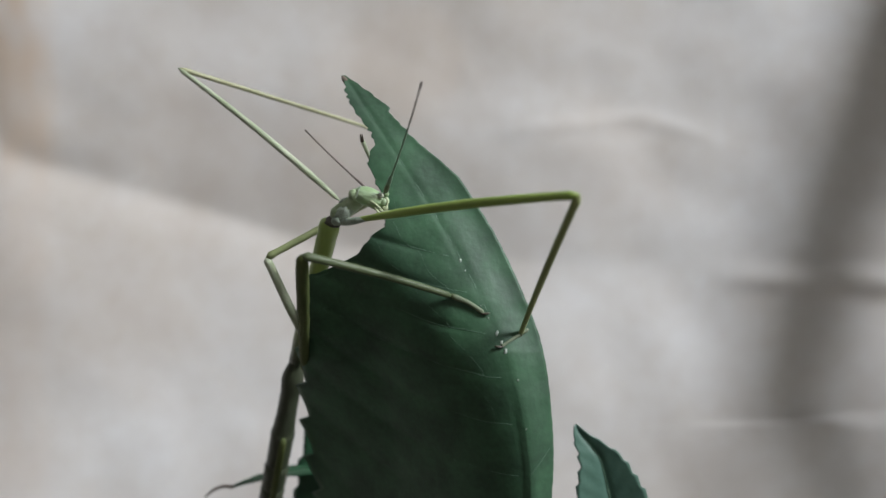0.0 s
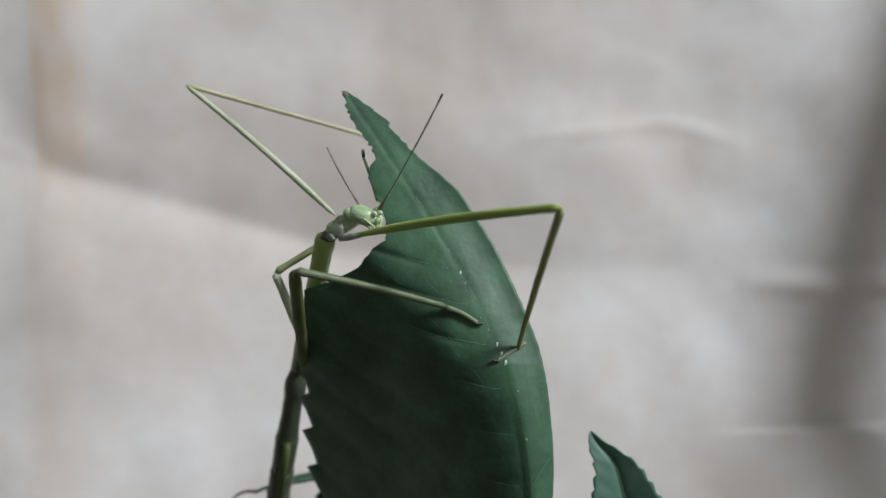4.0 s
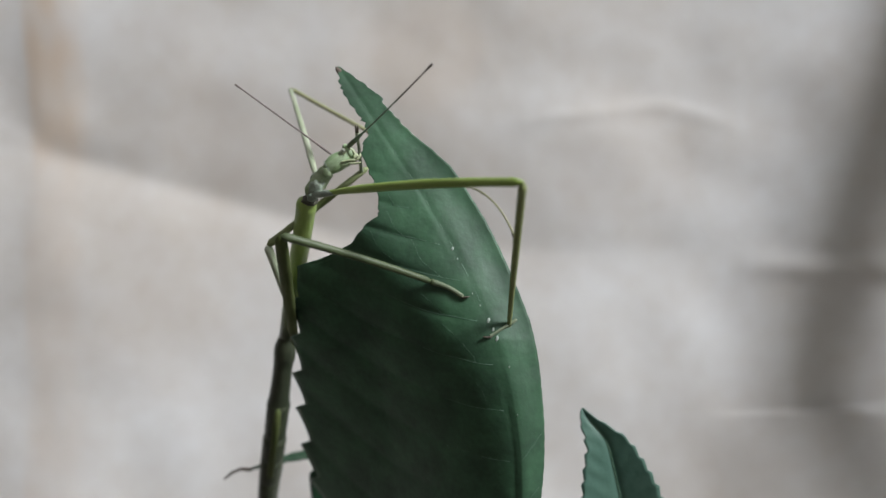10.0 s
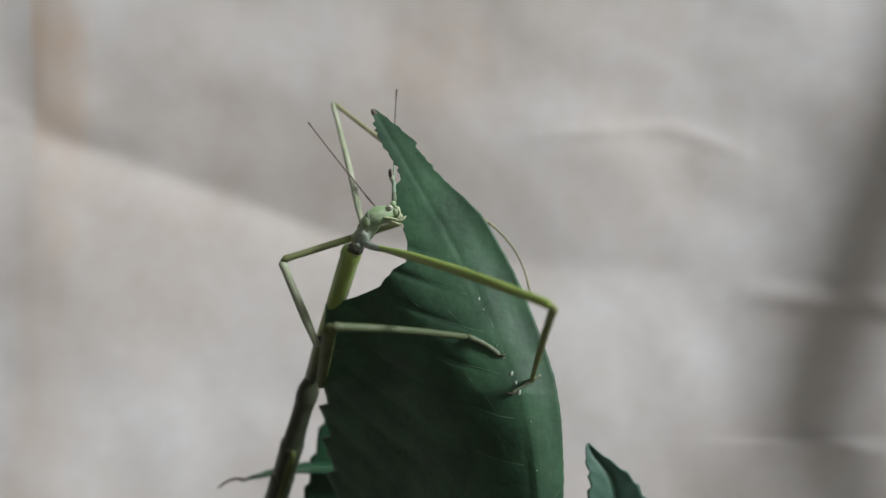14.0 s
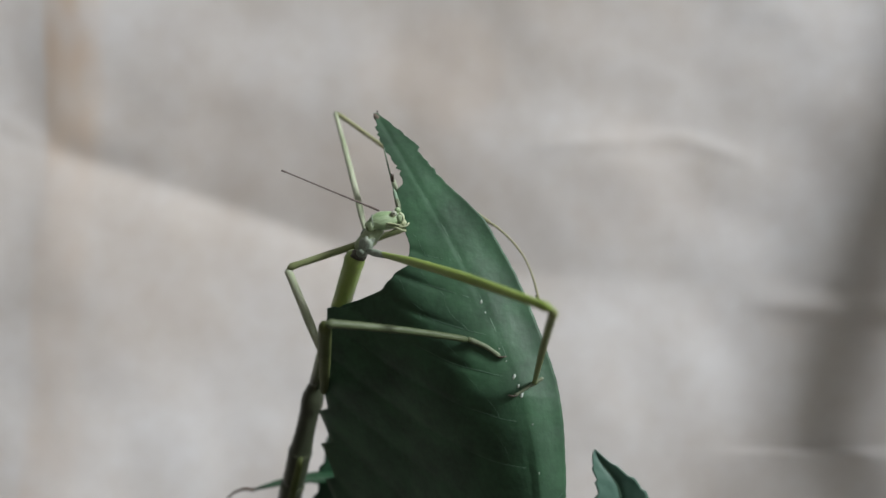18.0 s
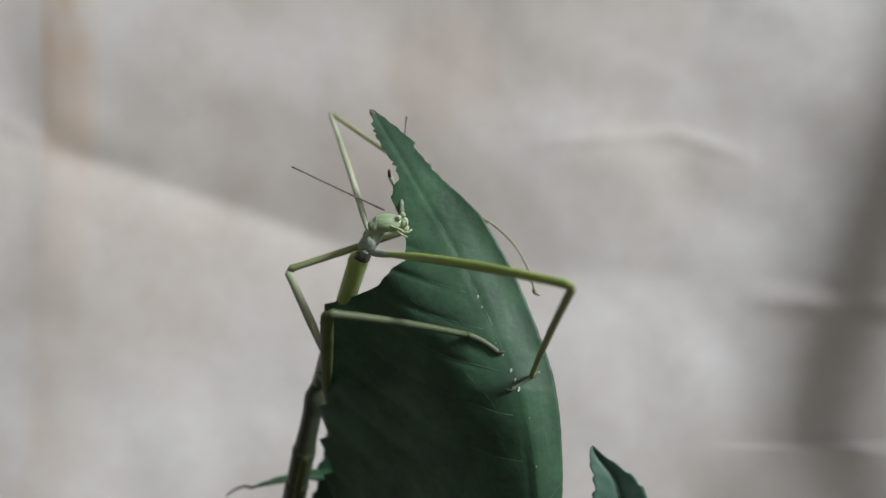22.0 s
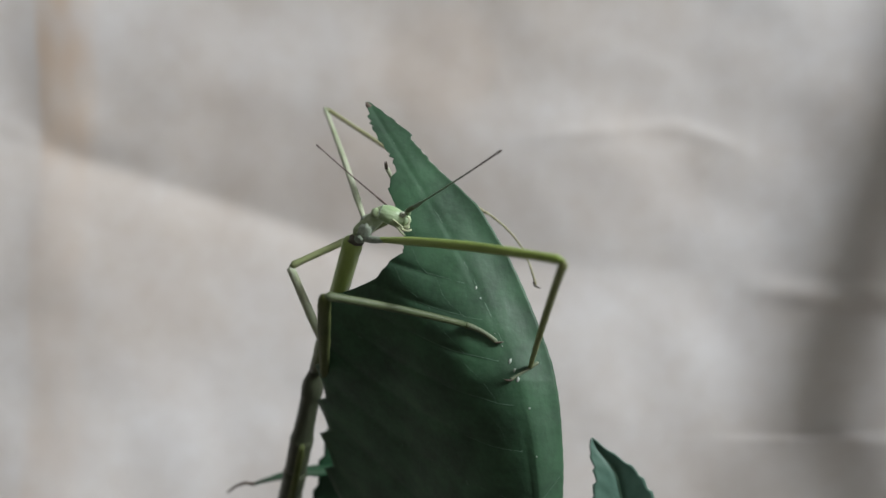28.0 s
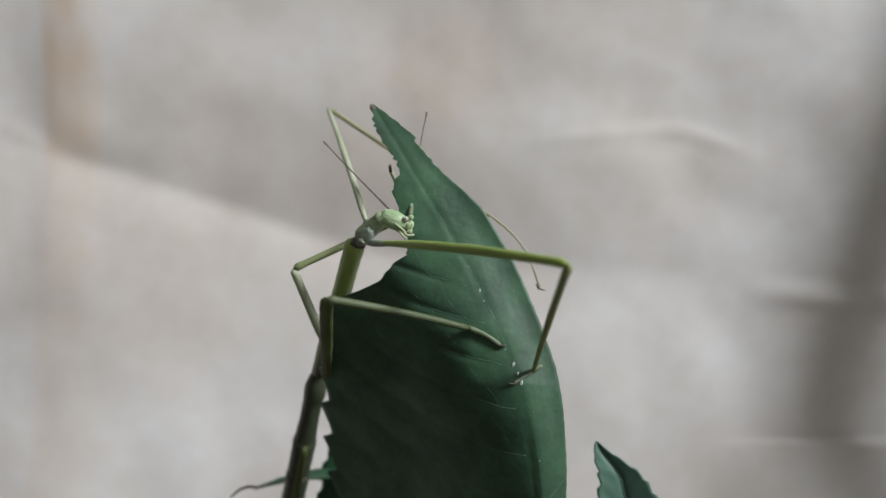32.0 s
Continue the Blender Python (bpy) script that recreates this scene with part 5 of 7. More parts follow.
    walk(near_mid_femur, [
        (0, aim(4.09, -21.28, 14.33, 0.47, 5.5, -1.78)), (0.5, aim(4.12, -21.73, 14.04, 0.5, 5.5, -1.72)),
        (1, aim(4.26, -21.69, 14.18, 0.48, 5.5, -1.75)), (1.5, aim(4.27, -21.58, 14.25, 0.45, 5.5, -1.79)),
        (2, aim(4.03, -21.24, 14.08, 0.36, 5.5, -1.79)), (2.5, aim(3.99, -21.45, 13.39, 0.24, 5.5, -1.72)),
        (3, aim(3.62, -21.14, 13.31, 0.18, 5.5, -1.75)), (3.5, aim(3.84, -21.13, 13.54, 0.17, 5.5, -1.78)),
        (5.5, aim(4.12, -20.91, 13.72, 0.16, 5.5, -1.73)), (6, aim(3.71, -20.25, 14.75, 0.22, 5.5, -1.82)),
        (6.5, aim(3.98, -20.35, 14.35, 0.13, 5.5, -1.73)), (7, aim(3.83, -20.34, 14.29, 0.17, 5.5, -1.67)),
        (7.5, aim(4.09, -20.4, 14.16, 0.08, 5.5, -1.66)), (8, aim(4.17, -20.28, 14.26, 0.1, 5.5, -1.67)),
        (8.5, aim(4.09, -20.6, 13.78, 0.06, 5.5, -1.61)), (9, aim(4.2, -20.49, 14.13, 0.08, 5.5, -1.63)),
        (9.5, aim(4.24, -20.76, 13.58, 0.12, 5.5, -1.61)), (10, aim(3.93, -20.9, 13.16, 0.08, 5.5, -1.59)),
        (10.5, aim(4.44, -21.86, 12.14, 0.12, 5.5, -1.59)), (11, aim(4.29, -22.91, 10.82, 0.26, 5.5, -1.61)),
        (11.5, aim(4.56, -24.48, 10, 0.47, 5.5, -1.86)), (12, aim(5.03, -24.83, 9.85, 0.65, 5.5, -2.06)),
        (12.5, aim(5.26, -24.53, 9.86, 0.51, 5.5, -2.05)), (13, aim(5.2, -24.83, 10.06, 0.57, 5.5, -2.16)),
        (13.5, aim(5.38, -24.79, 10.06, 0.53, 5.5, -2.06)), (14, aim(5.36, -24.54, 9.99, 0.48, 5.5, -2.1)),
        (14.5, aim(5.57, -24.49, 9.85, 0.38, 5.5, -2.06)), (16.5, aim(4.4, -23.46, 10.81, 0.35, 5.5, -2.04)),
        (17, aim(4.23, -23.65, 10.67, 0.41, 5.5, -2.04)), (17.5, aim(4.61, -23.72, 10.68, 0.38, 5.5, -2.02)),
        (18, aim(4.6, -23.69, 10.56, 0.39, 5.5, -2)), (18.5, aim(4.36, -23.54, 10.95, 0.4, 5.5, -2.03)),
        (19, aim(4.12, -23.52, 11.16, 0.45, 5.5, -2.05)), (19.5, aim(4.36, -23.58, 11.11, 0.41, 5.5, -2.04)),
        (20, aim(4.02, -23.51, 11.4, 0.44, 5.5, -2.06)), (20.5, aim(4.29, -23.72, 10.72, 0.4, 5.5, -2.04)),
        (21, aim(4.08, -23.5, 11.46, 0.43, 5.5, -2.06)), (21.5, aim(4.24, -23.63, 10.88, 0.39, 5.5, -1.99)),
        (22, aim(4.41, -23.7, 11.61, 0.43, 5.5, -2.02)), (22.5, aim(4.52, -23.63, 11.79, 0.39, 5.5, -2)),
        (23, aim(4.38, -23.51, 11.28, 0.38, 5.5, -2)), (23.5, aim(4.31, -23.56, 11.72, 0.43, 5.5, -2.04)),
        (24, aim(4.17, -23.58, 10.98, 0.42, 5.5, -2)), (24.5, aim(4.23, -23.66, 11.45, 0.46, 5.5, -2)),
        (25, aim(4.4, -23.69, 11.04, 0.4, 5.5, -1.96)), (25.5, aim(4.44, -23.54, 11.42, 0.4, 5.5, -1.96)),
        (27.5, aim(4.57, -23.32, 11.75, 0.39, 5.5, -1.97)), (28, aim(4.58, -23.29, 11.8, 0.39, 5.5, -1.93)),
        (28.5, aim(4.58, -23.31, 12.02, 0.41, 5.5, -1.97)), (29, aim(4.57, -23.24, 11.53, 0.36, 5.5, -1.91)),
        (32, aim(4.57, -23.24, 11.53, 0.36, 5.5, -1.91)),
    ])
    walk(near_mid_tibia, [
        (0, aim(4.09, -21.28, 14.33, 19.85, -13.93, 9.27)), (0.5, aim(4.12, -21.73, 14.04, 19.69, -13.98, 9.04)),
        (1, aim(4.26, -21.69, 14.18, 19.79, -13.94, 9.14)), (1.5, aim(4.27, -21.58, 14.25, 19.9, -13.94, 9.33)),
        (2, aim(4.03, -21.24, 14.08, 19.88, -13.95, 9.21)), (2.5, aim(3.99, -21.45, 13.39, 19.8, -14.01, 8.67)),
        (3, aim(3.62, -21.14, 13.31, 19.58, -14.13, 8.51)), (3.5, aim(3.84, -21.13, 13.54, 19.83, -14.2, 8.83)),
        (5.5, aim(4.12, -20.91, 13.72, 20.06, -14.13, 8.55)), (6, aim(3.71, -20.25, 14.75, 19.75, -14.2, 9.16)),
        (6.5, aim(3.98, -20.35, 14.35, 20.03, -14.2, 8.82)), (7, aim(3.83, -20.34, 14.29, 19.73, -14.17, 8.37)),
        (7.5, aim(4.09, -20.4, 14.16, 19.95, -14.19, 8.15)), (8, aim(4.17, -20.28, 14.26, 20.02, -14.1, 8.12)),
        (8.5, aim(4.09, -20.6, 13.78, 19.88, -14.12, 7.75)), (9, aim(4.2, -20.49, 14.13, 19.94, -14.14, 7.97)),
        (9.5, aim(4.24, -20.76, 13.58, 19.95, -14.17, 7.55)), (10, aim(3.93, -20.9, 13.16, 19.73, -14.05, 7.45)),
        (10.5, aim(4.44, -21.86, 12.14, 20.05, -14.1, 7.29)), (11, aim(4.29, -22.91, 10.82, 19.36, -13.86, 6.31)),
        (11.5, aim(4.56, -24.48, 10, 18.93, -13.43, 7.62)), (12, aim(5.03, -24.83, 9.85, 19.2, -13.17, 7.9)),
        (12.5, aim(5.26, -24.53, 9.86, 19.63, -13.3, 7.81)), (13, aim(5.2, -24.83, 10.06, 19.32, -13.53, 8.2)),
        (13.5, aim(5.38, -24.79, 10.06, 19.49, -13.53, 7.98)), (14, aim(5.36, -24.54, 9.99, 19.73, -13.7, 8.03)),
        (14.5, aim(5.57, -24.49, 9.85, 19.95, -13.71, 7.86)), (16.5, aim(4.4, -23.46, 10.81, 19.48, -13.87, 8.21)),
        (17, aim(4.23, -23.65, 10.67, 19.2, -13.84, 8.16)), (17.5, aim(4.61, -23.72, 10.68, 19.54, -13.82, 8.26)),
        (18, aim(4.6, -23.69, 10.56, 19.57, -13.84, 8.15)), (18.5, aim(4.36, -23.54, 10.95, 19.4, -13.84, 8.49)),
        (19, aim(4.12, -23.52, 11.16, 19.16, -13.84, 8.61)), (19.5, aim(4.36, -23.58, 11.11, 19.36, -13.81, 8.56)),
        (20, aim(4.02, -23.51, 11.4, 19.07, -13.81, 8.91)), (20.5, aim(4.29, -23.72, 10.72, 19.22, -13.84, 8.2)),
        (21, aim(4.08, -23.5, 11.46, 19.1, -13.91, 8.79)), (21.5, aim(4.24, -23.63, 10.88, 19.22, -13.84, 8.35)),
        (22, aim(4.41, -23.7, 11.61, 19.18, -13.84, 8.59)), (22.5, aim(4.52, -23.63, 11.79, 19.34, -13.82, 8.87)),
        (23, aim(4.38, -23.51, 11.28, 19.39, -13.81, 8.6)), (23.5, aim(4.31, -23.56, 11.72, 19.2, -13.86, 8.79)),
        (24, aim(4.17, -23.58, 10.98, 19.15, -13.84, 8.21)), (24.5, aim(4.23, -23.66, 11.45, 19.04, -13.88, 8.4)),
        (25, aim(4.4, -23.69, 11.04, 19.25, -13.9, 8.16)), (25.5, aim(4.44, -23.54, 11.42, 19.29, -13.9, 8.13)),
        (27.5, aim(4.57, -23.32, 11.75, 19.54, -13.91, 8.29)), (28, aim(4.58, -23.29, 11.8, 19.46, -13.9, 7.94)),
        (28.5, aim(4.58, -23.31, 12.02, 19.45, -13.88, 8.28)), (29, aim(4.57, -23.24, 11.53, 19.5, -13.84, 7.69)),
        (32, aim(4.57, -23.24, 11.53, 19.5, -13.84, 7.69)),
    ])
    walk(far_front_femur, [
        (0, aim(-13.73, -0.25, 38.44, 7.39, -9.15, 20.3)), (0.5, aim(-14.1, -0.04, 38.03, 7.18, -9.15, 20.01)),
        (1, aim(-13.6, -0.58, 38.47, 7.54, -9.15, 19.91)), (1.5, aim(-13.61, -0.51, 38.46, 7.56, -9.15, 20.07)),
        (2, aim(-13.39, -0.43, 38.27, 7.56, -9.15, 19.82)), (2.5, aim(-13.53, -0.32, 37.57, 7.39, -9.15, 19.25)),
        (3, aim(-13.69, -0.91, 37.36, 7.38, -9.15, 19.01)), (3.5, aim(-13.67, -0.19, 37.7, 7.26, -9.15, 19.4)),
        (5.5, aim(-10.64, 0.59, 39.27, 7.52, -9.15, 19.52)), (6, aim(-9.1, 3.64, 39.61, 7.29, -9.15, 19.82)),
        (6.5, aim(-8.58, 3.58, 39.95, 7.44, -9.15, 19.77)), (7, aim(-6.38, 6.19, 39.27, 7.33, -9.15, 19.23)),
        (7.5, aim(-2.34, 10.29, 38.18, 7.38, -9.15, 19.27)), (8, aim(0.47, 11.81, 37.33, 7.59, -9.15, 19.24)),
        (8.5, aim(-3.6, 9.72, 36.9, 7.19, -9.15, 18.89)), (9, aim(-0.69, 12.27, 36.25, 7.27, -9.15, 19.15)),
        (9.5, aim(-1.25, 12.99, 35.75, 6.37, -9.15, 19.81)), (10, aim(-1.02, 13.63, 35.29, 6.06, -9.15, 20.18)),
        (10.5, aim(-0.21, 13.53, 35.84, 5.92, -9.15, 20.31)), (11, aim(-0.13, 13.58, 35.21, 5.9, -9.15, 19.2)),
        (11.5, aim(-0.6, 13.14, 36.61, 6.07, -9.15, 19.72)), (12, aim(0.1, 12.7, 37.86, 6.56, -9.15, 20.15)),
        (12.5, aim(0.48, 12.42, 38.2, 6.64, -9.15, 20)), (13, aim(0.23, 12.55, 38.03, 6.67, -9.15, 20.08)),
        (13.5, aim(0.45, 12.19, 37.81, 6.84, -9.15, 19.92)), (14, aim(0.17, 12.42, 37.99, 6.91, -9.15, 20.21)),
        (14.5, aim(0.36, 12.39, 37.89, 6.94, -9.15, 19.98)), (16.5, aim(-0.01, 12.5, 37.76, 6.98, -9.15, 19.99)),
        (17, aim(-0.3, 12.47, 37.64, 6.99, -9.15, 19.87)), (17.5, aim(0.08, 12.5, 37.81, 7.03, -9.15, 20.07)),
        (18, aim(0.08, 12.35, 37.9, 7.09, -9.15, 20.07)), (18.5, aim(-0.15, 12.15, 37.98, 7.24, -9.15, 20.13)),
        (19, aim(-0.42, 12.19, 38.02, 7.14, -9.15, 20.11)), (19.5, aim(-0.09, 12.08, 38.12, 7.42, -9.15, 20.07)),
        (20, aim(-0.58, 12.21, 38.02, 7.21, -9.15, 20.18)), (20.5, aim(-0.4, 12.32, 37.63, 7.11, -9.15, 19.86)),
        (21, aim(-0.68, 12.29, 37.76, 7.26, -9.15, 20.09)), (21.5, aim(-0.56, 12.19, 37.6, 7.01, -9.15, 19.87)),
        (22, aim(-0.76, 12.13, 37.71, 7.24, -9.15, 19.91)), (22.5, aim(-0.6, 12.07, 37.94, 7.3, -9.15, 20.16)),
        (23, aim(-0.55, 12.09, 37.86, 7.29, -9.15, 20.08)), (23.5, aim(-0.99, 12.32, 37.57, 7.24, -9.15, 20.16)),
        (24, aim(-0.79, 12.32, 37.46, 7.04, -9.15, 19.93)), (24.5, aim(-1.07, 12.39, 37.29, 7.09, -9.15, 19.81)),
        (25, aim(-0.87, 12.37, 37.36, 7.13, -9.15, 19.89)), (25.5, aim(-0.87, 12.3, 37.36, 7.29, -9.15, 19.86)),
        (27.5, aim(-0.67, 12.4, 37.5, 7.36, -9.15, 20.14)), (28, aim(-0.76, 12.6, 36.9, 7.29, -9.15, 19.87)),
        (28.5, aim(-0.65, 12.57, 37.23, 7.37, -9.15, 20.07)), (29, aim(-0.66, 12.41, 37.01, 7.25, -9.15, 19.64)),
        (32, aim(-0.66, 12.41, 37.01, 7.25, -9.15, 19.64)),
    ])
    walk(far_front_tibia, [
        (0, aim(-13.73, -0.25, 38.44, 12.42, 15.5, 31.63)), (0.5, aim(-14.1, -0.04, 38.03, 11.26, 15.5, 31.2)),
        (1, aim(-13.6, -0.58, 38.47, 11.11, 15.5, 31.45)), (1.5, aim(-13.61, -0.51, 38.46, 11.73, 15.5, 31.86)),
        (2, aim(-13.39, -0.43, 38.27, 12.66, 15.5, 32.07)), (2.5, aim(-13.53, -0.32, 37.57, 12.82, 15.4, 31.42)),
        (3, aim(-13.69, -0.91, 37.36, 12.78, 14.49, 30.81)), (3.5, aim(-13.67, -0.19, 37.7, 12.2, 15.5, 30.94)),
        (5.5, aim(-10.64, 0.59, 39.27, 20.12, 2.74, 31.01)), (6, aim(-9.1, 3.64, 39.61, 20.42, 11.08, 32.3)),
        (6.5, aim(-8.58, 3.58, 39.95, 20.14, 12.79, 31.57)), (7, aim(-6.38, 6.19, 39.27, 21.5, -1.48, 27.26)),
        (7.5, aim(-2.34, 10.29, 38.18, 23.19, -1.99, 24.91)), (8, aim(0.47, 11.81, 37.33, 25.14, 0.32, 21.84)),
        (8.5, aim(-3.6, 9.72, 36.9, 24.01, 9.67, 22.13)), (9, aim(-0.69, 12.27, 36.25, 23.72, 0.83, 20.31)),
        (9.5, aim(-1.25, 12.99, 35.75, 23.82, 3.14, 19.82)), (10, aim(-1.02, 13.63, 35.29, 24.24, 4.14, 19.43)),
        (10.5, aim(-0.21, 13.53, 35.84, 24.85, 5.65, 18.78)), (11, aim(-0.13, 13.58, 35.21, 23.17, 1.63, 18.03)),
        (11.5, aim(-0.6, 13.14, 36.61, 21.5, -1.28, 19.78)), (12, aim(0.1, 12.7, 37.86, 21.27, -2.49, 20.5)),
        (12.5, aim(0.48, 12.42, 38.2, 22.03, -2.69, 21.27)), (13, aim(0.23, 12.55, 38.03, 22.05, -2.89, 21.7)),
        (13.5, aim(0.45, 12.19, 37.81, 23.86, 0.63, 20.55)), (14, aim(0.17, 12.42, 37.99, 22.43, -1.48, 20.95)),
        (14.5, aim(0.36, 12.39, 37.89, 22.56, -1.69, 20.86)), (16.5, aim(-0.01, 12.5, 37.76, 22.05, -2.49, 21.38)),
        (17, aim(-0.3, 12.47, 37.64, 21.77, -2.89, 21.6)), (17.5, aim(0.08, 12.5, 37.81, 22.48, -2.19, 21.58)),
        (18, aim(0.08, 12.35, 37.9, 22.6, -1.89, 21.48)), (18.5, aim(-0.15, 12.15, 37.98, 22.81, -1.48, 21.64)),
        (19, aim(-0.42, 12.19, 38.02, 21.99, -2.49, 21.83)), (19.5, aim(-0.09, 12.08, 38.12, 22.27, -2.49, 21.75)),
        (20, aim(-0.58, 12.21, 38.02, 21.76, -2.89, 22.1)), (20.5, aim(-0.4, 12.32, 37.63, 22.1, -2.49, 21.65)),
        (21, aim(-0.68, 12.29, 37.76, 21.79, -2.79, 21.97)), (21.5, aim(-0.56, 12.19, 37.6, 22.41, -1.48, 21.3)),
        (22, aim(-0.76, 12.13, 37.71, 21.77, -2.59, 21.75)), (22.5, aim(-0.6, 12.07, 37.94, 22.29, -1.89, 21.74)),
        (23, aim(-0.55, 12.09, 37.86, 22.34, -1.79, 21.66)), (23.5, aim(-0.99, 12.32, 37.57, 21.93, -2.29, 22.02)),
        (24, aim(-0.79, 12.32, 37.46, 22.08, -1.89, 21.49)), (24.5, aim(-1.07, 12.39, 37.29, 21.49, -2.89, 21.86)),
        (25, aim(-0.87, 12.37, 37.36, 21.9, -2.29, 21.65)), (25.5, aim(-0.87, 12.3, 37.36, 21.85, -2.39, 21.6)),
        (27.5, aim(-0.67, 12.4, 37.5, 22.01, -1.99, 21.42)), (28, aim(-0.76, 12.6, 36.9, 22.2, -1.59, 21.02)),
        (28.5, aim(-0.65, 12.57, 37.23, 22.03, -1.99, 21.34)), (29, aim(-0.66, 12.41, 37.01, 22.14, -1.79, 20.88)),
        (32, aim(-0.66, 12.41, 37.01, 22.14, -1.79, 20.88)),
    ])
    walk(far_mid_femur, [
        (0, aim(-2.13, -6.5, 14.14, 1.34, -1.4, 4.06)), (0.5, aim(-2.24, -6.5, 13.73, 1.3, -1.4, 3.98)),
        (1, aim(-2.13, -6.5, 14.11, 1.37, -1.4, 3.98)), (1.5, aim(-1.99, -6.5, 14.28, 1.37, -1.4, 4)),
        (2, aim(-1.7, -6.5, 14, 1.37, -1.4, 3.96)), (2.5, aim(-1.4, -6.5, 13.34, 1.32, -1.4, 3.84)),
        (3, aim(-1.3, -6.5, 13.06, 1.32, -1.4, 3.81)), (3.5, aim(-1.18, -6.5, 13.36, 1.29, -1.4, 3.9)),
        (5.5, aim(-0.97, -6.5, 12.96, 1.36, -1.4, 3.94)), (6, aim(-0.83, -6.5, 13.34, 1.32, -1.4, 3.99)),
        (6.5, aim(-0.66, -6.5, 12.88, 1.34, -1.4, 3.99)), (7, aim(-0.74, -6.5, 12.56, 1.31, -1.4, 3.86)),
        (7.5, aim(-0.57, -6.5, 12.47, 1.33, -1.4, 3.87)), (8, aim(-0.43, -6.5, 12.46, 1.37, -1.4, 3.87)),
        (8.5, aim(-0.55, -6.5, 11.84, 1.28, -1.4, 3.78)), (9, aim(-0.47, -6.5, 12.08, 1.29, -1.4, 3.84)),
        (9.5, aim(-0.5, -6.5, 12.03, 1.16, -1.4, 3.86)), (10, aim(-0.65, -6.5, 12.23, 1.13, -1.4, 3.92)),
        (10.5, aim(-0.57, -6.5, 13.06, 1.09, -1.4, 3.97)), (11, aim(-1.41, -6.5, 12.84, 1.09, -1.4, 3.73)),
        (11.5, aim(-3.56, -4.06, 14.84, 1.16, -1.4, 3.83)), (12, aim(-3.95, -3.74, 15.89, 1.27, -1.4, 3.92)),
        (12.5, aim(-3.7, -3.39, 15.8, 1.27, -1.4, 3.88)), (13, aim(-3.74, -3, 16.06, 1.28, -1.4, 3.9)),
        (13.5, aim(-3.55, -3.61, 15.59, 1.32, -1.4, 3.87)), (14, aim(-3.56, -3.67, 15.74, 1.33, -1.4, 3.94)),
        (14.5, aim(-3.4, -3.15, 15.57, 1.31, -1.4, 3.89)), (16.5, aim(-3.13, -3.26, 15.37, 1.32, -1.4, 3.89)),
        (17, aim(-3.28, -3.99, 15.28, 1.34, -1.4, 3.88)), (17.5, aim(-3.09, -3.58, 15.43, 1.35, -1.4, 3.93)),
        (18, aim(-3.21, -3.77, 15.59, 1.37, -1.4, 3.93)), (18.5, aim(-3.28, -3.99, 15.68, 1.4, -1.4, 3.93)),
        (19, aim(-3.27, -4, 15.58, 1.38, -1.4, 3.91)), (19.5, aim(-3.21, -4.17, 15.67, 1.45, -1.4, 3.9)),
        (20, aim(-3.32, -3.88, 15.68, 1.39, -1.4, 3.91)), (20.5, aim(-3.34, -4.19, 15.26, 1.36, -1.4, 3.86)),
        (21, aim(-3.23, -4.14, 15.47, 1.4, -1.4, 3.91)), (21.5, aim(-3.28, -4.22, 15.1, 1.32, -1.4, 3.88)),
        (22, aim(-3.36, -4.46, 15.37, 1.4, -1.4, 3.88)), (22.5, aim(-3.12, -4.51, 15.34, 1.41, -1.4, 3.93)),
        (23, aim(-3.08, -4.55, 15.28, 1.4, -1.4, 3.94)), (23.5, aim(-3.2, -4.58, 15.35, 1.4, -1.4, 3.96)),
        (24, aim(-3.2, -4.98, 14.94, 1.34, -1.4, 3.93)), (24.5, aim(-3.22, -4.89, 14.94, 1.35, -1.4, 3.88)),
        (25, aim(-3.05, -5.2, 14.82, 1.34, -1.4, 3.93)), (25.5, aim(-2.92, -5.35, 14.77, 1.38, -1.4, 3.92)),
        (27.5, aim(-2.48, -5.61, 14.77, 1.39, -1.4, 4)), (28, aim(-2.12, -6.46, 14.34, 1.37, -1.4, 3.95)),
        (28.5, aim(-2.23, -6, 14.59, 1.38, -1.4, 3.98)), (29, aim(-1.99, -6.5, 14.19, 1.35, -1.4, 3.91)),
        (32, aim(-1.99, -6.5, 14.19, 1.35, -1.4, 3.91)),
    ])
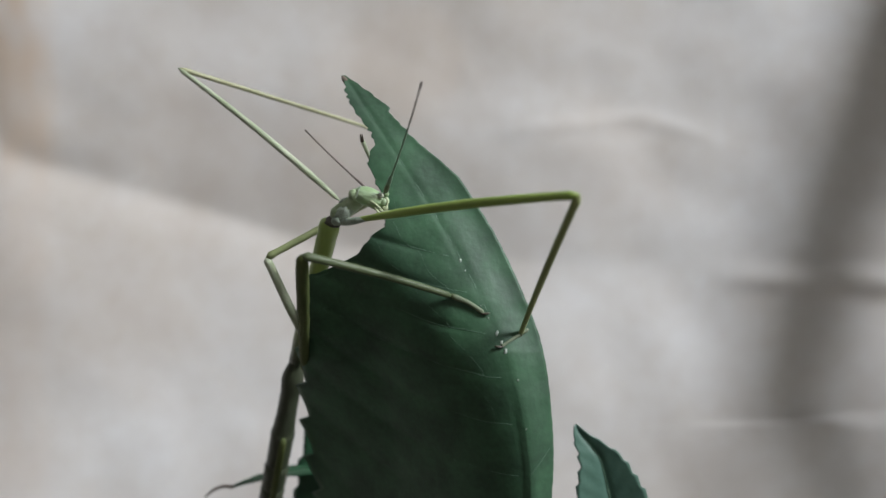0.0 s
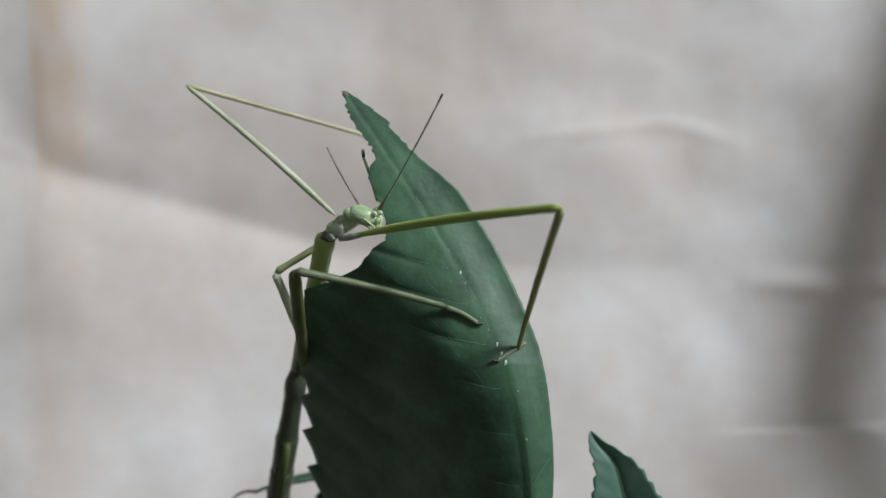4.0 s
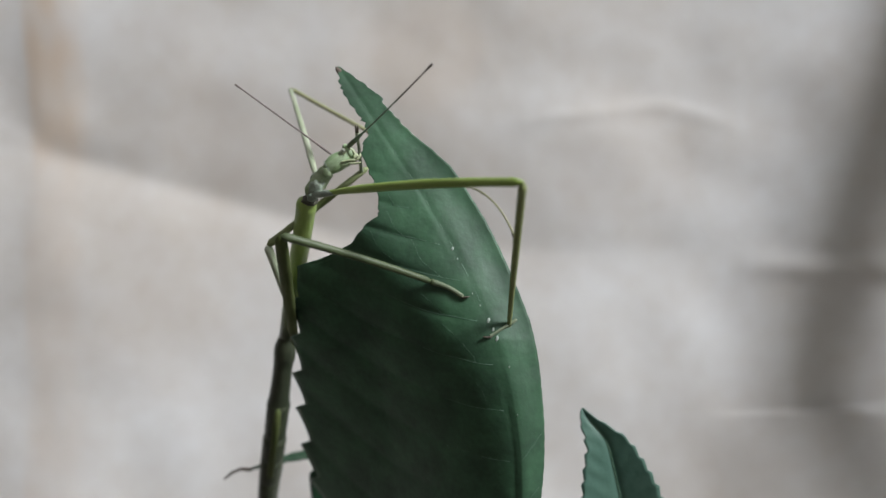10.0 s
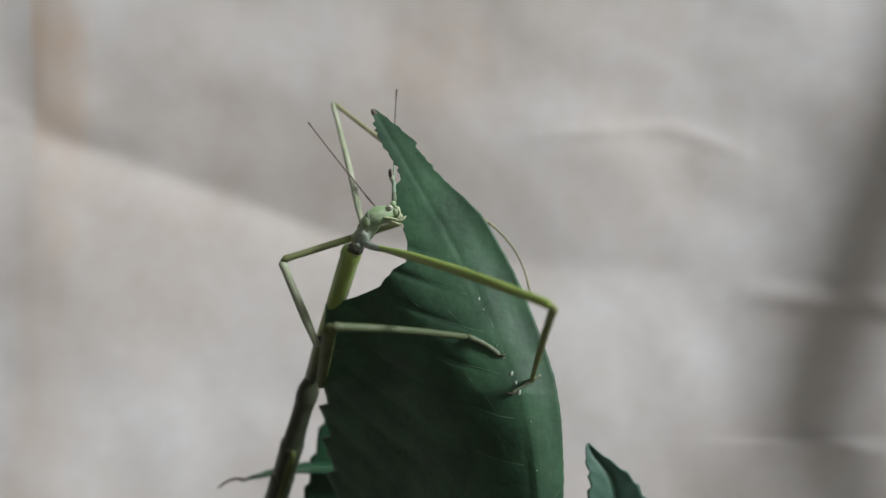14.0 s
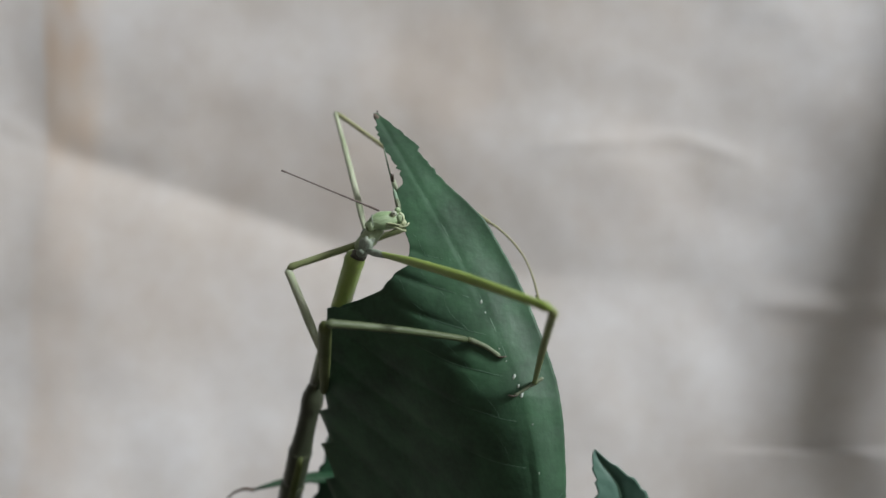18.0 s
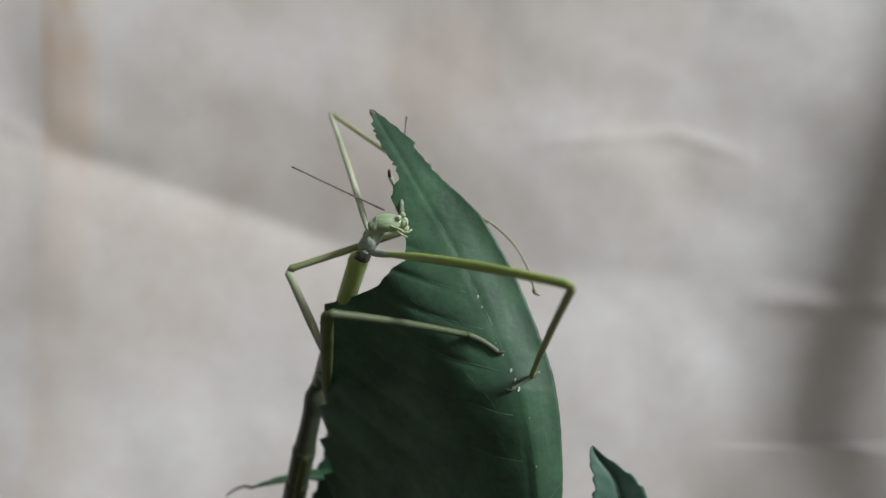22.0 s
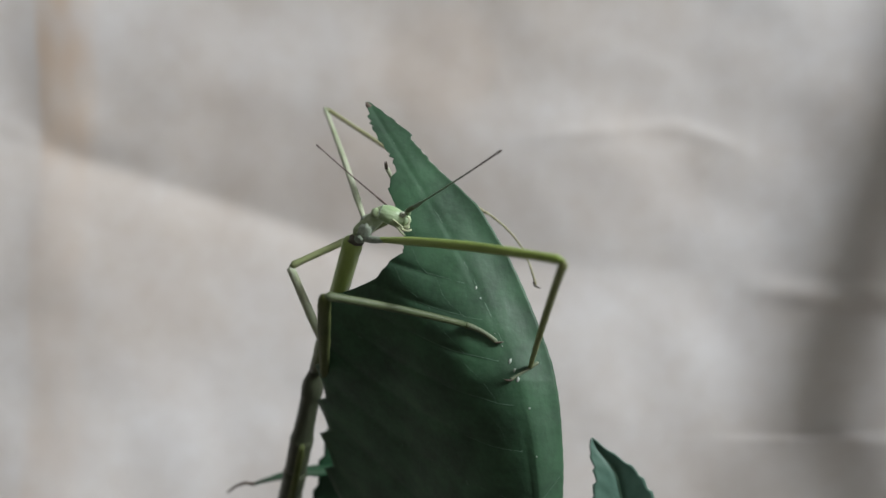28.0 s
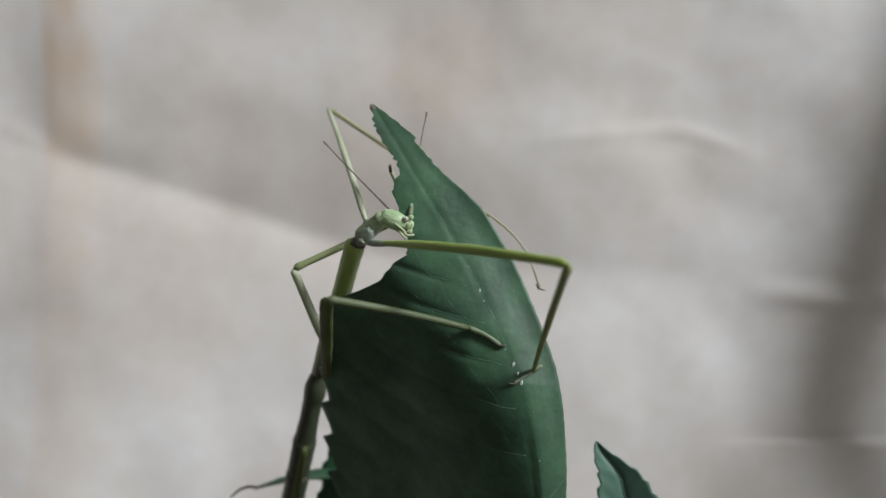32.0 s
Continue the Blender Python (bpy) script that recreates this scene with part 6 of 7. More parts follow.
    walk(far_mid_tibia, [
        (0, aim(-2.13, -6.5, 14.14, 12.2, -4.7, 21.57)), (0.5, aim(-2.24, -6.5, 13.73, 12.05, -4.7, 21.27)),
        (1, aim(-2.13, -6.5, 14.11, 12.4, -4.7, 21.25)), (1.5, aim(-1.99, -6.5, 14.28, 12.37, -4.7, 21.31)),
        (2, aim(-1.7, -6.5, 14, 12.27, -4.7, 21.11)), (2.5, aim(-1.4, -6.5, 13.34, 11.97, -4.7, 20.56)),
        (3, aim(-1.3, -6.5, 13.06, 11.98, -4.7, 20.36)), (3.5, aim(-1.18, -6.5, 13.36, 11.88, -4.7, 20.77)),
        (5.5, aim(-0.97, -6.5, 12.96, 12.21, -4.7, 21.02)), (6, aim(-0.83, -6.5, 13.34, 12.08, -4.7, 21.24)),
        (6.5, aim(-0.66, -6.5, 12.88, 12.08, -4.7, 21.34)), (7, aim(-0.74, -6.5, 12.56, 11.92, -4.7, 20.73)),
        (7.5, aim(-0.57, -6.5, 12.47, 11.9, -4.7, 20.76)), (8, aim(-0.43, -6.5, 12.46, 12.18, -4.7, 20.7)),
        (8.5, aim(-0.55, -6.5, 11.84, 11.67, -4.7, 20.32)), (9, aim(-0.47, -6.5, 12.08, 11.78, -4.7, 20.59)),
        (9.5, aim(-0.5, -6.5, 12.03, 11.19, -4.7, 20.71)), (10, aim(-0.65, -6.5, 12.23, 11.05, -4.7, 21.01)),
        (10.5, aim(-0.57, -6.5, 13.06, 10.93, -4.7, 21.3)), (11, aim(-1.41, -6.5, 12.84, 11.04, -4.7, 20.17)),
        (11.5, aim(-3.56, -4.06, 14.84, 11.52, -4.7, 20.57)), (12, aim(-3.95, -3.74, 15.89, 12, -4.7, 20.97)),
        (12.5, aim(-3.7, -3.39, 15.8, 11.87, -4.7, 20.9)), (13, aim(-3.74, -3, 16.06, 11.83, -4.7, 20.94)),
        (13.5, aim(-3.55, -3.61, 15.59, 12.01, -4.7, 20.82)), (14, aim(-3.56, -3.67, 15.74, 12.02, -4.7, 21.1)),
        (14.5, aim(-3.4, -3.15, 15.57, 11.86, -4.7, 20.81)), (16.5, aim(-3.13, -3.26, 15.37, 11.97, -4.7, 20.89)),
        (17, aim(-3.28, -3.99, 15.28, 12.08, -4.7, 20.84)), (17.5, aim(-3.09, -3.58, 15.43, 12.09, -4.7, 21.06)),
        (18, aim(-3.21, -3.77, 15.59, 12.22, -4.7, 21.05)), (18.5, aim(-3.28, -3.99, 15.68, 12.38, -4.7, 21.03)),
        (19, aim(-3.27, -4, 15.58, 12.39, -4.7, 20.92)), (19.5, aim(-3.21, -4.17, 15.67, 12.63, -4.7, 20.88)),
        (20, aim(-3.32, -3.88, 15.68, 12.35, -4.7, 20.93)), (20.5, aim(-3.34, -4.19, 15.26, 12.18, -4.7, 20.7)),
        (21, aim(-3.23, -4.14, 15.47, 12.39, -4.7, 20.88)), (21.5, aim(-3.28, -4.22, 15.1, 12, -4.7, 20.8)),
        (22, aim(-3.36, -4.46, 15.37, 12.45, -4.7, 20.78)), (22.5, aim(-3.12, -4.51, 15.34, 12.44, -4.7, 21.07)),
        (23, aim(-3.08, -4.55, 15.28, 12.39, -4.7, 21.1)), (23.5, aim(-3.2, -4.58, 15.35, 12.42, -4.7, 21.16)),
        (24, aim(-3.2, -4.98, 14.94, 12.16, -4.7, 21.04)), (24.5, aim(-3.22, -4.89, 14.94, 12.24, -4.7, 20.8)),
        (25, aim(-3.05, -5.2, 14.82, 12.17, -4.7, 21.03)), (25.5, aim(-2.92, -5.35, 14.77, 12.33, -4.7, 20.97)),
        (27.5, aim(-2.48, -5.61, 14.77, 12.4, -4.7, 21.32)), (28, aim(-2.12, -6.46, 14.34, 12.29, -4.7, 21.11)),
        (28.5, aim(-2.23, -6, 14.59, 12.4, -4.7, 21.24)), (29, aim(-1.99, -6.5, 14.19, 12.19, -4.7, 20.94)),
        (32, aim(-1.99, -6.5, 14.19, 12.19, -4.7, 20.94)),
    ])
    walk(far_front_tarsus, [
        (0, aim(17.91, 9.71, 23.45, 12.42, 15.5, 31.63)), (0.5, aim(16.84, 9.71, 23.1, 11.26, 15.5, 31.2)),
        (1, aim(16.74, 9.71, 23.46, 11.11, 15.5, 31.45)), (1.5, aim(17.36, 9.47, 23.96, 11.73, 15.5, 31.86)),
        (2, aim(18.29, 9.35, 24.26, 12.66, 15.5, 32.07)), (2.5, aim(18.54, 9.35, 23.7, 12.82, 15.4, 31.42)),
        (3, aim(18.51, 8.26, 23.23, 12.78, 14.49, 30.81)), (3.5, aim(18.01, 9.23, 23.41, 12.2, 15.5, 30.94)),
        (5.5, aim(26.87, 9.71, 25.02, 20.12, 2.74, 31.01)), (6, aim(27.49, 5.73, 25.14, 20.42, 11.08, 32.3)),
        (6.5, aim(27.57, 7.78, 24.5, 20.14, 12.79, 31.57)), (7, aim(28.39, 6.21, 22.5, 21.5, -1.48, 27.26)),
        (7.5, aim(30.79, 1.87, 17.35, 23.19, -1.99, 24.91)), (8, aim(31.63, 3.92, 13.18, 25.14, 0.32, 21.84)),
        (8.5, aim(30.82, 8.99, 12.79, 24.01, 9.67, 22.13)), (9, aim(30.21, 4.53, 11.71, 23.72, 0.83, 20.31)),
        (9.5, aim(30.51, 7.9, 11.92, 23.82, 3.14, 19.82)), (10, aim(30.09, -2.59, 12.31, 24.24, 4.14, 19.43)),
        (10.5, aim(30.11, -1.26, 11.44, 24.85, 5.65, 18.78)), (11, aim(30.18, 6.09, 10.26, 23.17, 1.63, 18.03)),
        (11.5, aim(27.52, 4.16, 11.79, 21.5, -1.28, 19.78)), (12, aim(27.25, 0.91, 11.4, 21.27, -2.49, 20.5)),
        (12.5, aim(27.85, 1.75, 12.56, 22.03, -2.69, 21.27)), (13, aim(27.85, -0.18, 12.27, 22.05, -2.89, 21.7)),
        (13.5, aim(29.69, 2.47, 10.94, 23.86, 0.63, 20.55)), (14, aim(28.21, 1.39, 11.58, 22.43, -1.48, 20.95)),
        (14.5, aim(28.25, 1.87, 11.63, 22.56, -1.69, 20.86)), (16.5, aim(27.9, -0.18, 11.89, 22.05, -2.49, 21.38)),
        (17, aim(27.73, -0.54, 12.21, 21.77, -2.89, 21.6)), (17.5, aim(28.53, 0.06, 12.2, 22.48, -2.19, 21.58)),
        (18, aim(28.7, 0.06, 12.07, 22.6, -1.89, 21.48)), (18.5, aim(29.02, 0.42, 12.26, 22.81, -1.48, 21.64)),
        (19, aim(28.25, -0.54, 12.51, 21.99, -2.49, 21.83)), (19.5, aim(28.55, -0.18, 12.51, 22.27, -2.49, 21.75)),
        (20, aim(28.08, -0.18, 13.04, 21.76, -2.89, 22.1)), (20.5, aim(28.46, 0.3, 12.63, 22.1, -2.49, 21.65)),
        (21, aim(28.16, 0.3, 13.06, 21.79, -2.79, 21.97)), (21.5, aim(28.79, 1.27, 12.26, 22.41, -1.48, 21.3)),
        (22, aim(28.1, 0.06, 12.68, 21.77, -2.59, 21.75)), (22.5, aim(28.63, 0.67, 12.6, 22.29, -1.89, 21.74)),
        (23, aim(28.65, 0.55, 12.45, 22.34, -1.79, 21.66)), (23.5, aim(28.26, 0.18, 12.86, 21.93, -2.29, 22.02)),
        (24, aim(28.43, 0.18, 12.27, 22.08, -1.89, 21.49)), (24.5, aim(27.85, -0.54, 12.71, 21.49, -2.89, 21.86)),
        (25, aim(28.24, -0.18, 12.44, 21.9, -2.29, 21.65)), (25.5, aim(28.23, -0.18, 12.4, 21.85, -2.39, 21.6)),
        (27.5, aim(28.51, 0.06, 12.27, 22.01, -1.99, 21.42)), (28, aim(28.66, -0.3, 11.73, 22.2, -1.59, 21.02)),
        (28.5, aim(28.52, -0.78, 12.07, 22.03, -1.99, 21.34)), (29, aim(28.69, -0.54, 11.63, 22.14, -1.79, 20.88)),
        (32, aim(28.69, -0.54, 11.63, 22.14, -1.79, 20.88)),
    ])
    walk(far_mid_tarsus, [
        (0, aim(9.98, -11.31, 27.34, 12.2, -4.7, 21.57)), (0.5, aim(9.81, -11.29, 27.19, 12.05, -4.7, 21.27)),
        (1, aim(10.01, -11.26, 27.36, 12.4, -4.7, 21.25)), (1.5, aim(10.2, -11.23, 27.6, 12.37, -4.7, 21.31)),
        (2, aim(10.41, -11.25, 27.34, 12.27, -4.7, 21.11)), (2.5, aim(10.56, -11.23, 26.79, 11.97, -4.7, 20.56)),
        (3, aim(10.67, -11.23, 26.58, 11.98, -4.7, 20.36)), (3.5, aim(10.69, -11.25, 26.85, 11.88, -4.7, 20.77)),
        (5.5, aim(10.85, -11.26, 26.49, 12.21, -4.7, 21.02)), (6, aim(10.57, -11.25, 27.23, 12.08, -4.7, 21.24)),
        (6.5, aim(10.96, -11.29, 26.69, 12.08, -4.7, 21.34)), (7, aim(10.86, -11.2, 26.39, 11.92, -4.7, 20.73)),
        (7.5, aim(11.19, -11.2, 26.12, 11.9, -4.7, 20.76)), (8, aim(11.3, -11.19, 26.09, 12.18, -4.7, 20.7)),
        (8.5, aim(11.15, -11.2, 25.65, 11.67, -4.7, 20.32)), (9, aim(11.16, -11.16, 26.05, 11.78, -4.7, 20.59)),
        (9.5, aim(11.21, -11.16, 25.56, 11.19, -4.7, 20.71)), (10, aim(11.34, -11.16, 25.31, 11.05, -4.7, 21.01)),
        (10.5, aim(11.27, -11.16, 25.26, 10.93, -4.7, 21.3)), (11, aim(10.69, -10.29, 24.47, 11.04, -4.7, 20.17)),
        (11.5, aim(9.56, -9.84, 25.6, 11.52, -4.7, 20.57)), (12, aim(9.57, -9.74, 26.28, 12, -4.7, 20.97)),
        (12.5, aim(10.17, -9.74, 26.2, 11.87, -4.7, 20.9)), (13, aim(9.74, -9.74, 26.61, 11.83, -4.7, 20.94)),
        (13.5, aim(9.99, -9.74, 26.3, 12.01, -4.7, 20.82)), (14, aim(10.05, -9.74, 26.32, 12.02, -4.7, 21.1)),
        (14.5, aim(10.28, -9.74, 26.18, 11.86, -4.7, 20.81)), (16.5, aim(10.15, -9.74, 26.48, 11.97, -4.7, 20.89)),
        (17, aim(9.88, -9.74, 26.46, 12.08, -4.7, 20.84)), (17.5, aim(10.19, -9.74, 26.54, 12.09, -4.7, 21.06)),
        (18, aim(10.19, -9.74, 26.43, 12.22, -4.7, 21.05)), (18.5, aim(10.04, -9.74, 26.77, 12.38, -4.7, 21.03)),
        (19, aim(9.8, -9.74, 26.95, 12.39, -4.7, 20.92)), (19.5, aim(10.05, -9.74, 26.9, 12.63, -4.7, 20.88)),
        (20, aim(9.64, -9.74, 27.22, 12.35, -4.7, 20.93)), (20.5, aim(9.69, -9.74, 26.46, 12.18, -4.7, 20.7)),
        (21, aim(9.65, -9.74, 27.13, 12.39, -4.7, 20.88)), (21.5, aim(9.72, -9.74, 26.59, 12, -4.7, 20.8)),
        (22, aim(9.6, -9.74, 26.93, 12.45, -4.7, 20.78)), (22.5, aim(9.72, -9.74, 27.1, 12.44, -4.7, 21.07)),
        (23, aim(9.78, -9.74, 26.75, 12.39, -4.7, 21.1)), (23.5, aim(9.51, -9.74, 26.98, 12.42, -4.7, 21.16)),
        (24, aim(9.56, -9.74, 26.39, 12.16, -4.7, 21.04)), (24.5, aim(9.46, -9.74, 26.71, 12.24, -4.7, 20.8)),
        (25, aim(9.72, -9.74, 26.37, 12.17, -4.7, 21.03)), (25.5, aim(9.77, -9.74, 26.45, 12.33, -4.7, 20.97)),
        (27.5, aim(9.93, -9.74, 26.51, 12.4, -4.7, 21.32)), (28, aim(9.92, -9.74, 26.18, 12.29, -4.7, 21.11)),
        (28.5, aim(10, -9.74, 26.62, 12.4, -4.7, 21.24)), (29, aim(10.12, -9.74, 25.99, 12.19, -4.7, 20.94)),
        (32, aim(10.12, -9.74, 25.99, 12.19, -4.7, 20.94)),
    ])
    walk(near_antenna, [
        (0, aim(12.54, -12.52, 21.26, 15.94, -22.9, 29.36)), (0.5, aim(12.29, -12.52, 21.12, 15.18, -22.74, 29.62)),
        (1, aim(12.72, -12.52, 20.83, 18.38, -23.11, 27.21)), (1.5, aim(12.58, -12.52, 21.33, 17.49, -22.93, 28.58)),
        (2, aim(12.58, -12.52, 20.92, 17.89, -23.03, 27.72)), (2.5, aim(12.51, -12.52, 20.36, 17.93, -22.68, 27.59)),
        (3, aim(12.47, -12.52, 19.9, 21.1, -21.98, 24.49)), (3.5, aim(12.37, -12.52, 20.22, 17.29, -22.57, 27.96)),
        (5.5, aim(12.67, -10.82, 19.75, 19.09, -3.94, 29.57)), (6, aim(12.4, -10.82, 20.15, 22.21, -4.38, 27.02)),
        (6.5, aim(12.67, -10.82, 19.93, 19.62, -3.94, 29.39)), (7, aim(12.61, -10.82, 19.49, 16.33, -4.65, 31.02)),
        (7.5, aim(12.55, -10.82, 19.47, 15.46, -4.31, 31.05)), (8, aim(12.79, -10.82, 18.48, 16.74, -4.97, 30.1)),
        (8.5, aim(13.1, -10.82, 18.1, 15.57, -5.53, 30.38)), (9, aim(13.2, -10.82, 18.32, 15.85, -5.26, 30.45)),
        (9.5, aim(11.36, -10.82, 22.3, 10.75, -6.09, 35.03)), (10, aim(10.53, -12.52, 23.43, 18.74, -21.88, 28.9)),
        (10.5, aim(10.61, -12.52, 23.26, 17.12, -22.4, 29.97)), (11, aim(10.77, -12.52, 22.06, 12.88, -23.38, 29.96)),
        (11.5, aim(9.92, -12.52, 22.76, 11.92, -24.2, 29.44)), (12, aim(10.38, -12.52, 23.26, 17.74, -23.12, 27.55)),
        (12.5, aim(10.64, -12.52, 23.13, 16.71, -22.4, 30.24)), (13, aim(10.66, -10.82, 23.15, 11.62, -3.25, 34.4)),
        (13.5, aim(10.49, -10.82, 22.91, 10.44, -3.96, 34.65)), (14, aim(10.64, -10.82, 23.12, 10.32, -4.02, 34.89)),
        (14.5, aim(10.9, -10.82, 22.92, 10.49, -3.62, 34.45)), (16.5, aim(11.11, -10.82, 22.85, 12.26, -3.02, 33.93)),
        (17, aim(10.99, -10.82, 22.89, 9.24, -3.48, 34.2)), (17.5, aim(11.03, -10.82, 23.07, 10.44, -3.18, 34.3)),
        (18, aim(11.05, -10.82, 23.05, 8.15, -2.73, 33.59)), (18.5, aim(11.21, -10.82, 23.25, 11.24, -3.29, 34.58)),
        (19, aim(11.07, -10.82, 23.07, 10.39, -4.04, 34.84)), (19.5, aim(11.37, -10.82, 23, 12.54, -3.88, 34.63)),
        (20, aim(11.31, -10.82, 23.23, 11.17, -3.61, 34.76)), (20.5, aim(10.81, -10.82, 22.78, 10.43, -2.58, 33.59)),
        (21, aim(10.91, -10.82, 23.04, 10.67, -2.78, 34.01)), (21.5, aim(11.04, -10.82, 22.48, 10.63, -2.47, 33.21)),
        (22, aim(11.16, -10.82, 22.44, 11.13, -2.28, 33.02)), (22.5, aim(11.91, -10.82, 22.51, 11.79, -2.47, 33.25)),
        (23, aim(12.09, -10.82, 21.96, 13.44, -3.45, 33.31)), (23.5, aim(11.89, -10.82, 22, 13.74, -3.29, 33.17)),
        (24, aim(11.87, -10.82, 21.52, 14.74, -2.7, 32.04)), (24.5, aim(11.94, -10.82, 21.56, 15.2, -3.81, 32.74)),
        (25, aim(12.14, -10.82, 21.32, 16.11, -4, 32.4)), (25.5, aim(12.3, -10.82, 21.31, 20.8, -3.26, 28.76)),
        (27.5, aim(12.49, -10.82, 21.33, 15.36, -3.26, 32.27)), (28, aim(12.56, -12.52, 20.93, 20.73, -22.34, 25.6)),
        (28.5, aim(12.59, -10.82, 21.24, 13.43, -3.47, 32.65)), (29, aim(12.53, -10.82, 20.59, 13.92, -3.13, 31.72)),
        (32, aim(12.53, -10.82, 20.59, 13.92, -3.13, 31.72)),
    ])
    walk(far_antenna, [
        (0, aim(10.16, -11.4, 21.95, 2.61, -3.22, 29.76)), (0.5, aim(9.9, -11.4, 21.81, 2.02, -3.13, 29.19)),
        (1, aim(10.34, -11.4, 21.52, 3.06, -2.86, 29.2)), (1.5, aim(10.19, -11.4, 22.02, 2.58, -2.96, 29.49)),
        (2, aim(10.19, -11.4, 21.62, 3.62, -2.41, 29.43)), (2.5, aim(10.13, -11.4, 21.05, 3.33, -2.37, 28.61)),
        (3, aim(10.09, -11.4, 20.59, 4.46, -1.97, 28.61)), (3.5, aim(9.98, -11.4, 20.91, 4.86, -1.72, 28.98)),
        (5.5, aim(10.57, -11.4, 20.73, 6.72, -1.5, 29.23)), (6, aim(10.34, -11.4, 21.24, 6.61, -1.31, 29.56)),
        (6.5, aim(10.65, -11.4, 21.04, 6.8, -1.77, 29.84)), (7, aim(10.6, -11.4, 20.63, 6.86, -1.31, 28.95)),
        (7.5, aim(10.6, -11.4, 20.64, 7.07, -1.2, 28.92)), (8, aim(10.85, -11.4, 19.71, 7.7, -2.11, 29.13)),
        (8.5, aim(11.19, -11.4, 19.35, 7.38, -2.17, 28.58)), (9, aim(11.3, -11.4, 19.62, 7.78, -2.05, 28.84)),
        (9.5, aim(9.06, -11.4, 22.17, -0.69, -5.13, 29.28)), (10, aim(8.29, -11.4, 22.61, -2.41, -12.69, 30.91)),
        (10.5, aim(8.27, -11.4, 22.57, 0.38, -15.5, 33.06)), (11, aim(8.31, -11.4, 21.57, 5.14, -7, 34.04)),
        (11.5, aim(7.48, -11.4, 22.23, 1.44, -9.63, 34.28)), (12, aim(7.95, -11.4, 22.7, -1.14, -8.47, 32.38)),
        (12.5, aim(8.15, -11.4, 22.57, -0.48, -10.26, 33.02)), (13, aim(8.18, -11.4, 22.55, -0.54, -8.14, 32.47)),
        (13.5, aim(8.31, -11.4, 22.36, -0.7, -9.52, 32.38)), (14, aim(8.47, -11.4, 22.59, -0.01, -7.36, 32.43)),
        (14.5, aim(8.74, -11.4, 22.42, -0.16, -7.71, 32.02)), (16.5, aim(8.91, -11.4, 22.42, -1.06, -7.65, 30.88)),
        (17, aim(8.77, -11.4, 22.47, -0.84, -7.42, 31.23)), (17.5, aim(8.82, -11.4, 22.67, -1.6, -7.29, 30.38)),
        (18, aim(8.83, -11.4, 22.67, -3.33, -7.65, 27.46)), (18.5, aim(8.97, -11.4, 22.88, -3.54, -8.2, 27.16)),
        (19, aim(8.81, -11.4, 22.72, -4.03, -8.15, 25.79)), (19.5, aim(9.11, -11.4, 22.69, -3.62, -7.84, 25.89)),
        (20, aim(9.02, -11.4, 22.97, -3.69, -8.07, 26.46)), (20.5, aim(9.02, -11.4, 22.46, -3.12, -7.13, 26.86)),
        (21, aim(9.09, -11.4, 22.76, -2.62, -7, 28.11)), (21.5, aim(9.16, -11.4, 22.46, -2.15, -6.39, 28.11)),
        (22, aim(9.23, -11.4, 22.71, -2.46, -6.92, 28.02)), (22.5, aim(9.97, -11.4, 23.06, -1.85, -7.9, 28.8)),
        (23, aim(9.72, -11.4, 22.25, -1.03, -6.95, 29.29)), (23.5, aim(9.53, -11.4, 22.34, -1.27, -6.96, 29.32)),
        (24, aim(9.52, -11.4, 21.91, -0.83, -6.7, 29.37)), (24.5, aim(9.58, -11.4, 22.02, -1.44, -6.88, 28.59)),
        (25, aim(9.8, -11.4, 21.82, -0.56, -6.62, 29.22)), (25.5, aim(9.98, -11.4, 21.85, -0.38, -6.46, 29.14)),
        (27.5, aim(10.17, -11.4, 21.93, 0.5, -5.79, 29.68)), (28, aim(10.17, -11.4, 21.6, 1, -5.02, 29.35)),
        (28.5, aim(10.27, -11.4, 21.87, 1.05, -5.29, 29.79)), (29, aim(10.23, -11.4, 21.22, 1.61, -5.44, 29.89)),
        (32, aim(10.23, -11.4, 21.22, 1.61, -5.44, 29.89)),
    ])
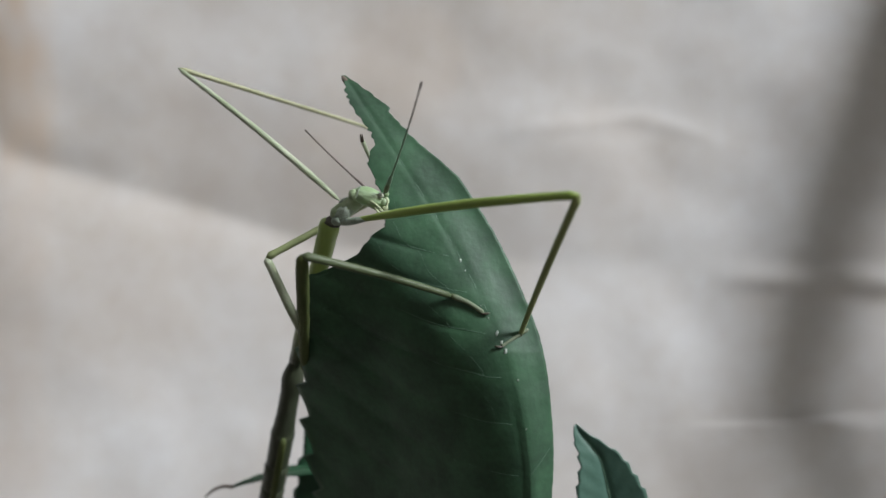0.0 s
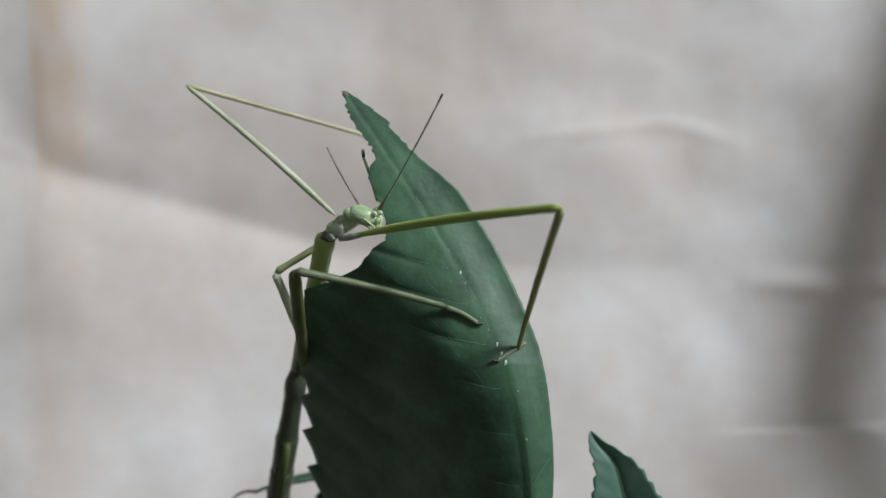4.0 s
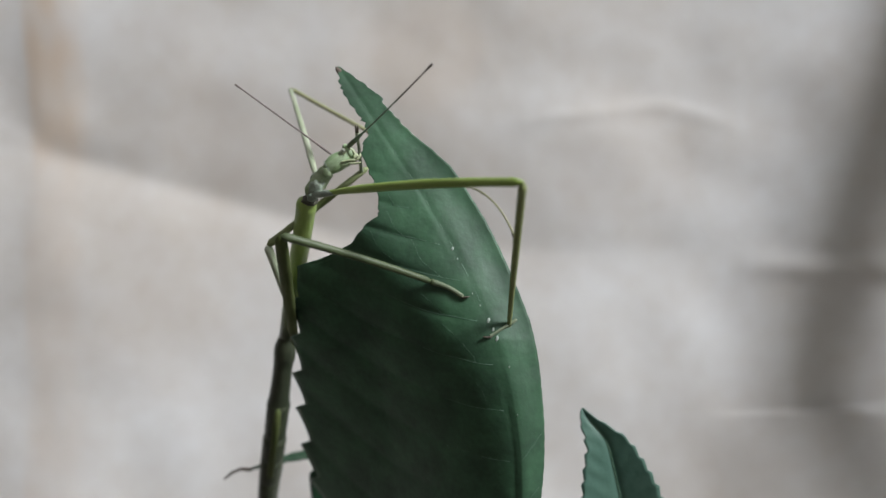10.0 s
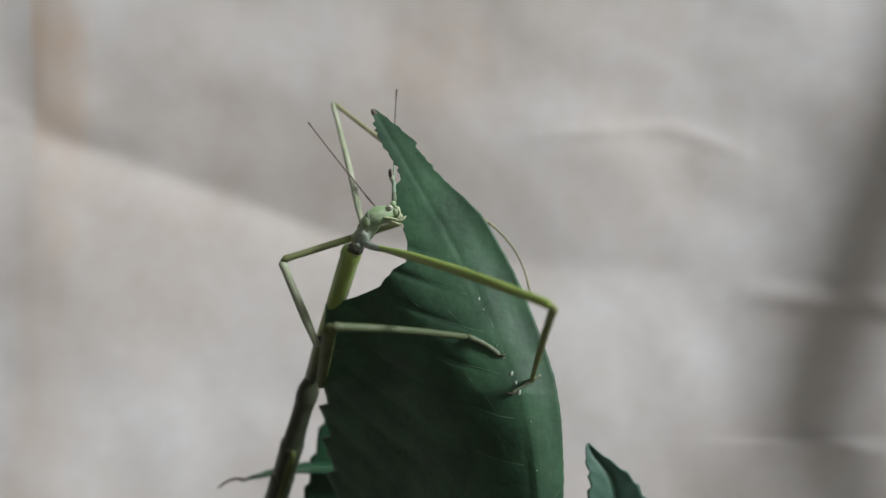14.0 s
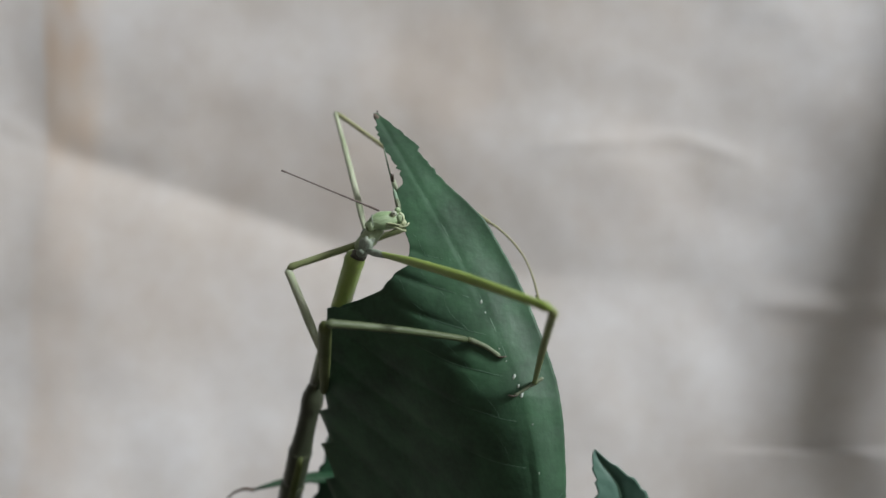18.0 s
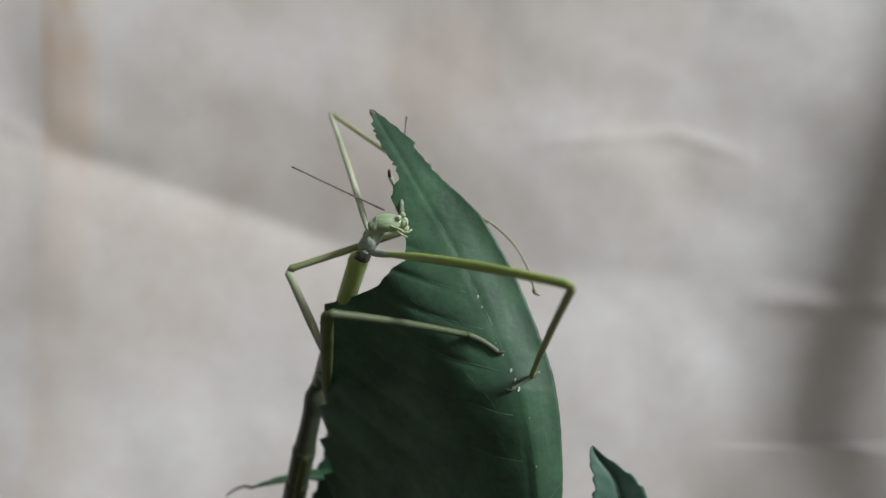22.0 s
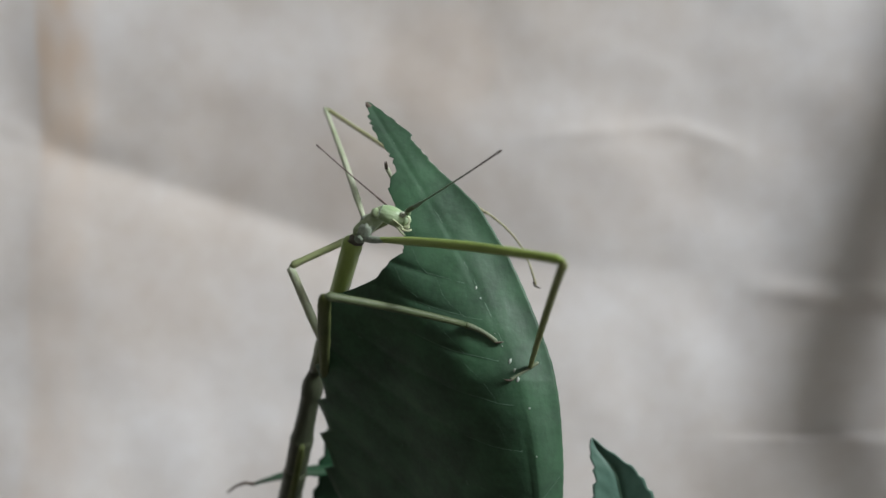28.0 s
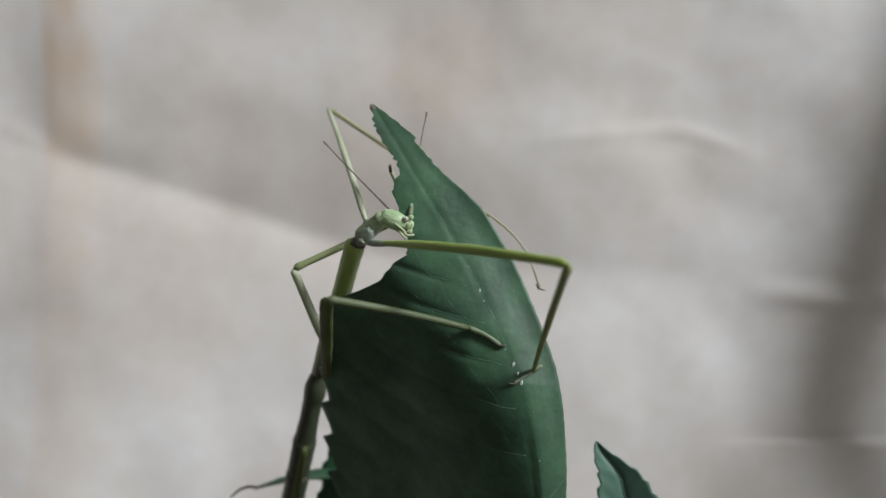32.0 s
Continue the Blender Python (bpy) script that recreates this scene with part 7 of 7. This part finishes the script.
    walk(near_front_tarsus, [
        (0, aim(25.02, -14.64, 3.6, 27.39, -13.74, 4.86)), (0.5, aim(24.7, -14.66, 3.23, 27.07, -13.85, 4.51)),
        (1, aim(24.7, -14.66, 3.32, 27.08, -13.91, 4.6)), (1.5, aim(24.9, -14.75, 3.38, 27.29, -13.91, 4.66)),
        (2, aim(25.16, -14.66, 3.23, 27.52, -13.86, 4.5)), (2.5, aim(25.2, -14.76, 2.66, 27.56, -13.91, 3.92)),
        (3, aim(25.39, -14.76, 2.43, 27.76, -13.91, 3.68)), (3.5, aim(25.41, -14.78, 2.76, 27.77, -14.02, 4.03)),
        (5.5, aim(25.67, -14.8, 2.47, 28.03, -14.01, 3.74)), (6, aim(25.37, -14.8, 3.17, 27.73, -14.04, 4.45)),
        (6.5, aim(25.94, -14.83, 2.69, 28.29, -13.99, 3.99)), (7, aim(25.64, -14.78, 2.23, 28, -13.92, 3.51)),
        (7.5, aim(25.96, -14.79, 1.9, 28.29, -13.98, 3.16)), (8, aim(26.16, -14.8, 1.77, 28.52, -13.91, 3.03)),
        (8.5, aim(26.01, -14.8, 1.46, 28.36, -13.88, 2.72)), (9, aim(25.95, -14.77, 1.82, 28.29, -13.9, 3.09)),
        (9.5, aim(25.93, -14.8, 1.25, 28.29, -13.92, 2.53)), (10, aim(25.9, -14.79, 1.08, 28.26, -14.04, 2.37)),
        (10.5, aim(25.94, -14.79, 1.15, 28.32, -13.94, 2.45)), (11, aim(24.96, -14.77, 0.25, 27.33, -13.97, 1.55)),
        (11.5, aim(24.23, -14.54, 1.68, 26.57, -13.92, 3.01)), (12, aim(24.21, -14.49, 2.16, 26.51, -13.91, 3.53)),
        (12.5, aim(24.76, -14.5, 1.89, 27.01, -13.99, 3.3)), (13, aim(24.25, -14.59, 2.37, 26.49, -14, 3.77)),
        (13.5, aim(24.39, -14.6, 1.89, 26.63, -14.03, 3.28)), (14, aim(24.63, -14.6, 2.03, 26.87, -14.09, 3.41)),
        (14.5, aim(24.99, -14.71, 1.91, 27.22, -14.08, 3.25)), (16.5, aim(24.68, -14.7, 2.19, 26.92, -14.06, 3.54)),
        (17, aim(24.39, -14.7, 2.16, 26.63, -14.11, 3.53)), (17.5, aim(24.66, -14.7, 2.18, 26.89, -14.06, 3.53)),
        (18, aim(24.71, -14.7, 2.12, 26.95, -14.12, 3.47)), (18.5, aim(24.53, -14.7, 2.46, 26.77, -14.06, 3.79)),
        (19, aim(24.19, -14.71, 2.52, 26.45, -14.03, 3.86)), (19.5, aim(24.44, -14.71, 2.5, 26.7, -14.05, 3.84)),
        (20, aim(24.03, -14.69, 2.91, 26.26, -14.08, 4.25)), (20.5, aim(24.33, -14.71, 2.18, 26.57, -14.1, 3.52)),
        (21, aim(24.03, -14.7, 2.77, 26.27, -14.06, 4.11)), (21.5, aim(24.29, -14.7, 2.3, 26.54, -14.03, 3.63)),
        (22, aim(24.06, -14.7, 2.62, 26.33, -14.11, 3.97)), (22.5, aim(24.19, -14.7, 2.77, 26.46, -14.08, 4.13)),
        (23, aim(24.47, -14.7, 2.57, 26.75, -14.04, 3.91)), (23.5, aim(24.1, -14.69, 2.8, 26.37, -14.03, 4.14)),
        (24, aim(24.17, -14.69, 2.18, 26.44, -14.07, 3.53)), (24.5, aim(23.96, -14.7, 2.39, 26.23, -14.1, 3.73)),
        (25, aim(24.26, -14.7, 2.11, 26.54, -14.09, 3.44)), (25.5, aim(24.17, -14.7, 2.1, 26.45, -14.11, 3.42)),
        (27.5, aim(24.4, -14.69, 2.22, 26.69, -14.06, 3.54)), (28, aim(24.32, -14.69, 1.87, 26.61, -14.05, 3.19)),
        (28.5, aim(24.19, -14.69, 2.21, 26.48, -14.07, 3.54)), (29, aim(24.42, -14.69, 1.63, 26.7, -14.06, 2.95)),
        (32, aim(24.42, -14.69, 1.63, 26.7, -14.06, 2.95)),
    ])
    walk(near_mid_tarsus, [
        (0, aim(19.85, -13.93, 9.27, 22.85, -14.14, 7.51)), (0.5, aim(19.69, -13.98, 9.04, 22.6, -14.23, 7.33)),
        (1, aim(19.79, -13.94, 9.14, 22.7, -14.22, 7.43)), (1.5, aim(19.9, -13.94, 9.33, 22.82, -14.21, 7.6)),
        (2, aim(19.88, -13.95, 9.21, 22.99, -14.22, 7.44)), (2.5, aim(19.8, -14.01, 8.67, 23.07, -14.22, 6.84)),
        (3, aim(19.58, -14.13, 8.51, 23.18, -14.33, 6.58)), (3.5, aim(19.83, -14.2, 8.83, 23.3, -14.35, 6.92)),
        (5.5, aim(20.06, -14.13, 8.55, 23.58, -14.36, 6.61)), (6, aim(19.75, -14.2, 9.16, 23.29, -14.37, 7.24)),
        (6.5, aim(20.03, -14.2, 8.82, 23.79, -14.39, 6.84)), (7, aim(19.73, -14.17, 8.37, 23.51, -14.34, 6.38)),
        (7.5, aim(19.95, -14.19, 8.15, 23.76, -14.34, 6.12)), (8, aim(20.02, -14.1, 8.12, 23.87, -14.35, 6.04)),
        (8.5, aim(19.88, -14.12, 7.75, 23.73, -14.35, 5.69)), (9, aim(19.94, -14.14, 7.97, 23.64, -14.33, 5.95)),
        (9.5, aim(19.95, -14.17, 7.55, 23.71, -14.34, 5.53)), (10, aim(19.73, -14.05, 7.45, 23.71, -14.34, 5.34)),
        (10.5, aim(20.05, -14.1, 7.29, 23.6, -14.34, 5.35)), (11, aim(19.36, -13.86, 6.31, 22.72, -14.14, 4.46)),
        (11.5, aim(18.93, -13.43, 7.62, 21.92, -13.91, 5.89)), (12, aim(19.2, -13.17, 7.9, 22.1, -13.75, 6.33)),
        (12.5, aim(19.63, -13.3, 7.81, 22.64, -13.75, 6.25)), (13, aim(19.32, -13.53, 8.2, 22.2, -13.85, 6.67)),
        (13.5, aim(19.49, -13.53, 7.98, 22.37, -13.94, 6.43)), (14, aim(19.73, -13.7, 8.03, 22.64, -13.95, 6.45)),
        (14.5, aim(19.95, -13.71, 7.86, 22.85, -14.06, 6.29)), (16.5, aim(19.48, -13.87, 8.21, 22.62, -14.15, 6.61)),
        (17, aim(19.2, -13.84, 8.16, 22.31, -14.15, 6.57)), (17.5, aim(19.54, -13.82, 8.26, 22.58, -14.14, 6.69)),
        (18, aim(19.57, -13.84, 8.15, 22.66, -14.15, 6.55)), (18.5, aim(19.4, -13.84, 8.49, 22.48, -14.15, 6.89)),
        (19, aim(19.16, -13.84, 8.61, 22.23, -14.16, 6.99)), (19.5, aim(19.36, -13.81, 8.56, 22.39, -14.15, 6.96)),
        (20, aim(19.07, -13.81, 8.91, 22.08, -14.15, 7.33)), (20.5, aim(19.22, -13.84, 8.2, 22.28, -14.16, 6.6)),
        (21, aim(19.1, -13.91, 8.79, 22.08, -14.15, 7.19)), (21.5, aim(19.22, -13.84, 8.35, 22.27, -14.15, 6.72)),
        (22, aim(19.18, -13.84, 8.59, 22.11, -14.16, 6.99)), (22.5, aim(19.34, -13.82, 8.87, 22.25, -14.15, 7.25)),
        (23, aim(19.39, -13.81, 8.6, 22.43, -14.15, 6.95)), (23.5, aim(19.2, -13.86, 8.79, 22.14, -14.15, 7.2)),
        (24, aim(19.15, -13.84, 8.21, 22.21, -14.15, 6.59)), (24.5, aim(19.04, -13.88, 8.4, 22.02, -14.16, 6.77)),
        (25, aim(19.25, -13.9, 8.16, 22.26, -14.15, 6.5)), (25.5, aim(19.29, -13.9, 8.13, 22.27, -14.16, 6.48)),
        (27.5, aim(19.54, -13.91, 8.29, 22.51, -14.16, 6.62)), (28, aim(19.46, -13.9, 7.94, 22.44, -14.16, 6.28)),
        (28.5, aim(19.45, -13.88, 8.28, 22.4, -14.16, 6.62)), (29, aim(19.5, -13.84, 7.69, 22.55, -14.16, 6.02)),
        (32, aim(19.5, -13.84, 7.69, 22.55, -14.16, 6.02)),
    ])


motions()
